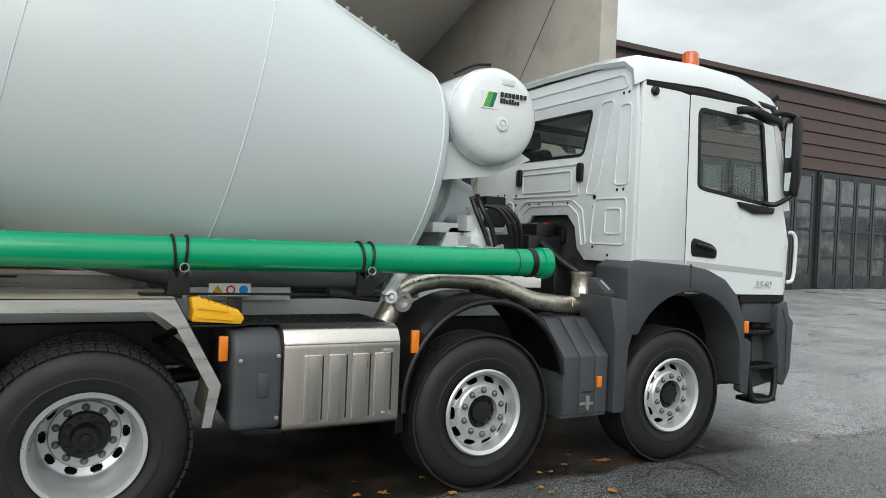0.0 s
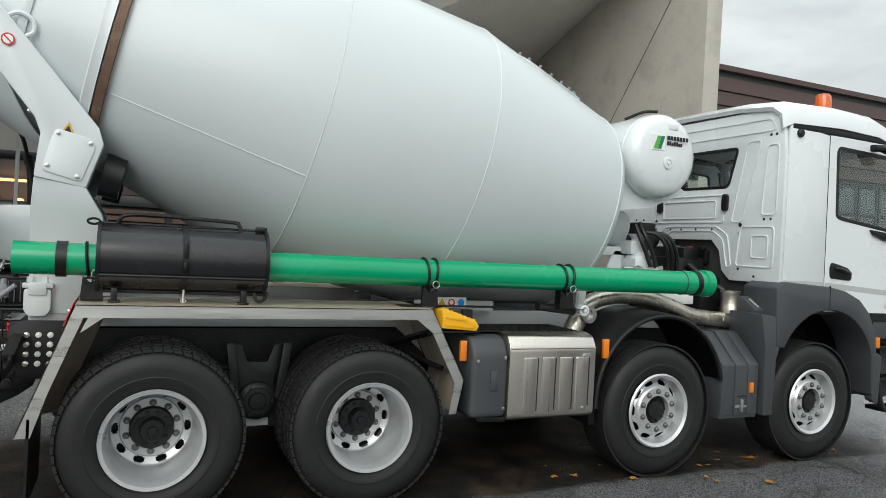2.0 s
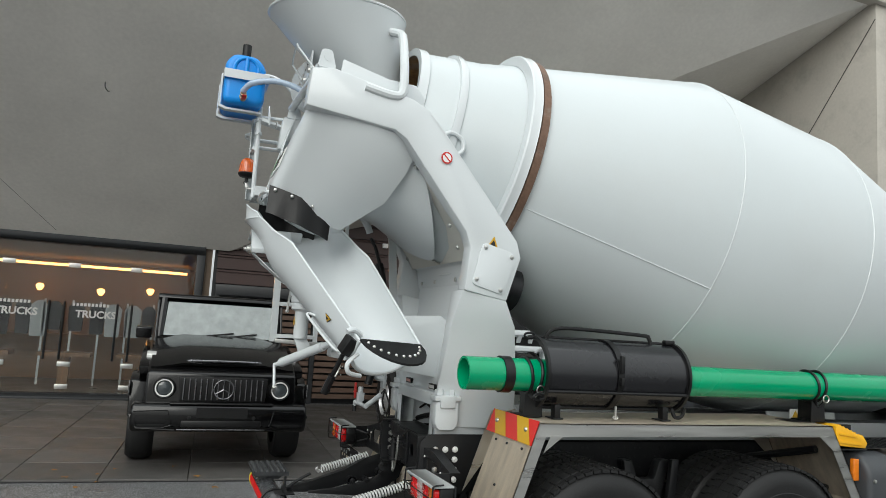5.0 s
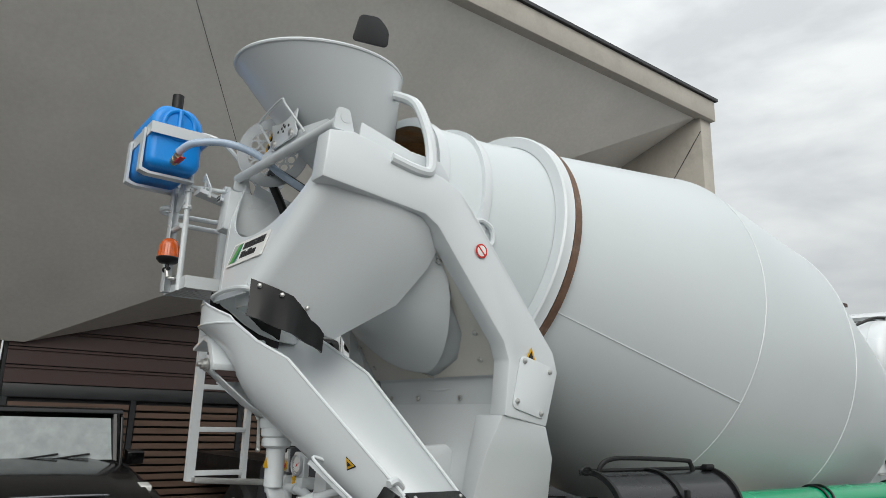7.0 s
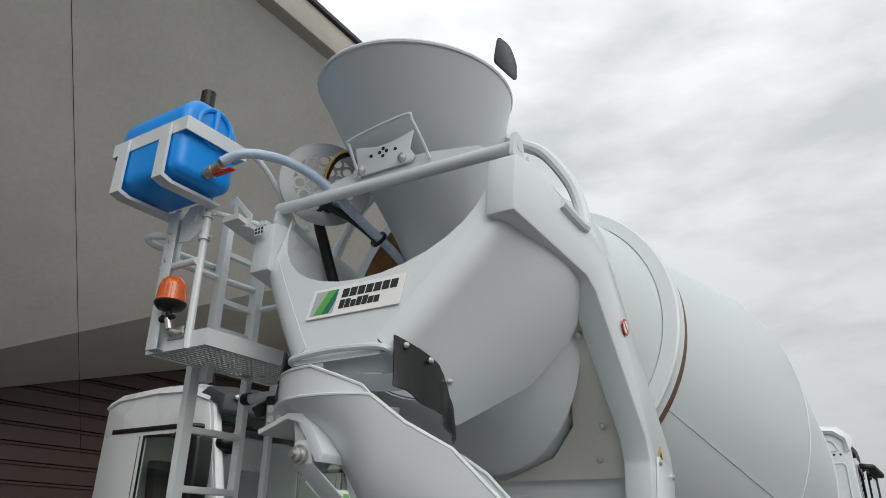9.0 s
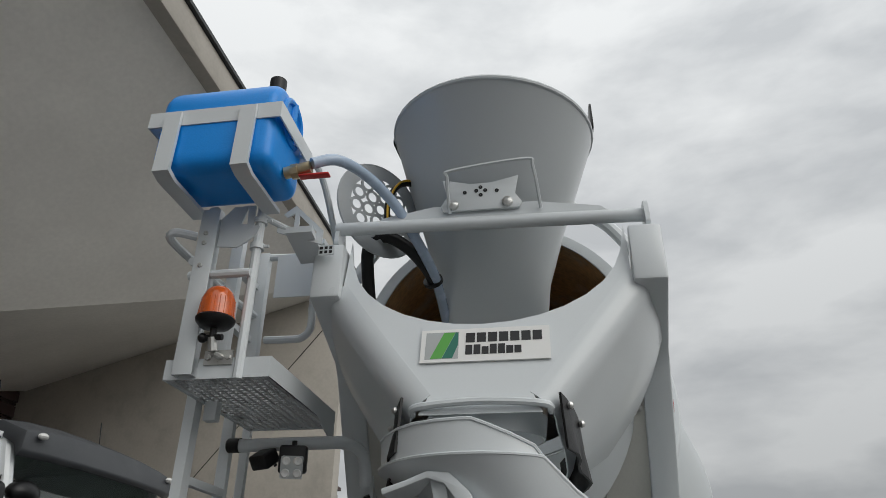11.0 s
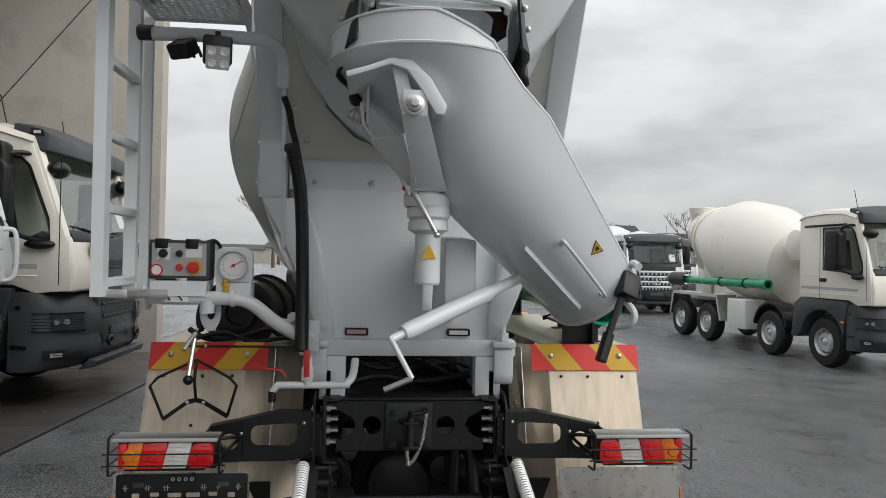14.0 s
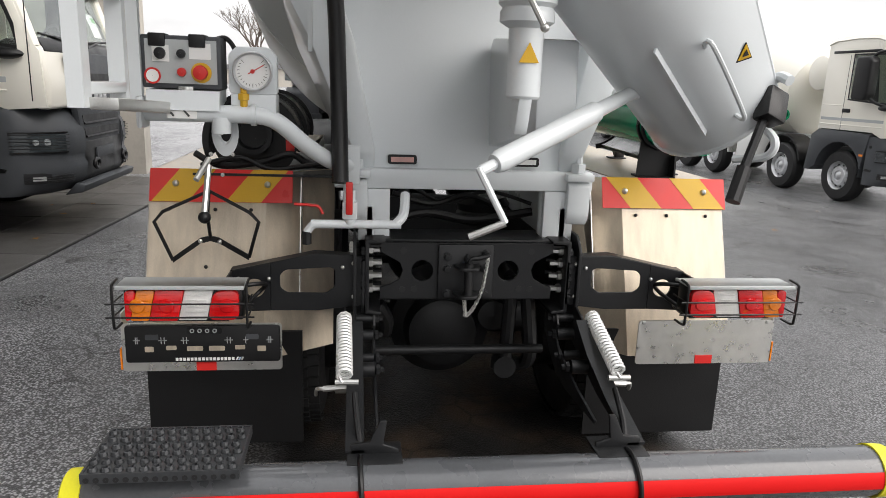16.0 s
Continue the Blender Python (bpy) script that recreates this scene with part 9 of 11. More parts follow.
# ---- chassis end: beam, lamps, plate, under-ride bar ----
def build_tail():
    # channel-shaped end beam between two upright frame ends
    tail = part("end_beam", Mesh().span((-0.755, -0.385, 1.070), (-0.56, 0.385, 1.080)).span((-0.755, -0.335, 0.842), (-0.62, 0.340, 0.850)), CHASSIS, truck, "dark grey chassis end beam", bevel=0.003)
    for s in (-1, 1):
        side = Mesh().prism(rounded([(s * 0.392, 1.085), (s * 0.318, 1.085), (s * 0.318, 1.076), (s * 0.378, 1.070), (s * 0.378, 0.812), (s * 0.330, 0.806), (s * 0.330, 0.796), (s * 0.392, 0.800)], 0.004), "x", -0.80, -0.56)
        part("frame_end", side, CHASSIS, tail, bevel=0.002)
        # half of the front plate, notched at its outer edge and pierced once
        half = [(0.004, 1.068), (s * 0.335, 1.068), (s * 0.335, 1.030), (s * 0.300, 1.012), (s * 0.262, 0.990), (s * 0.250, 0.958), (s * 0.262, 0.926), (s * 0.300, 0.904), (s * 0.335, 0.892), (s * 0.335, 0.846), (0.004, 0.846)]
        hole = [(0.008 + s * 0.167 + 0.041 * math.cos(q), 0.958 + 0.041 * math.sin(q)) for q in (2 * math.pi * k / 28 for k in range(28))]
        plate = Mesh()
        ring_face(plate, half, hole, -0.757, -0.745, axis="x")
        pl = part("beam_plate", plate, CHASSIS, tail, bevel=0.002, segs=1)
        for y, z in ((0.248, 1.036), (0.250, 0.884), (0.205, 0.886)):
            part("beam_hole", Mesh().lathe([(0, 0.0125), (0.0015, 0.0125), (0.0015, 0.001)], (-0.757, s * y, z), (-1, 0, 0), 12), INK, pl)
        for k, z in enumerate((1.035, 0.985, 0.935, 0.882)):
            for x in (-0.735, -0.675):
                bo = part("frame_bolt", Mesh().lathe([(0, 0.019), (0.016, 0.019), (0.017, 0.012), (0.050, 0.011), (0.051, 0.001)], (x, s * 0.378, z), (0, -s, 0), 6), CHASSIS if x > -0.7 else ZINC, tail)
            part("frame_bolt", Mesh().lathe([(0, 0.018), (0.014, 0.017), (0.015, 0.001)], (-0.77, s * 0.392, z), (0, s, 0), 6), CHASSIS, tail)
        # side plate of the frame end, pierced and bolted
        sp = part("end_plate", Mesh().prism(rounded([(-0.80, 0.74), (-0.80, 1.05), (-0.74, 1.10), (-0.36, 1.10), (-0.36, 0.82), (-0.5, 0.74)], 0.02), "y", s * 0.425, s * 0.437), CHASSIS, truck, bevel=0.002)
        for i in range(3):
            for j in range(4):
                part("bolt", Mesh().lathe([(0, 0.019), (0.012, 0.018), (0.016, 0.008), (0.017, 0.001)], (-0.70 + i * 0.065, s * 0.437, 0.83 + j * 0.06), (0, s, 0), 8), SIGNWHITE if i else ZINC, sp)
    cp = part("coupling_plate", Mesh().prism(rounded([(-0.098, 0.852), (0.116, 0.852), (0.116, 1.064), (-0.098, 1.064)], 0.006), "x", -0.772, -0.7575), CHASSIS, tail, "dark grey towing jaw plate", bevel=0.003)
    for y in (-0.066, 0.080):
        for z in (0.872, 0.972, 1.018 if y > 0 else 1.030):
            part("bolt", Mesh().lathe([(0, 0.019), (0.004, 0.019), (0.005, 0.014), (0.016, 0.013), (0.017, 0.001)], (-0.772, y, z), (-1, 0, 0), 6), CHASSIS, cp)
    jw = Mesh()
    for z, k in ((0.978, 1), (0.882, -1)):
        jw.prism(rounded([(-0.772, 0.062), (-0.772, -0.048), (-0.845, -0.030), (-0.850, 0.040)], 0.02), "z", z, z + k * 0.013)
        jw.prism([(-0.772, z), (-0.772, z + k * 0.05), (-0.83, z + k * 0.006)], "y", 0.0, 0.012)
    part("coupling_jaw", jw, CHASSIS, cp, bevel=0.003)
    part("jaw_pin", Mesh().tube([(-0.825, 0.006, 0.868), (-0.825, 0.006, 1.005)], 0.017, 12).tube(smooth([(-0.825, 0.006, 1.000), (-0.825, -0.005, 1.022), (-0.825, -0.035, 1.026), (-0.822, -0.070, 1.036)]), 0.009, 8), CHASSIS, cp)
    chain = smooth([(-0.822, -0.066, 1.030), (-0.82, -0.060, 0.97), (-0.82, -0.048, 0.90), (-0.82, -0.018, 0.828), (-0.82, 0.008, 0.800), (-0.82, 0.014, 0.82), (-0.82, 0.018, 0.862)], 7)
    for i in range(len(chain) - 1):
        p, q = Vector(chain[i]), Vector(chain[i + 1])
        d = (q - p).normalized()
        w = Vector((1, 0, 0)) if i % 2 else d.cross(Vector((1, 0, 0))).normalized()
        c = (p + q) / 2
        part("chain_link", Mesh().tube([c + d * 0.011 * math.cos(a_) + w * 0.006 * math.sin(a_) for a_ in (2 * math.pi * k / 10 for k in range(11))], 0.0022, 5), ZINC, cp)
    # lamp arms, lamps, plate carriers
    for s in (-1, 1):
        c0 = 0.006
        la = part("lamp_arm", Mesh().span((-0.80, c0 + s * 0.388, 0.835), (-0.762, c0 + s * 0.396, 1.005)), CHASSIS, truck, "dark grey lamp arm with cut-outs")
        inner = Mesh()
        ring_face(inner, [(c0 + s * 0.395, 1.012), (c0 + s * 0.44, 1.022), (c0 + s * 0.575, 1.024), (c0 + s * 0.735, 0.990), (c0 + s * 0.735, 0.806), (c0 + s * 0.56, 0.806), (c0 + s * 0.395, 0.826)],
                  rounded([(c0 + s * 0.498, 0.966), (c0 + s * 0.515, 0.974), (c0 + s * 0.680, 0.964), (c0 + s * 0.700, 0.945), (c0 + s * 0.700, 0.895), (c0 + s * 0.675, 0.876), (c0 + s * 0.530, 0.874), (c0 + s * 0.498, 0.900)], 0.012), -0.772, -0.762, axis="x")
        part("arm_sheet", inner, CHASSIS, la, bevel=0.002, segs=1)
        outer = Mesh()
        ring_face(outer, [(c0 + s * 0.735, 0.990), (c0 + s * 0.88, 0.958), (c0 + s * 0.88, 0.800), (c0 + s * 0.735, 0.806)],
                  [(c0 + s * 0.792 + 0.036 * math.cos(q), 0.893 + 0.036 * math.sin(q)) for q in (2 * math.pi * k / 24 for k in range(24))], -0.772, -0.762, axis="x")
        part("arm_sheet", outer, CHASSIS, la, bevel=0.002, segs=1)
        part("arm_sheet", Mesh().prism([(c0 + s * 0.88, 0.958), (c0 + s * 1.20, 0.958), (c0 + s * 1.20, 0.80), (c0 + s * 0.88, 0.80)], "x", -0.872, -0.862).span((-0.872, c0 + s * 0.872, 0.80), (-0.762, c0 + s * 0.88, 0.958)), CHASSIS, la)
        part("arm_flange", Mesh().put([(-0.77, c0 + s * 0.40, 1.016), (-0.77, c0 + s * 0.575, 1.026), (-0.77, c0 + s * 0.88, 0.960), (-0.71, c0 + s * 0.88, 0.960), (-0.71, c0 + s * 0.575, 1.026), (-0.71, c0 + s * 0.40, 1.016)], [(0, 1, 4, 5), (1, 2, 3, 4)]), CHASSIS, la, thick=0.006)
        for y, z in ((0.43, 0.99), (0.43, 0.86), (0.47, 0.975), (0.74, 0.93), (0.85, 0.93)):
            part("rivet", Mesh().ball((-0.774, c0 + s * y, z), 0.008, 8, 5), ZINC, la)
        y0, y1 = c0 + s * 0.808, c0 + s * 1.202
        lamp = part("tail_lamp", Mesh().span((-0.95, y0, 0.830), (-0.875, y1, 0.952)), BLACK, truck, "red, amber and clear tail lamp in a wire guard", bevel=0.008)
        seg = [(0.0, 0.095, RED_LENS), (0.097, 0.190, CLEAR_LENS), (0.192, 0.285, RED_LENS), (0.287, 0.345, AMBER_LENS), (0.347, 0.374, RED_LENS)]
        for a, b, m in seg:
            lean = 0.012
            k0, k1 = (0.0 if a == 0.0 else lean), (0.0 if b == 0.374 else lean)
            part("lens", Mesh().prism(rounded([(y0 + s * (0.01 + a + k0), 0.838), (y0 + s * (0.01 + b + k1), 0.838), (y0 + s * (0.01 + b - k1), 0.944), (y0 + s * (0.01 + a - k0), 0.944)], 0.03 if a == 0.0 or b == 0.374 else 0.006), "x", -0.975 + (0.006 if m is CLEAR_LENS else 0.0), -0.945), m, lamp, bevel=0.006)
            for i in range(5):
                part("lens_rib", Mesh().span((-0.9775, y0 + s * (0.02 + a), 0.852 + i * 0.019), (-0.974, y0 + s * (b - 0.002), 0.8535 + i * 0.019)), m, lamp)
        for a, m in ((0.040, RED), (0.333, YREFL), (0.238, RED)):
            part("bulb_glow", Mesh().lathe([(0, 0.026), (0.004, 0.022), (0.006, 0.001)], (-0.976, y0 + s * (0.01 + a), 0.890), (-1, 0, 0), 16), RED_LENS if m is RED else AMBER_LENS, lamp)
        part("lamp_top", Mesh().span((-0.985, y0 - s * 0.012, 0.956), (-0.88, y1 + s * 0.012, 0.966)).span((-0.995, y0 - s * 0.012, 0.952), (-0.985, y1 + s * 0.012, 0.966)), LOGO_GREY, lamp, bevel=0.003)
        for z in (0.858, 0.905):
            part("guard_wire", Mesh().tube(smooth([(-0.89, y1 + s * 0.022, z), (-0.990, y1 + s * 0.022, z), (-1.0, y1 + s * 0.01, z), (-1.0, y0 - s * 0.01, z), (-0.990, y0 - s * 0.022, z), (-0.89, y0 - s * 0.022, z)]), 0.0032, 6), BLACK, lamp)
        for y in (y0 - s * 0.020, y1 + s * 0.020):
            part("guard_wire", Mesh().tube(smooth([(-0.94, y, 0.975), (-0.99, y, 0.970), (-0.998, y, 0.95), (-0.998, y, 0.84), (-0.985, y, 0.815), (-0.92, y, 0.812)]), 0.005, 6), BLACK, lamp)
        part("lamp_cable", Mesh().tube(smooth([(-0.88, y0 + s * 0.03, 0.93), (-0.86, y0 - s * 0.03, 0.935), (-0.80, y0 - s * 0.06, 0.915), (-0.785, y0 - s * 0.03, 0.88), (-0.86, y0 + s * 0.01, 0.85)]), 0.008, 8), BLACK, lamp)
        ya, yb = (0.692, 1.250) if s > 0 else (-0.662, -1.222)
        pc = part("plate_carrier", Mesh().prism(rounded([(ya, 0.612), (yb, 0.612), (yb, 0.792), (ya, 0.792)], 0.015), "x", -0.872, -0.868), ALU, truck, "aluminium number plate carrier")
        part("reflector", Mesh().box((-0.8735, (ya + yb) / 2 + (0.0 if s < 0 else -0.01), 0.630), (0.003, 0.07, 0.034)), RREFL, pc)
        part("side_reflector", Mesh().box((-0.86, yb + s * 0.004, 0.66), (0.03, 0.006, 0.08)), AMBER_LENS, pc)
        part("carrier_side", Mesh().span((-0.868, yb - s * 0.004, 0.612), (-0.80, yb, 0.83)), ALU, pc)
        for y in (ya + s * 0.02, (ya + yb) / 2 + 0.1, yb - s * 0.03):
            part("bolt", Mesh().lathe([(0, 0.008), (0.004, 0.007), (0.005, 0.001)], (-0.872, y, 0.783), (-1, 0, 0), 8), ZINC, pc)
        if s > 0:
            def ym(v):
                return 0.698 + (v - 0.69) * 1.083
            h = part("plate_holder", Mesh().prism(rounded([(0.698, 0.650), (1.234, 0.650), (1.234, 0.788), (0.698, 0.788)], 0.012), "x", -0.887, -0.8725), BLACK, pc, "empty black number plate holder", bevel=0.003)
            dz = -0.094
            for y_, z_, w_, h_ in ((1.10, 0.84, 0.045, 0.020), (0.78, 0.84, 0.045, 0.020), (1.11, 0.795, 0.03, 0.02), (0.75, 0.795, 0.03, 0.02), (1.04, 0.80, 0.035, 0.016), (0.82, 0.80, 0.035, 0.016), (0.965, 0.797, 0.055, 0.018), (0.895, 0.797, 0.055, 0.018)):
                part("holder_slot", Mesh().prism(rounded([(ym(y_) - w_ / 2, z_ + dz - h_ / 2), (ym(y_) + w_ / 2, z_ + dz - h_ / 2), (ym(y_) + w_ / 2, z_ + dz + h_ / 2), (ym(y_) - w_ / 2, z_ + dz + h_ / 2)], 0.004), "x", -0.8885, -0.887), DARKGREY if z_ > 0.82 else FENDER, h)
            for y_ in (1.15, 1.145, 1.07, 1.06, 1.0, 0.99, 0.86, 0.85, 0.80, 0.725, 0.72):
                part("holder_tick", Mesh().span((-0.8885, ym(y_), 0.815 + dz), (-0.887, ym(y_) + 0.0025, 0.84 + dz)).span((-0.8885, ym(y_) - 0.008, 0.827 + dz), (-0.887, ym(y_) + 0.010, 0.829 + dz)), LOGO_GREY, h)
            for k in range(4):
                part("holder_eye", Mesh().lathe([(0, 0.008), (0.0035, 0.008), (0.0035, 0.004)], (-0.887, 0.925 + k * 0.026, 0.770), (-1, 0, 0), 12), LOGO_GREY, h)
            for k in range(16):
                part("lettering", Mesh().span((-0.8885, 0.86 + k * 0.013, 0.657), (-0.887, 0.869 + k * 0.013, 0.668)), SIGNWHITE, h)
            for k in range(3):
                part("lettering", Mesh().prism([(0.832 + k * 0.009, 0.657), (0.838 + k * 0.009, 0.657), (0.832 + k * 0.009, 0.669), (0.826 + k * 0.009, 0.669)], "x", -0.8885, -0.887), (LOGO_GREY, HOSE, SIGNWHITE)[k], h)
            part("holder_clip", Mesh().span((-0.8882, 0.90, 0.757), (-0.887, 1.022, 0.782)), CHASSIS, h)
    # under-ride bar with arms and springs
    BX, BZ, BR = -1.52, 0.518, 0.078
    bar = part("underride_bar", Mesh().lathe([(-1.19, 0.001), (-1.19, BR - 0.004), (-1.17, BR), (1.17, BR), (1.19, BR - 0.004), (1.19, 0.001)], (BX, -0.013, BZ), (0, 1, 0), 40), BARGREY, truck, "dark grey round under-ride bar with red tape and yellow ends")
    part("red_tape", Mesh().lathe([(-1.165, BR + 0.0014), (1.165, BR + 0.0014)], (BX, -0.013, BZ), (0, 1, 0), 14, arc=(256, 296)), RED_TAPE, bar)
    for s in (-1, 1):
        part("yellow_end", Mesh().lathe([(0, 0.001), (0, BR - 0.006), (0.006, BR + 0.002), (0.055, BR + 0.005), (0.056, BR - 0.002)], (BX, -0.013 + s * 1.218, BZ), (0, -s, 0), 36), YELLOWCAP, bar)
        # cranked arm: outer plate, inner plate, foot on the bar
        ar = [(-0.66, 0.84), (-0.80, 0.83), (-0.90, 0.80), (-1.05, 0.72), (-1.25, 0.655), (-1.47, 0.605), (-1.47, 0.585), (-1.32, 0.575), (-1.12, 0.60), (-0.95, 0.64), (-0.80, 0.68), (-0.66, 0.72)]
        a_ = part("underride_arm", Mesh().prism(ar, "y", s * 0.424, s * 0.434), CHASSIS, truck, "dark grey folding arm of the under-ride bar", bevel=0.003)
        part("arm_flange", Mesh().loft([[(x, s * 0.40, z + 0.002), (x, s * 0.455, z + 0.002), (x, s * 0.455, z - 0.006), (x, s * 0.40, z - 0.006)] for x, z in ((-0.90, 0.803), (-1.05, 0.723), (-1.25, 0.658), (-1.47, 0.607))]), CHASSIS, a_)
        part("arm_sticker", Mesh().put([(-1.02, s * 0.4355, 0.72), (-1.22, s * 0.4355, 0.653), (-1.22, s * 0.4355, 0.61), (-1.02, s * 0.4355, 0.672)], [(0, 1, 2, 3)]), SIGNWHITE, a_, thick=0.001)
        inn = [(-0.62, 0.80), (-0.79, 0.80), (-0.82, 0.76), (-0.80, 0.71), (-0.84, 0.68), (-0.90, 0.66), (-0.98, 0.645), (-1.10, 0.62), (-1.30, 0.598), (-1.30, 0.585), (-0.98, 0.56), (-0.84, 0.57), (-0.74, 0.62), (-0.66, 0.68)]
        part("scalloped_plate", Mesh().prism(inn, "y", s * 0.352, s * 0.362), CHASSIS, a_, bevel=0.002)
        part("arm_foot", Mesh().prism([(s * 0.30, 0.590), (s * 0.44, 0.590), (s * 0.44, 0.625), (s * 0.385, 0.632), (s * 0.355, 0.700), (s * 0.335, 0.700), (s * 0.345, 0.625), (s * 0.30, 0.610)], "x", -1.47, -1.455).span((-1.53, s * 0.29, 0.588), (-1.40, s * 0.45, 0.598)), CHASSIS, a_, bevel=0.003)
        for bx, bz, r_ in ((-0.78, 0.775, 0.022), (-0.80, 0.715, 0.030), (-0.90, 0.665, 0.022), (-1.00, 0.66, 0.034)):
            part("pivot", Mesh().lathe([(-0.075, r_ * 0.8), (0, r_ * 0.8), (0, r_ * 1.2), (0.014, r_ * 1.15), (0.016, r_ * 0.6), (0.03, r_ * 0.55), (0.03, 0.001)], (bx, s * 0.434, bz), (0, s, 0), 14), CHASSIS, a_)
            part("bolt", Mesh().lathe([(0, 0.020), (0.012, 0.019), (0.014, 0.011), (0.028, 0.010), (0.028, 0.001)], (bx, s * 0.352, bz), (0, -s, 0), 6), CHASSIS, a_)
        # spring as a real coil, with hooked ends
        p0, p1 = Vector((-0.87, s * 0.468, 0.812)), Vector((-1.20, s * 0.462, 0.722))
        d = (p1 - p0)
        u = d.normalized().orthogonal().normalized()
        v = d.normalized().cross(u)
        pts = [p0 + d * (k / (19 * 9)) + (u * math.cos(2 * math.pi * k / 9) + v * math.sin(2 * math.pi * k / 9)) * 0.024 for k in range(19 * 9 + 1)]
        sp_ = part("tension_spring", Mesh().tube(pts, 0.0055, 5), SPRINGZINC, a_, "galvanised tension spring")
        part("spring_hook", Mesh().tube(smooth([p1 + u * 0.02, p1 + d.normalized() * 0.02, p1 + d.normalized() * 0.035 - u * 0.012, p1 + d.normalized() * 0.02 - u * 0.022]), 0.005, 6), SPRINGZINC, sp_)
        part("spring_bar", Mesh().tube([p1 + d.normalized() * 0.028 + Vector((0, -s * 0.045, 0)), p1 + d.normalized() * 0.028 + Vector((0, s * 0.03, 0))], 0.010, 10), ZINC, sp_)
        part("locking_pin", Mesh().tube([(-1.10, s * 0.44, 0.64), (-1.10, s * 0.535, 0.635)], 0.011, 8).tube(smooth([(-1.10, s * 0.53, 0.635), (-1.09, s * 0.555, 0.63), (-1.07, s * 0.56, 0.60)]), 0.007, 8), ZINC, a_)
        part("pin_cap", Mesh().lathe([(0, 0.018), (0.05, 0.018), (0.055, 0.001)], (-1.02, s * 0.445, 0.60), (0, s, 0), 12), ZINC, a_)
        ys = 0.406 if s > 0 else -0.398
        part("bar_strap", Mesh().tube([(BX + (BR + 0.008) * math.cos(q), ys + 0.006 * math.sin(q), BZ + (BR + 0.008) * math.sin(q)) for q in (2 * math.pi * k / 28 for k in range(29))], 0.008, 8).tube(smooth([(BX + 0.06, ys, BZ + 0.065), (-1.40, ys + s * 0.012, 0.635), (-1.32, ys + s * 0.02, 0.68), (-1.28, ys + s * 0.022, 0.70)]), 0.010, 8), BLACK, bar)
    # folding step on the bar's end
    st = part("bar_step", frame_tray(-1.625, -1.375, 0.730, 1.128, 0.622, 0.650), STEPGREY, truck, "dark grey perforated metal step on the bar")
    tr = Mesh()
    for i in range(12):
        for j in range(6):
            x, y = -1.605 + j * 0.040, 0.750 + i * 0.032 + (0.010 if j % 2 else 0)
            tr.lathe([(0.0, 0.0135), (0.010, 0.0105), (0.011, 0.0075), (0.0, 0.006)], (x, y, 0.648), (0, 0, 1), 9)
    part("tread_teeth", tr, STEPGREY, st)
    part("tread_sheet", Mesh().span((-1.619, 0.736, 0.640), (-1.381, 1.122, 0.647)), STEPGREY, st)
    dots = Mesh()
    for i in range(16):
        dots.lathe([(0, 0.008), (0.001, 0.008), (0.001, 0.001)], (-1.6255, 0.745 + i * 0.0245, 0.632), (-1, 0, 0), 8)
    tagged(part("edge_holes", dots, INK, st), kind="stuff")
    for y in (0.78, 1.06):
        part("step_stay", Mesh().prism([(-1.56, 0.588), (-1.44, 0.588), (-1.40, 0.624), (-1.60, 0.624)], "y", y, y + 0.012), STEPGREY, st)
    # behind the beam: axle, stays, hoses
    part("differential", Mesh().lathe([(-0.34, 0.001), (-0.335, 0.12), (-0.32, 0.155), (-0.24, 0.175), (-0.20, 0.235), (-0.12, 0.245), (0.10, 0.22)], (0.0, 0.03, 0.545), (1, 0, 0), 36), CHASSIS, truck, "dark grey round axle differential")
    part("hanging_link", Mesh().tube(smooth([(-0.50, -0.235, 0.86), (-0.50, -0.235, 0.74), (-0.50, -0.228, 0.52), (-0.50, -0.222, 0.46)]), 0.030, 10).tube([(-0.53, -0.222, 0.46), (-0.46, -0.222, 0.46)], 0.05, 14), CHASSIS, truck)
    part("air_chamber", Mesh().lathe([(0, 0.001), (0.01, 0.07), (0.12, 0.08), (0.14, 0.06), (0.2, 0.05)], (-0.34, -0.20, 0.63), (1, 0, 0), 20), CHASSIS, truck)
    part("cable_loom", Mesh().tube(smooth([(-0.56, 0.32, 1.10), (-0.52, 0.15, 1.14), (-0.50, -0.05, 1.11), (-0.52, -0.30, 1.15)]), 0.018, 8), BLACK, truck)
    part("cable_loom", Mesh().tube(smooth([(-0.52, 0.28, 1.22), (-0.48, 0.12, 1.17), (-0.42, -0.05, 1.20), (-0.45, -0.22, 1.13)]), 0.012, 8), BLACK, truck)
    part("air_line", Mesh().tube(smooth([(-0.54, 0.34, 1.17), (-0.46, 0.22, 1.24), (-0.40, 0.05, 1.16), (-0.44, -0.12, 1.22), (-0.50, -0.30, 1.18)]), 0.008, 8), BLACK, truck)
    part("air_bellows", Mesh().lathe([(0, 0.001), (0, 0.10), (0.03, 0.12), (0.06, 0.11), (0.09, 0.12), (0.12, 0.10), (0.12, 0.001)], (-0.30, -0.13, 1.06), (0, 0, 1), 22), BLACK, truck)
    part("cross_tube", Mesh().tube([(-0.60, -0.36, 0.575), (-0.60, 0.36, 0.575)], 0.020, 12), CHASSIS, truck)
    part("stabiliser", Mesh().tube(smooth([(-0.46, -0.30, 0.88), (-0.50, -0.32, 0.70), (-0.52, -0.33, 0.52), (-0.48, -0.30, 0.46), (-0.44, -0.18, 0.455)]), 0.032, 10), CHASSIS, truck)
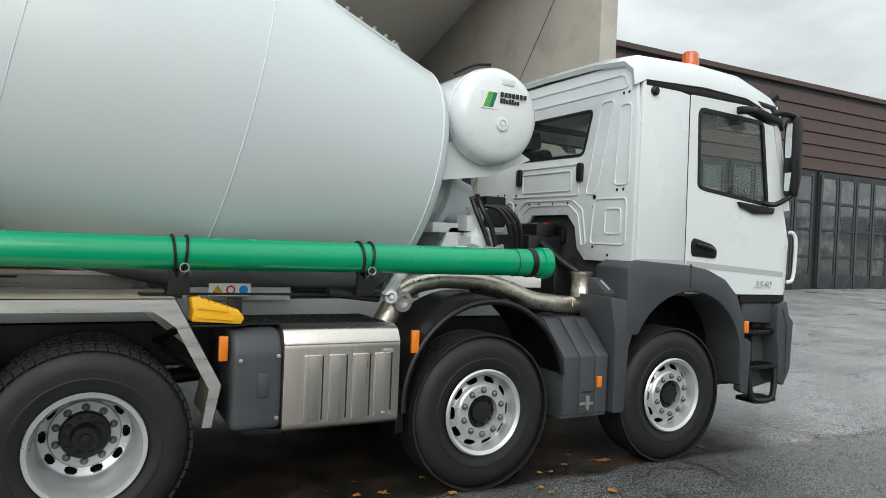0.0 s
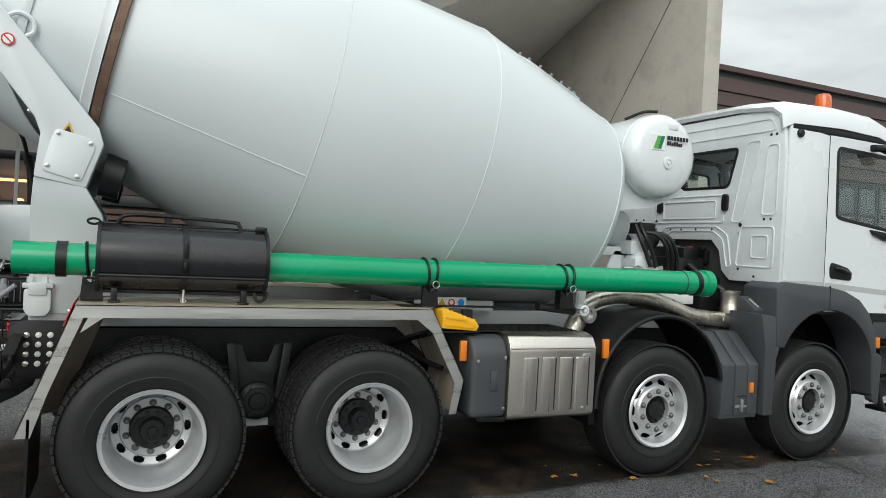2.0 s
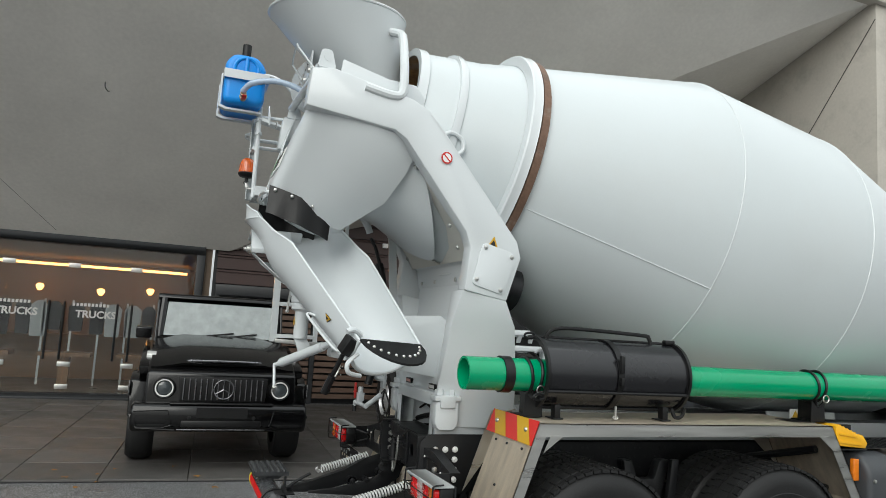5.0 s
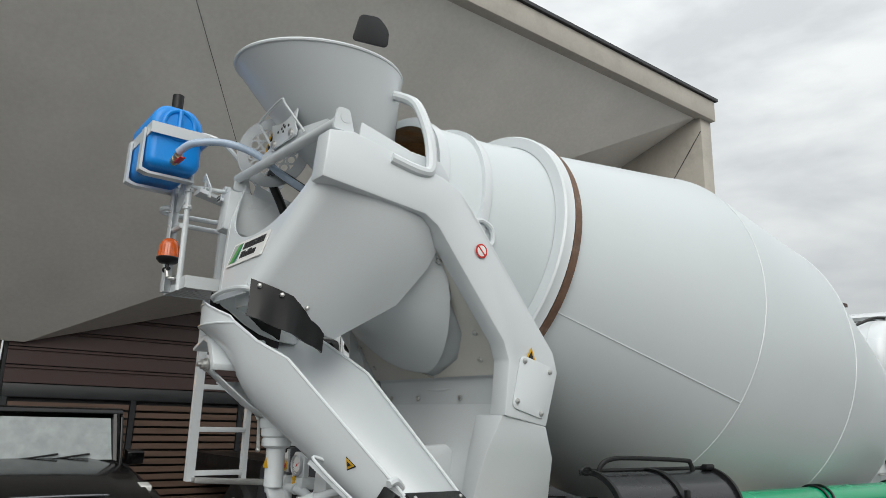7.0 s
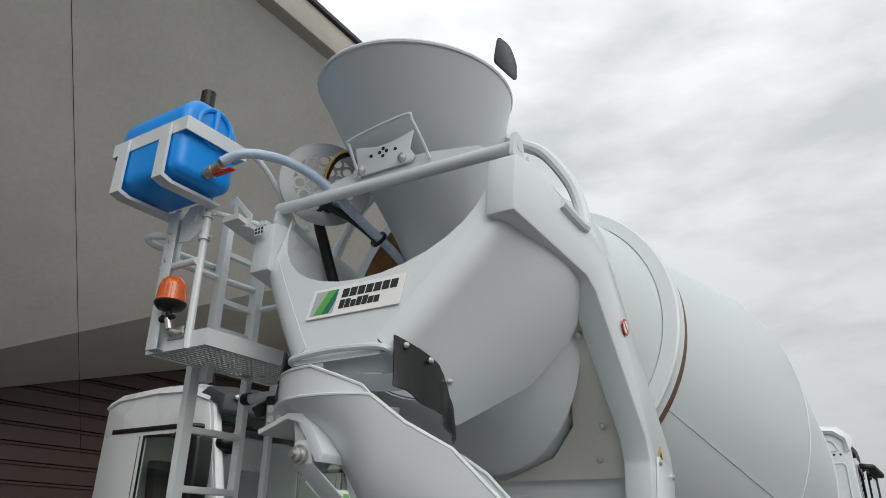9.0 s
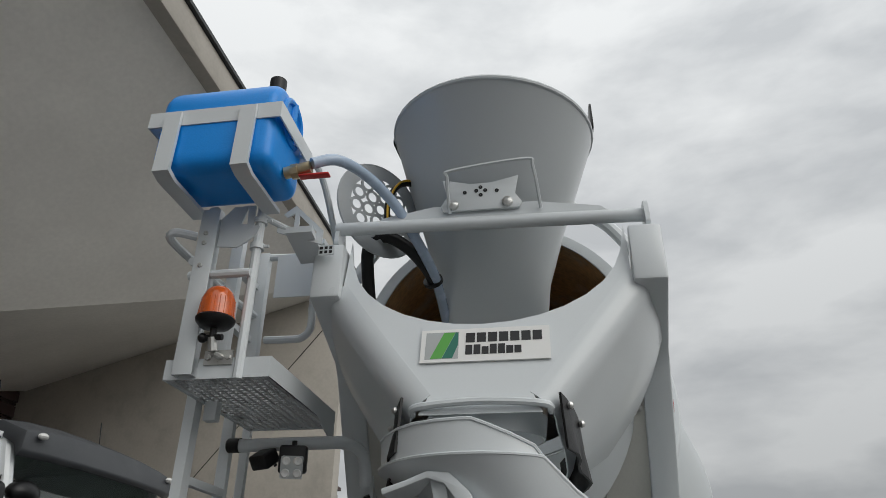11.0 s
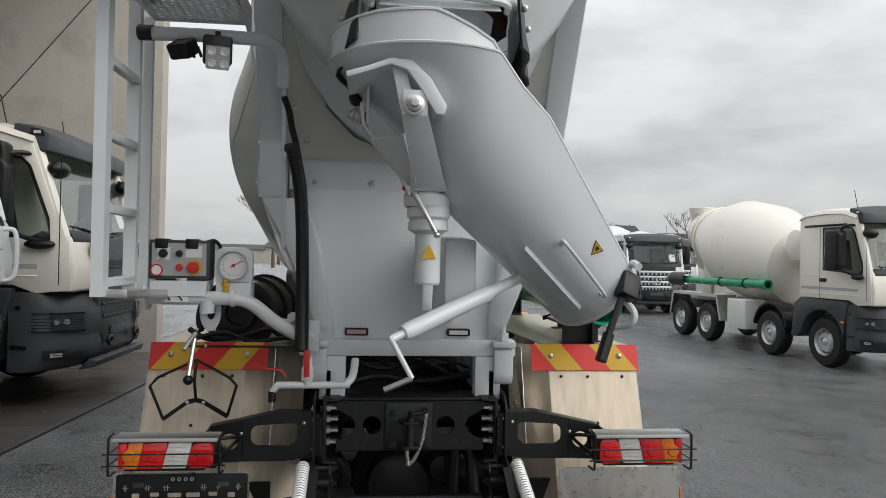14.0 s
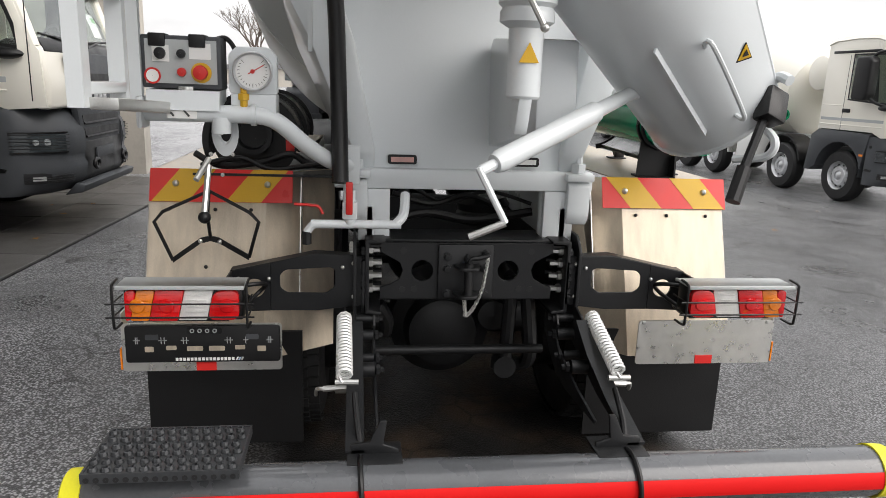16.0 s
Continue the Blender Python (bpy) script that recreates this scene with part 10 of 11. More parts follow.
    part("manifold_elbow", Mesh().tube(smooth([(-0.60, 0.34, 0.78), (-0.56, 0.30, 0.70), (-0.50, 0.30, 0.62)]), 0.03, 10), CHASSIS, truck)
    # bent wire holder on the fender
    T_, L_, BL, R_, BR_, C_ = (-0.62, 0.979, 1.231), (-0.63, 1.182, 1.112), (-0.61, 1.126, 0.958), (-0.63, 0.797, 1.115), (-0.61, 0.840, 0.970), (-0.60, 0.984, 1.043)
    wh = part("wire_holder", Mesh().tube([BL, L_, (-0.625, 1.15, 1.15), T_, (-0.625, 0.83, 1.15), R_, BR_], 0.007, 8), BLACK, truck, "black bent wire holder")
    part("holder_stem", Mesh().tube(smooth([T_, (-0.63, 0.985, 1.14), C_]), 0.007, 8), BLACK, wh)
    part("holder_strap", Mesh().loft([[(x - 0.004, y, z + 0.011), (x + 0.004, y, z + 0.011), (x + 0.004, y, z - 0.011), (x - 0.004, y, z - 0.011)] for x, y, z in (BL, (-0.605, 1.02, 1.035), C_, (-0.605, 0.95, 1.035), BR_)]), BLACK, wh)
    for y, z in ((1.02, 1.034), (0.948, 1.032)):
        part("rivet", Mesh().ball((-0.612, y, z), 0.009, 8, 5), ZINC, wh)


SPRINGZINC = mat("bright_zinc_wire", (0.78, 0.79, 0.78), 0.4, 0.35, var=0.08, scale=20, bscale=200)
STEPGREY = mat("dark_metal_tread", (0.055, 0.058, 0.062), 0.38, 0.4, var=0.2, scale=8, bscale=120)
BARGREY = mat("wet_dark_grey_paint", (0.075, 0.079, 0.085), 0.26, var=0.15, scale=6.0, bscale=90, coat=0.4, bump=0.0005, rvar=0.1)
YELLOWCAP = mat("yellow_cap", (0.78, 0.72, 0.02), 0.45, var=0.08, scale=5.0, bscale=150)
build_tail()


# ---- parked vehicles ----
def parked_wheel(parent, x, y, s, r=0.515, w=0.3, silver=True):
    t = part("wheel", Mesh().lathe([(-w / 2, 0.55 * r), (-w / 2, 0.9 * r), (-w / 2 + 0.05, r * 0.985), (-w / 2 + 0.07, r), (w / 2 - 0.07, r), (w / 2 - 0.05, 0.985 * r), (w / 2, 0.9 * r), (w / 2 + 0.004, 0.7 * r), (w / 2, 0.55 * r)], (x, y, r), (0, s, 0), 40), RUBBER, parent)
    part("rim", Mesh().lathe([(w / 2 - 0.01, 0.56 * r), (w / 2 + 0.005, 0.545 * r), (w / 2 - 0.06, 0.48 * r), (w / 2 - 0.09, 0.45 * r), (w / 2 - 0.03, 0.36 * r), (w / 2 - 0.01, 0.34 * r), (w / 2 - 0.01, 0.2 * r), (w / 2 - 0.04, 0.19 * r), (w / 2 - 0.01, 0.12 * r), (w / 2, 0.001)], (x, y, r), (0, s, 0), 36), RIMGREY if silver else BLACK, t)
    for k in range(10):
        a = 2 * math.pi * k / 10
        part("rim_hole", Mesh().lathe([(0, 0.055 * r), (0.002, 0.05 * r), (0.003, 0.001)], (x + 0.415 * r * math.cos(a), y + s * (w / 2 - 0.055), r + 0.415 * r * math.sin(a)), (0, s, 0), 8), INK, t)
    return t


def parked_truck(name, label, paint, style, m, mixer=False, axles=(-1.45, -3.15), group="parked trucks", tall=3.18):
    """A lorry facing +x whose bumper stands at x = 0, centred on y = 0."""
    T = thing(name, label, "truck", group, m)
    W, H1 = 1.17, tall
    star = style == "star"
    side = [(-2.10, 1.42), (-2.10, H1 - 0.12), (-2.0, H1 - 0.04), (-0.80, H1), (-0.48, H1 - 0.09), (-0.14, 2.02), (-0.07, 1.92), (-0.04, 1.36), (-0.40, 1.33), (-0.62, 1.42)]
    win = [(-1.38, 2.04), (-0.42, 1.99), (-0.45, 2.20), (-0.60, 2.74), (-0.68, 2.82), (-1.38, 2.84)]
    if not star:
        win = [(-1.36, 2.03), (-0.26, 1.96), (-0.30, 2.16), (-0.50, 2.76), (-0.57, 2.84), (-1.36, 2.86)]
    for s in (-1, 1):
        body = Mesh()
        ring_face(body, side, win, s * W, s * (W - 0.03))
        b = part("cab_side", body, paint, T, bevel=0.004)
        g = part("side_window", Mesh().prism(win, "y", s * (W - 0.012), s * (W - 0.018)), GLASS_CAB, b)
        g.visible_shadow = False
        surround = Mesh()
        ring_face(surround, scaled(win, 1.0, 0.035), win, s * (W + 0.003), s * (W - 0.01))
        part("window_rubber", surround, BLACK, b)
        part("rain_gutter", Mesh().span((-1.95, s * (W + 0.012), 2.90), (-0.70, s * (W - 0.01), 2.95)), BLACK, b, bevel=0.006)
        for x in (-1.47, -0.36) if star else (-1.47, -0.17):
            part("door_seam", Mesh().span((x, s * W, 1.42), (x + 0.010, s * (W + 0.0025), 2.86)), INK, b)
        part("door_handle", Mesh().box((-1.36, s * (W + 0.012), 1.80), (0.2, 0.035, 0.075)), BLACK, b, bevel=0.012)
        part("belt_stripe", Mesh().span((-2.05, s * W, 1.60), (-0.38, s * (W + 0.003), 1.655)), LOGO_GREY, b)
        part("pressed_fold", Mesh().tube([(-2.05, s * W, 1.52), (-0.38, s * W, 1.52)], 0.010, 6).tube([(-2.05, s * W, 1.90), (-1.50, s * W, 1.90)], 0.010, 6), paint, b)
        part("pillar", Mesh().tube([(-0.13, s * (W - 0.05), 1.96), (-0.46, s * (W - 0.07), H1 - 0.10)], 0.055, 10), paint, T)
        # tall mirror hung on the door, with its curved arm and foot
        part("mirror_housing", Mesh().prism(rounded([(-0.98, 2.02), (-0.62, 2.00), (-0.56, 2.10), (-0.56, 2.74), (-0.64, 2.82), (-0.96, 2.80)] if not star else [(-0.42, 2.02), (-0.20, 2.04), (-0.16, 2.4), (-0.18, 2.78), (-0.34, 2.82), (-0.44, 2.4)], 0.06), "y", s * (W + 0.10), s * (W + 0.30)), BLACK, T, "tall black mirror", bevel=0.04, segs=3)
        part("mirror_arm", Mesh().tube(smooth([(-0.62, s * (W + 0.18), 2.06), (-0.50, s * (W + 0.16), 1.98), (-0.40, s * (W + 0.08), 1.93), (-0.30, s * W, 1.91)]), 0.028, 8), BLACK, T)
        part("mirror_foot", Mesh().ball((-0.34, s * (W + 0.05), 1.88), (0.16, 0.07, 0.055), 14, 8), BLACK, T)
        part("mirror_bracket", Mesh().tube(smooth([(-0.70, s * (W + 0.16), 2.78), (-0.62, s * (W + 0.12), 2.88), (-0.50, s * W, 2.90), (-0.40, s * (W - 0.08), 2.84)]), 0.026, 8), BLACK, T)
        part("kerb_mirror", Mesh().ball((-0.26, s * (W - 0.16), 2.74), (0.11, 0.16, 0.10), 14, 10), BLACK, T)
        part("mirror_stalk", Mesh().tube([(-0.42, s * (W - 0.05), 2.86), (-0.28, s * (W - 0.14), 2.78)], 0.03, 8), BLACK, T)
        # wheel arch and steps
        fe = Mesh()
        cx = axles[0]
        outer = [(-0.76, 0.55), (-0.68, 1.0), (-0.60, 1.38), (-2.0, 1.41), (-2.20, 1.28), (-2.30, 0.55), (-2.16, 0.55)]
        inner = [(cx + 0.64 * math.cos(radians(a)), 0.55 + 0.64 * math.sin(radians(a))) for a in range(170, 5, -12)]
        fe.prism(outer + inner, "y", s * (W + 0.05), s * (W - 0.32))
        part("wheel_arch", fe, DARKGREY, T, bevel=0.02)
        part("arch_reflector", Mesh().box((-0.74, s * (W + 0.052), 0.98), (0.10, 0.01, 0.04)), AMBER_LENS, T)
        # chunky rounded bumper corner with wrap-round guarded lamps
        def edge(u, push=0.0, f=0.0):
            plan = [(-0.64, W + 0.03), (-0.44, W + 0.03), (-0.28, W - 0.015), (-0.13, W - 0.13), (-0.03, W - 0.29), (0.03, 0.60)]
            k = min(int(u), 4)
            p, q = Vector(plan[k]), Vector(plan[k + 1])
            d = (q - p).normalized()
            at = p.lerp(q, u - k) + Vector((-d.y, d.x)) * push
            return at.x + f * min(1.0, u / 3), at.y * s
        rings = []
        for z, f in ((0.44, -0.16), (0.50, -0.05), (0.60, 0.03), (0.74, 0.05), (0.80, 0.02), (0.86, 0.03), (0.94, 0.05), (1.12, 0.03), (1.24, -0.03), (1.34, -0.12)):
            rings.append([(*edge(u, 0.0, f), z) for u in (0, 0.5, 1, 1.5, 2, 2.5, 3, 3.5, 4, 4.5, 5)] + [(-0.55, s * 0.60, z)])
        bc = part("bumper_corner", Mesh().loft(rings), DARKGREY, T, "dark grey plastic bumper corner", sharp=40)

        def patch(u0, u1, z0, z1, out, f):
            us = [u0 + (u1 - u0) * i / 8 for i in range(9)]
            return Mesh().loft([[(*edge(u, out, f), z0), (*edge(u, out, f), z1), (*edge(u, out - 0.03, f), z1), (*edge(u, out - 0.03, f), z0)] for u in us])
        hl = part("headlamp", patch(1.2, 3.8, 0.90, 1.09, 0.004, 0.05), PANE, bc, "dark headlamp behind a wire guard")
        part("lamp_rim", patch(1.1, 3.9, 0.885, 0.90, 0.010, 0.05).put(*(lambda q: (q.v, q.f))(patch(1.1, 3.9, 1.09, 1.105, 0.010, 0.05))), BLACK, hl)
        for u, r in ((2.3, 0.030), (2.8, 0.034)):
            x, y_ = edge(u, 0.004, 0.05)
            part("lamp_eye", Mesh().lathe([(0, r), (0.012, r * 0.92), (0.006, r * 0.65), (0.012, 0.001)], (x, y_, 1.0), (0.7, s * 0.7, 0), 18), GREY_PAINT, hl)
        for z in (0.935, 0.97, 1.005, 1.04, 1.075):
            part("guard_wire", Mesh().tube([(*edge(1.1 + 2.8 * i / 10, 0.030, 0.05), z) for i in range(11)], 0.004, 6), BLACK, hl)
        fg = part("fog_lamp", patch(1.7, 4.2, 0.57, 0.68, 0.006, 0.03), INK, bc)
        part("fog_lens", patch(2.1, 2.7, 0.60, 0.65, 0.012, 0.03), CLEAR_LENS, fg)
        for z in (0.60, 0.625, 0.65):
            part("guard_wire", Mesh().tube([(*edge(1.7 + 2.5 * i / 10, 0.024, 0.03), z) for i in range(11)], 0.004, 6), BLACK, fg)
        part("corner_cap", Mesh().lathe([(0, 0.03), (0.006, 0.028), (0.006, 0.001)], (-0.55, s * (W + 0.03), 1.16), (0, s, 0), 12), BLACK, bc)
        part("side_step", Mesh().prism([(-0.62, 0.70), (-0.46, 0.69), (-0.44, 0.73), (-0.60, 0.75)], "y", s * (W + 0.036), s * (W - 0.05)), BLACK, bc)
        part("tow_eye", Mesh().tube([(0.12, s * 0.45 + 0.06 * math.cos(q), 0.72 + 0.05 * math.sin(q)) for q in (2 * math.pi * k / 16 for k in range(17))], 0.022, 8), BLACK, T)
        part("wiper", Mesh().tube([(-0.08, s * 0.1, 2.0), (-0.14, s * 0.62, 2.08)], 0.014, 6).tube([(-0.13, s * 0.25, 2.06), (-0.15, s * 0.95, 2.10)], 0.011, 6), BLACK, T)
        part("antenna", Mesh().tube([(-0.9, s * 0.75, H1 + 0.02), (-0.98, s * 0.78, H1 + 0.46)], 0.007, 5), BLACK, T)
    part("cab_rear", Mesh().span((-2.11, -W + 0.03, 1.42), (-2.07, W - 0.03, H1 - 0.08)), paint, T)
    roof = [[(x, -W, z - 0.10), (x, -W + 0.04, z - 0.04), (x, -W + 0.16, z), (x, 0, z + 0.03), (x, W - 0.16, z), (x, W - 0.04, z - 0.04), (x, W, z - 0.10)] for x, z in ((-2.11, H1 - 0.03), (-1.9, H1 + 0.04), (-1.3, H1 + 0.07), (-0.8, H1 + 0.05), (-0.45, H1 - 0.06))]
    part("roof", Mesh().loft(roof, closed=False), paint, T, thick=-0.03)
    ws = part("windscreen", Mesh().put([(-0.13, -W + 0.08, 1.98), (-0.13, W - 0.08, 1.98), (-0.45, W - 0.12, H1 - 0.16), (-0.45, -W + 0.12, H1 - 0.16)], [(0, 1, 2, 3)]), GLASS_CAB, T, thick=0.01)
    ws.visible_shadow = False
    part("front_panel", Mesh().prism([(-0.16, 1.34), (-0.02, 1.34), (0.0, 1.62), (-0.08, 1.98), (-0.16, 2.0)], "y", -W + 0.02, W - 0.02), paint, T, bevel=0.04, segs=3)
    part("cowl", Mesh().prism([(-0.16, 1.90), (-0.055, 1.92), (-0.085, 2.0), (-0.14, 2.06)], "y", -W + 0.10, W - 0.10), BLACK, T, bevel=0.01)
    part("bumper", Mesh().prism([(-0.35, 0.42), (-0.04, 0.44), (0.05, 0.60), (0.05, 0.98), (-0.35, 0.98)], "y", -0.62, 0.62), BLACK, T, bevel=0.03, segs=2)
    part("plate_holder", Mesh().span((0.05, -0.27, 0.76), (0.07, 0.27, 0.88)), DARKGREY, T, bevel=0.006)
    part("bumper_lip", Mesh().prism([(-0.10, 0.40), (0.09, 0.44), (0.12, 0.52), (0.02, 0.54)], "y", -0.80, 0.80), DARKGREY, T, bevel=0.015)
    if star:
        gp = part("grille", Mesh().prism(rounded([(-0.80, 1.94), (0.80, 1.94), (0.74, 1.30), (0.64, 0.98), (-0.64, 0.98), (-0.74, 1.30)], 0.05), "x", -0.02, 0.03), BLACK, T, bevel=0.01)
        for k, (z, w) in enumerate(((1.66, 0.74), (1.46, 0.70), (1.26, 0.66), (1.06, 0.60))):
            part("grille_bar", Mesh().prism([(0.03, z), (0.10, z + 0.03), (0.09, z + 0.085), (0.03, z + 0.10)], "y", -w, w), paint, gp, bevel=0.010)
            for i in range(9):
                y = -w + 0.06 + i * (2 * w - 0.12) / 8
                part("grille_tooth", Mesh().prism([(0.03, z + 0.01), (0.085, z + 0.03), (0.03, z - 0.07)], "y", y - 0.03, y + 0.03), paint, gp)
        em = part("emblem", Mesh().tube([(0.125, 0.17 * math.cos(a), 1.37 + 0.17 * math.sin(a)) for a in (2 * math.pi * k / 28 for k in range(29))], 0.015, 8), CHROME, gp)
        for q in (90, 210, 330):
            part("emblem_spoke", Mesh().tube([(0.13, 0, 1.37), (0.12, 0.165 * math.cos(radians(q)), 1.37 + 0.165 * math.sin(radians(q)))], [0.022, 0.006], 6), CHROME, em)
        for s in (-1, 1):
            part("grab_handle", Mesh().tube(smooth([(-0.02, s * 0.98, 1.88), (0.07, s * 1.0, 1.86), (0.08, s * 1.02, 1.60), (0.06, s * 1.0, 1.42), (-0.02, s * 0.98, 1.38)]), 0.022, 8), paint, T)
        vis = part("sun_visor", Mesh().loft([[(-0.62, y, H1 + 0.02 - 0.05 * abs(y) ** 3), (-0.34, y, H1 - 0.12 - 0.05 * abs(y) ** 3), (-0.16 - 0.08 * abs(y) ** 3, y, H1 - 0.30), (-0.12 - 0.08 * abs(y) ** 3, y, H1 - 0.25), (-0.24, y, H1 - 0.02 - 0.05 * abs(y) ** 3), (-0.50, y, H1 + 0.08 - 0.05 * abs(y) ** 3)] for y in (-1.17, -0.9, -0.5, 0, 0.5, 0.9, 1.17)]), DARKGREY, T, "dark grey curved roof visor with lamps", bevel=0.015)
        for y in (-1.02, 1.02):
            part("visor_lamp", Mesh().ball((-0.20, y, H1 - 0.12), (0.04, 0.05, 0.03), 10, 6), CLEAR_LENS, vis)
    else:
        gp = part("grille", Mesh().prism(rounded([(-0.76, 1.93), (0.76, 1.93), (0.68, 1.36), (0.58, 0.96), (-0.58, 0.96), (-0.68, 1.36)], 0.06), "x", -0.02, 0.045), DARKGREY, T, "dark grey grille panel that hangs below the cab", bevel=0.012)
        for z, w in ((1.02, 0.50), (1.17, 0.54), (1.62, 0.58)):
            part("grille_slot", Mesh().prism(rounded([(-w, z), (w, z), (w + 0.03, z + 0.09), (-w - 0.03, z + 0.09)], 0.02), "x", 0.044, 0.050), INK, gp)
            part("slot_lip", Mesh().tube([(0.052, -w, z), (0.052, w, z)], 0.014, 6), BLACK, gp)
        for k in range(3):
            part("badge", Mesh().box((0.05, -0.13 + 0.13 * k, 1.46), (0.012, 0.10, 0.075)), CHROME, gp, bevel=0.004)
        vis = part("sun_visor", Mesh().loft([[(-0.66, y, H1 - 0.04 - 0.04 * abs(y) ** 3), (-0.30 - 0.06 * abs(y) ** 3, y, H1 - 0.26), (-0.22 - 0.06 * abs(y) ** 3, y, H1 - 0.24), (-0.30, y, H1 - 0.04), (-0.50, y, H1 + 0.12 - 0.05 * abs(y) ** 3), (-0.66, y, H1 + 0.14 - 0.05 * abs(y) ** 3)] for y in (-1.15, -0.9, -0.5, 0, 0.5, 0.9, 1.15)]), GREY_PAINT if mixer is None else DARKGREY, T, "dark grey roof visor with recessed lamps", bevel=0.02)
        for s in (-1, 1):
            part("visor_recess", Mesh().prism(rounded([(-0.50, H1 - 0.06), (-0.34, H1 - 0.08), (-0.36, H1 + 0.0), (-0.48, H1 + 0.02)], 0.02), "y", s * 1.155, s * 1.148), INK, vis)
            part("visor_lamp", Mesh().box((-0.42, s * 1.157, H1 - 0.03), (0.07, 0.012, 0.035)), CLEAR_LENS, vis)
    pn = part("paper_note", Mesh().put([(-0.175, 0.62, 2.14), (-0.175, 0.86, 2.14), (-0.275, 0.85, 2.42), (-0.275, 0.61, 2.42)], [(0, 1, 2, 3)]), SIGNWHITE, T, "paper note behind the windscreen", thick=0.002)
    part("note_mark", Mesh().put([(-0.215, 0.74, 2.24), (-0.215, 0.84, 2.24), (-0.262, 0.84, 2.38), (-0.262, 0.74, 2.38)], [(0, 1, 2, 3)], Matrix.Translation((0.004, 0, 0.002))), LOGO_GREEN, pn, thick=0.001)
    part("dashboard", Mesh().prism([(-0.60, 1.4), (-0.18, 1.4), (-0.20, 1.96), (-0.38, 2.03), (-0.62, 1.9)], "y", -1.08, 1.08), INTERIOR, T)
    part("steering_wheel", Mesh().tube([(-0.66 + 0.14 * math.sin(q) * 0.5, 0.55 + 0.22 * math.cos(q), 2.06 + 0.2 * math.sin(q)) for q in (2 * math.pi * k / 20 for k in range(21))], 0.018, 8), BLACK, T)
    for y in (-0.6, 0.6):
        part("cab_seat", Mesh().prism(rounded([(-1.60, 1.6), (-1.05, 1.6), (-1.05, 1.78), (-1.46, 1.8), (-1.60, 2.66), (-1.74, 2.66)], 0.05), "y", y - 0.24, y + 0.24), SEATCLOTH, T, bevel=0.03)
    part("cab_floor", Mesh().span((-2.05, -W + 0.04, 1.36), (-0.15, W - 0.04, 1.42)), INTERIOR, T)
    # chassis
    L = 8.6 if mixer else 7.0
    for s in (-1, 1):
        part("frame_rail", Mesh().span((-L, s * 0.38, 0.78), (-0.3, s * 0.44, 1.04)), CHASSIS, T)
    for i, ax in enumerate(axles):
        for s in (-1, 1):
            parked_wheel(T, ax, s * 1.0, s)
    if mixer:
        a = 0.21
        d = Vector((-math.cos(a), 0, math.sin(a)))
        o = Vector((-6.95, 0, 2.80))
        dr = part("drum", Mesh().lathe([(-3.68, 0.001), (-3.66, 0.45), (-3.58, 0.79), (-3.46, 0.96), (-2.14, 1.27), (-1.0, 1.26), (0.3, 0.83), (0.6, 0.73), (1.1, 0.62), (1.15, 0.59)], o, d, 56), paint, T, "cream-white mixing drum")
        part("roller_track", Mesh().lathe([(0.23, 0.82), (0.23, 0.89), (0.34, 0.89), (0.34, 0.80)], o, d, 48), paint, dr)
        part("rib_ring", Mesh().lathe([(0.62, 0.70), (0.64, 0.76), (0.68, 0.76), (0.70, 0.70)], o, d, 48), paint, dr)
        part("water_tank", Mesh().lathe([(-0.8, 0.001), (-0.79, 0.25), (-0.74, 0.36), (0.7, 0.36), (0.74, 0.25), (0.75, 0.001)], (-2.85, 0, 2.55), (0, 1, 0), 32), paint, T)
        for s in (-1, 1):
            part("discharge_pipe", Mesh().lathe([(-8.3, 0.08), (-8.3, 0.11), (-3.5, 0.11), (-3.5, 0.125), (-3.4, 0.125), (-3.4, 0.08)], (0, s * 1.05, 1.62), (1, 0, 0), 20), GREEN, T)
            part("pipe_basket", Mesh().lathe([(-8.0, 0.20), (-7.1, 0.20)], (0, s * 1.05, 1.63), (1, 0, 0), 24, arc=(-170, 20) if s > 0 else (-20, 170)), BLACK, T, thick=0.01)
            for x in (-5.4, -4.3):
                part("pipe_strap", Mesh().lathe([(x, 0.11), (x, 0.13), (x + 0.04, 0.13), (x + 0.04, 0.11)], (0, s * 1.05, 1.62), (1, 0, 0), 24), BLACK, T)
            fd = part("rear_fender", Mesh().prism([(-8.05, 0.6), (-7.85, 1.27), (-5.45, 1.27), (-5.25, 0.6), (-5.32, 0.6), (-5.50, 1.2), (-7.80, 1.2), (-7.98, 0.6)], "y", s * 1.16, s * 0.6), ALU, T)
            part("fuel_tank", Mesh().prism(rounded([(-4.95, 0.48), (-4.15, 0.48), (-4.15, 1.22), (-4.95, 1.22)], 0.05), "y", s * 1.16, s * 0.6), SIGNWHITE, T, bevel=0.03)
            gd = [(-3.20 + 0.64 * math.cos(radians(q)), 0.56 + 0.66 * math.sin(radians(q))) for q in range(10, 172, 12)]
            gi = [(-3.20 + 0.60 * math.cos(radians(q)), 0.56 + 0.62 * math.sin(radians(q))) for q in range(170, 8, -12)]
            part("axle_mudguard", Mesh().prism(gd + gi, "y", s * 1.15, s * 0.7), BLACK, T)
            part("rear_arm", Mesh().prism([(-7.9, 3.1), (-7.3, 3.0), (-6.6, 2.2), (-6.5, 1.2), (-6.9, 1.2), (-6.95, 2.2), (-7.5, 2.85), (-7.9, 2.95)], "y", s * 0.70, s * 0.60), paint, T)
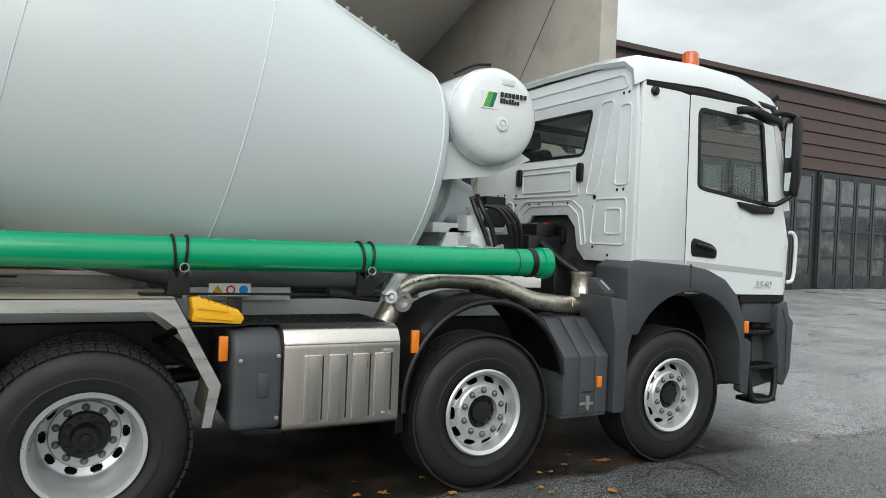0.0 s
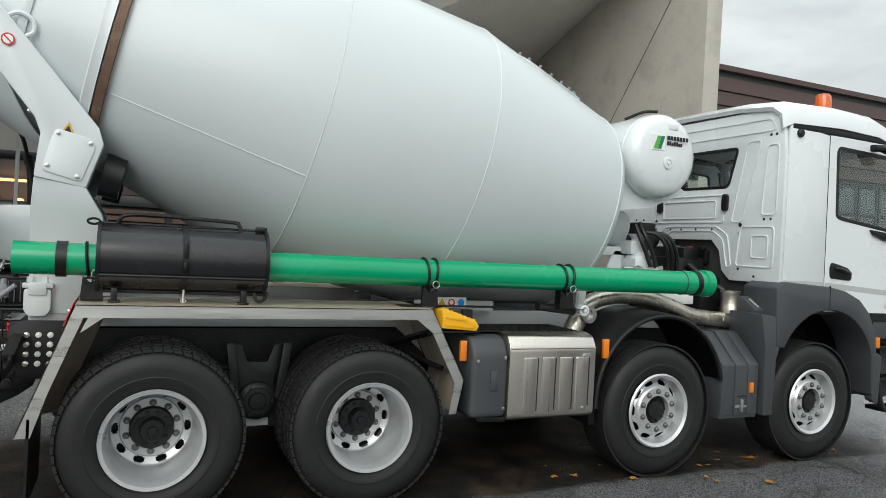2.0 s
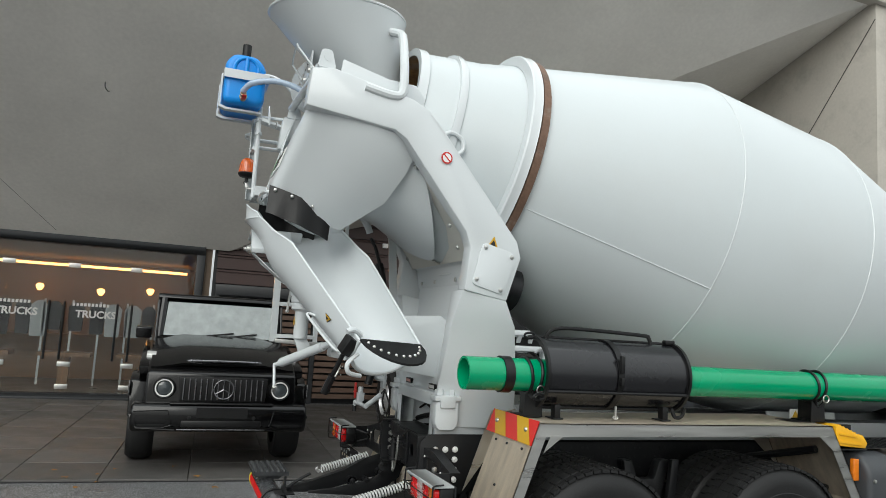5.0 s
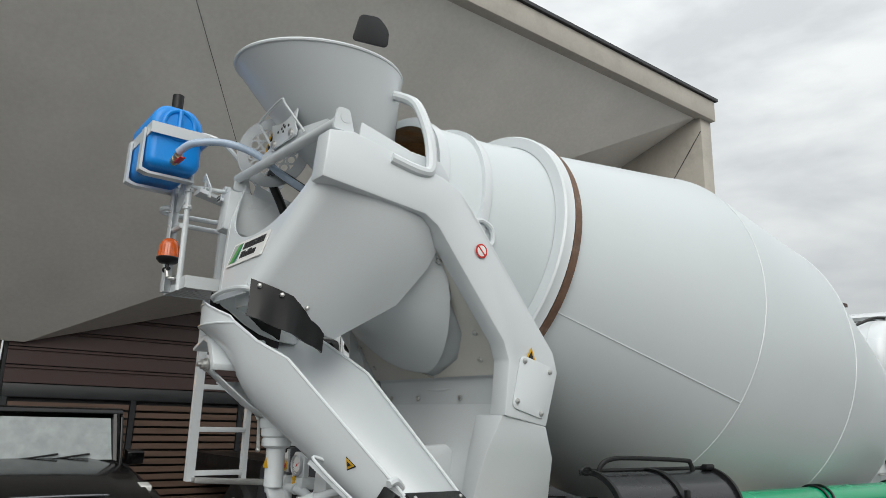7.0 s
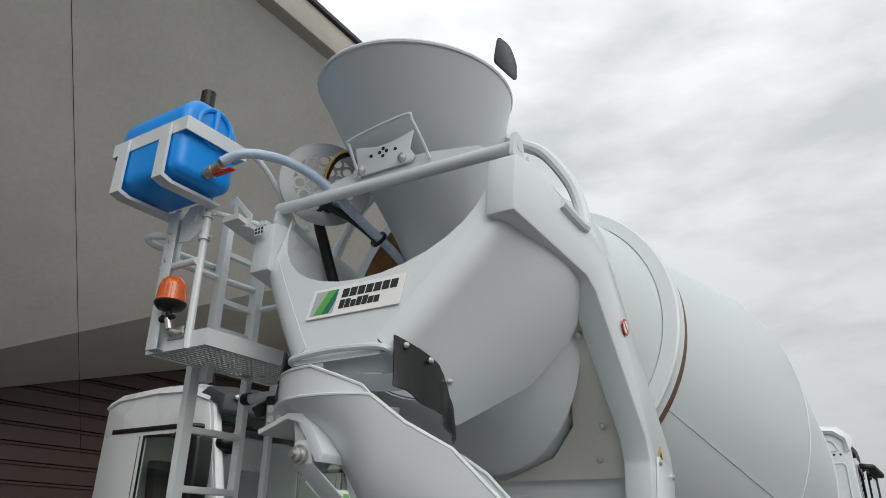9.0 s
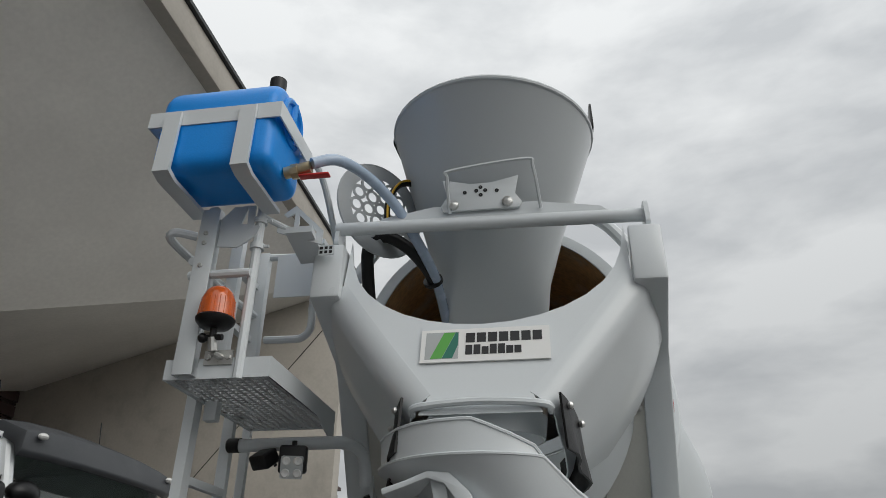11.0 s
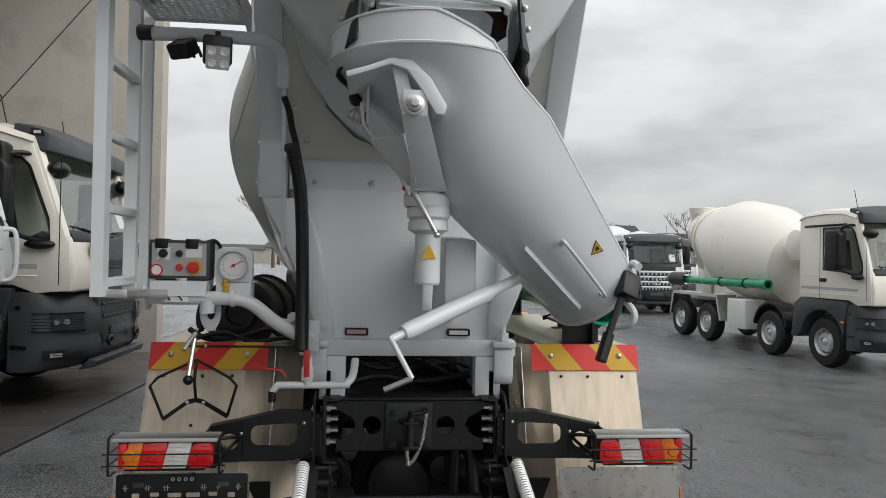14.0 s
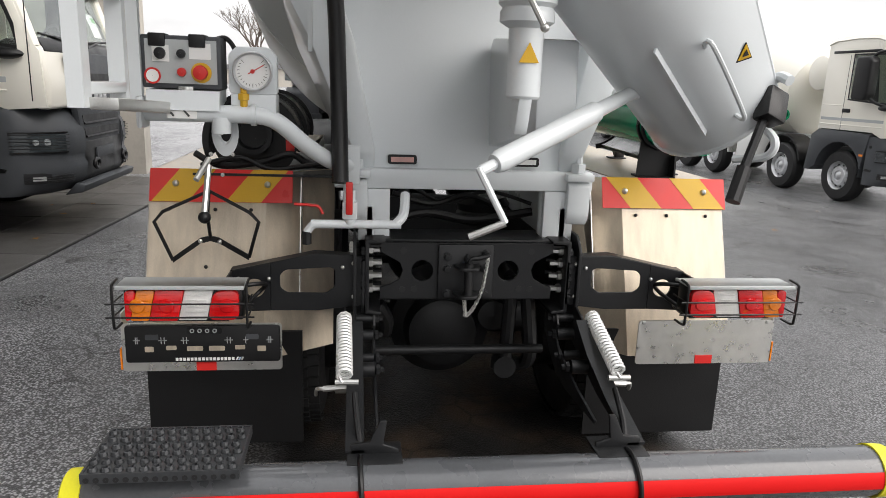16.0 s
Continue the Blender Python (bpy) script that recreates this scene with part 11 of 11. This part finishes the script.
        part("filling_hopper", Mesh().lathe([(3.25, 0.26), (3.68, 0.40), (3.78, 0.42), (3.79, 0.40)], (-8.25, 0, 0), (0, 0, 1), 28), paint, T, thick=0.01)
        part("chute", Mesh().lathe([(0, 0.25), (1.1, 0.22)], (-8.6, 0, 2.4), (0.1, 0.75, -0.7), 16, arc=(0, 180)), paint, T, thick=0.01)
        part("subframe", Mesh().span((-8.2, -0.45, 1.05), (-2.4, 0.45, 1.2)), GREY_PAINT, T)
    else:
        part("superstructure", Mesh().span((-L, -0.5, 1.05), (-2.4, 0.5, 1.25)), CHASSIS, T)
    return T


def facing_minus_y(x, y, z=0.035):
    return pose(x, y, z, 0, 0, -90)


parked_truck("parked_lorry", "white parked lorry with barred grille and dark visor", CABWHITE, "star", facing_minus_y(2.28, 3.70), tall=3.30)
parked_truck("parked_lorry", "cream-white parked lorry with black grille and visor", CREAM, "plain", facing_minus_y(4.97, 3.27) @ Matrix.Diagonal((1, 1, 0.93, 1)))
AX4 = (-1.35, -3.20, -6.0, -7.4)
parked_truck("parked_mixer_truck", "cream-white parked concrete mixer with green pipe", CREAM, "plain", pose(8.43, -10.43, -0.382, 0, 0, 183), True, AX4)
parked_truck("parked_mixer_truck", "white parked concrete mixer with barred grille", CABWHITE, "star", pose(23.0, -11.2, -0.382, 0, 0, 178), True, AX4)
parked_truck("parked_mixer_truck", "white concrete mixer parked in the far row", CABWHITE, "star", pose(28.0, -14.2, -0.382, 0, 0, 174), True, AX4)


def rounded3(pts):
    """A closed loop through the given corners."""
    return [Vector(p) for p in pts] + [Vector(pts[0])]


def build_jeep():
    T = thing("off_road_car", "glossy black boxy off-road car parked on the paving", "car", m=facing_minus_y(-1.66, 3.72, 0.032))
    W = 0.89
    P = CARBLACK
    # main body with a sloped front edge
    part("body", Mesh().prism([(-4.4, 0.55), (-4.4, 1.15), (-1.45, 1.36), (-0.30, 1.17), (-0.12, 1.06), (-0.06, 0.60), (-0.35, 0.50)], "y", -W + 0.08, W - 0.08), P, T, bevel=0.03, segs=3)
    hood = Mesh().loft([[(x, y, z + (0.02 if abs(y) < 0.5 else 0) - (0.03 if abs(y) > 0.7 else 0)) for y in (-0.78, -0.72, -0.55, -0.45, 0, 0.45, 0.55, 0.72, 0.78)] for x, z in ((-1.50, 1.40), (-0.9, 1.33), (-0.35, 1.21), (-0.20, 1.12))], closed=False)
    part("hood", hood, P, T, thick=-0.03)
    # cabin
    for s in (-1, 1):
        sd = Mesh()
        ring_face(sd, [(-4.35, 1.14), (-1.42, 1.30), (-1.62, 1.88), (-1.75, 1.93), (-4.3, 1.93)], [(-2.9, 1.40), (-1.62, 1.40), (-1.76, 1.82), (-2.9, 1.82)], s * 0.80, s * 0.77)
        part("cabin_side", sd, P, T, bevel=0.01)
        g = part("side_window", Mesh().prism([(-2.9, 1.40), (-1.62, 1.40), (-1.76, 1.82), (-2.9, 1.82)], "y", s * 0.785, s * 0.779), GLASS_CAB, T)
        g.visible_shadow = False
        part("fender", Mesh().prism([(-1.55, 0.50), (-1.45, 0.95), (-1.30, 1.02), (-0.55, 1.02), (-0.38, 0.95), (-0.30, 0.55), (-0.42, 0.55), (-0.55, 0.88), (-1.30, 0.88), (-1.42, 0.50)], "y", s * 0.98, s * 0.76), P, T, bevel=0.025)
        part("fender_top", Mesh().prism([(-1.5, 1.02), (-0.25, 1.02), (-0.22, 1.12), (-0.4, 1.19), (-1.5, 1.36)], "y", s * 0.90, s * 0.72), P, T, bevel=0.03)
        ind = part("indicator", Mesh().prism(rounded([(-0.64, 1.21), (-0.44, 1.18), (-0.44, 1.24), (-0.60, 1.27)], 0.02), "y", s * 0.84, s * 0.74), CLEAR_LENS, T, bevel=0.012)
        mi = part("mirror", Mesh().prism(rounded([(-1.62, 1.38), (-1.45, 1.38), (-1.43, 1.52), (-1.60, 1.54)], 0.03), "y", s * 0.84, s * 1.02), P, T, bevel=0.03)
        for ax in (-0.92, -3.75):
            parked_wheel(T, ax, s * 0.83, s, 0.40, 0.29, False)
        # round headlamp with a bright ring
        hl = part("headlamp", Mesh().lathe([(-0.10, 0.115), (-0.03, 0.115), (-0.02, 0.108), (-0.035, 0.095)], (0, s * 0.62, 0.90), (1, 0, 0), 32), BLACK, T, "round headlamp with bright ring")
        part("light_ring", Mesh().lathe([(-0.035, 0.098), (-0.024, 0.095), (-0.024, 0.083), (-0.035, 0.080)], (0, s * 0.62, 0.90), (1, 0, 0), 32), CLEAR_LENS, hl)
        part("lamp_core", Mesh().lathe([(-0.05, 0.078), (-0.038, 0.05), (-0.034, 0.001)], (0, s * 0.62, 0.90), (1, 0, 0), 24), PANE, hl)
        part("vent_grille", Mesh().prism(rounded([(s * 0.50, 0.50), (s * 0.88, 0.50), (s * 0.90, 0.66), (s * 0.55, 0.66)], 0.03), "x", 0.04, 0.075), BLACK, T, bevel=0.01)
        part("bumper_blade", Mesh().tube([(0.08, s * 0.48, 0.47), (0.07, s * 0.86, 0.49), (0.02, s * 0.94, 0.62)], 0.012, 6), P, T)
    part("roof", Mesh().prism(rounded([(-4.38, 1.90), (-1.66, 1.90), (-1.70, 1.97), (-4.3, 1.98)], 0.03), "y", -0.80, 0.80), P, T, bevel=0.03, segs=3)
    ws = part("windscreen", Mesh().put([(-1.50, -0.70, 1.42), (-1.50, 0.70, 1.42), (-1.64, 0.67, 1.86), (-1.64, -0.67, 1.86)], [(0, 1, 2, 3)]), SHEEN_GLASS, T, "rain-beaded windscreen with a grey reflection in its colour", thick=0.008)
    for s in (-1, 1):
        part("pillar", Mesh().tube([(-1.50, s * 0.745, 1.36), (-1.65, s * 0.72, 1.9)], 0.045, 8), P, T)
        part("wiper", Mesh().tube([(-1.47, s * 0.15 - 0.1, 1.43), (-1.50, s * 0.15 + 0.32, 1.49)], 0.010, 6), BLACK, T)
    part("mirror_pod", Mesh().box((-1.66, 0, 1.79), (0.06, 0.24, 0.09)), BLACK, T, bevel=0.02)
    part("windscreen_sill", Mesh().prism([(-1.56, 1.38), (-1.42, 1.38), (-1.49, 1.43), (-1.56, 1.43)], "y", -0.76, 0.76), P, T, bevel=0.01)
    # grille with upright bars and round emblem
    gr = part("grille", Mesh().prism(rounded([(-0.46, 0.76), (0.46, 0.76), (0.48, 1.03), (-0.48, 1.03)], 0.03), "x", -0.06, -0.02), BLACK, T, bevel=0.008)
    for k in range(15):
        y = -0.42 + k * 0.06
        part("grille_bar", Mesh().span((-0.02, y - 0.009, 0.78), (0.0, y + 0.006, 1.01)), DARKCHROME, gr, bevel=0.004, segs=1)
    em = part("emblem", Mesh().tube([(0.01, 0.105 * math.cos(a), 0.90 + 0.105 * math.sin(a)) for a in (2 * math.pi * k / 28 for k in range(29))], 0.008, 8), DARKCHROME, gr)
    for q in (90, 210, 330):
        part("emblem_spoke", Mesh().tube([(0.012, 0, 0.90), (0.008, 0.10 * math.cos(radians(q)), 0.90 + 0.10 * math.sin(radians(q)))], [0.012, 0.004], 6), DARKCHROME, em)
    part("front_bumper", Mesh().prism([(-0.30, 0.44), (0.02, 0.44), (0.08, 0.52), (0.08, 0.66), (0.04, 0.745), (-0.25, 0.745)], "y", -0.93, 0.93), P, T, bevel=0.04, segs=3)
    part("bumper_step", Mesh().span((-0.02, -0.55, 0.735), (0.06, 0.55, 0.755)), BLACK, T, bevel=0.01)
    part("lower_intake", Mesh().span((0.06, -0.42, 0.50), (0.09, 0.42, 0.57)), BLACK, T, bevel=0.01)
    part("plate_holder", Mesh().prism(rounded([(-0.27, 0.60), (0.27, 0.60), (0.27, 0.71), (-0.27, 0.71)], 0.01), "x", 0.085, 0.10), BLACK, T, "empty number plate holder")
    part("chrome_strip", Mesh().tube([(0.09, -0.46, 0.475), (0.09, 0.46, 0.475)], 0.009, 6), DARKCHROME, T)
    part("hood_edge", Mesh().tube(smooth([(-0.26, -0.42, 1.175), (-0.22, -0.36, 1.19), (-0.20, 0.0, 1.195), (-0.22, 0.36, 1.19), (-0.26, 0.42, 1.175)]), 0.014, 8), DARKCHROME, T)
    for s in (-1, 1):
        part("hood_ridge", Mesh().loft([[(x, s * 0.50, z + 0.012), (x, s * 0.46, z + 0.040), (x, s * 0.40, z + 0.044), (x, s * 0.36, z + 0.022)] for x, z in ((-1.42, 1.39), (-0.9, 1.33), (-0.42, 1.225))], closed=False), P, T, thick=0.01)
        part("intake_frame", Mesh().tube(rounded3([(0.088, s * 0.52, 0.52), (0.085, s * 0.62, 0.49), (0.082, s * 0.86, 0.50), (0.070, s * 0.90, 0.66), (0.078, s * 0.56, 0.675)]), 0.007, 6), P, T)
        part("fender_lamp", Mesh().prism(rounded([(-0.42, 0.78), (-0.30, 0.78), (-0.30, 0.95), (-0.42, 0.95)], 0.03), "y", s * 0.975, s * 0.99), DARKCHROME, T, bevel=0.006)
        part("bumper_hook", Mesh().lathe([(0, 0.022), (0.012, 0.020), (0.014, 0.001)], (0.082, s * 0.34, 0.60), (1, 0, 0), 14), BLACK, T)
    part("interior", Mesh().span((-2.3, -0.72, 1.0), (-1.6, 0.72, 1.35)), INTERIOR, T)
    part("rear_wall", Mesh().span((-4.38, -0.78, 1.1), (-4.30, 0.78, 1.9)), P, T)


DARKCHROME = mat("dark_chrome", (0.20, 0.20, 0.21), 0.25, 0.9, var=0.05, scale=8, bscale=100)
# the opaque grey base paints a reflection into the beaded windscreen
SHEEN_GLASS = mat("rain_beaded_glass", (0.30, 0.33, 0.33), 0.18, var=0.2, scale=9, bscale=260, bump=0.002, coat=0.6, dirt=(0.22, 0.245, 0.245), dirt_amt=0.6, dscale=3)
build_jeep()


# ---- fallen leaves ----
def build_leaves():
    rnd = random.Random(11)
    me = Mesh()
    spots = [(rnd.uniform(2.5, 20), rnd.uniform(-9.5, -1.6)) for _ in range(26)] + [(rnd.uniform(-4, 6), rnd.uniform(3.2, 4.4)) for _ in range(14)] + [(rnd.uniform(3, 8), rnd.uniform(-1.6, -0.9)) for _ in range(9)] + [(rnd.uniform(-4, 0), rnd.uniform(1.5, 3.4)) for _ in range(6)]
    spots += [(rnd.uniform(2.8, 6.2), rnd.uniform(-1.1, -0.75)) for _ in range(16)] + [(rnd.gauss(-0.85, 0.06), rnd.gauss(-0.54, 0.05)) for _ in range(5)]
    for x, y in spots:
        z = ground_z(x, y) + (0.036 if y > 3.5 else 0.006)
        a, r = rnd.uniform(0, 6.3), rnd.uniform(0.022, 0.048)
        pts = []
        for k in range(9):
            q = a + 2 * math.pi * k / 9
            rr = r * (1.0 if k % 2 else 0.62) * rnd.uniform(0.8, 1.15)
            pts.append((x + rr * math.cos(q), y + rr * math.sin(q), z + rnd.uniform(0, 0.012)))
        me.put(pts + [(x, y, z + 0.004)], [(k, (k + 1) % 9, 9) for k in range(9)])
    tagged(part("fallen_leaves", me, LEAF), "scattered brown and orange fallen leaves", "leaves", kind="stuff")


build_leaves()
build_paving()
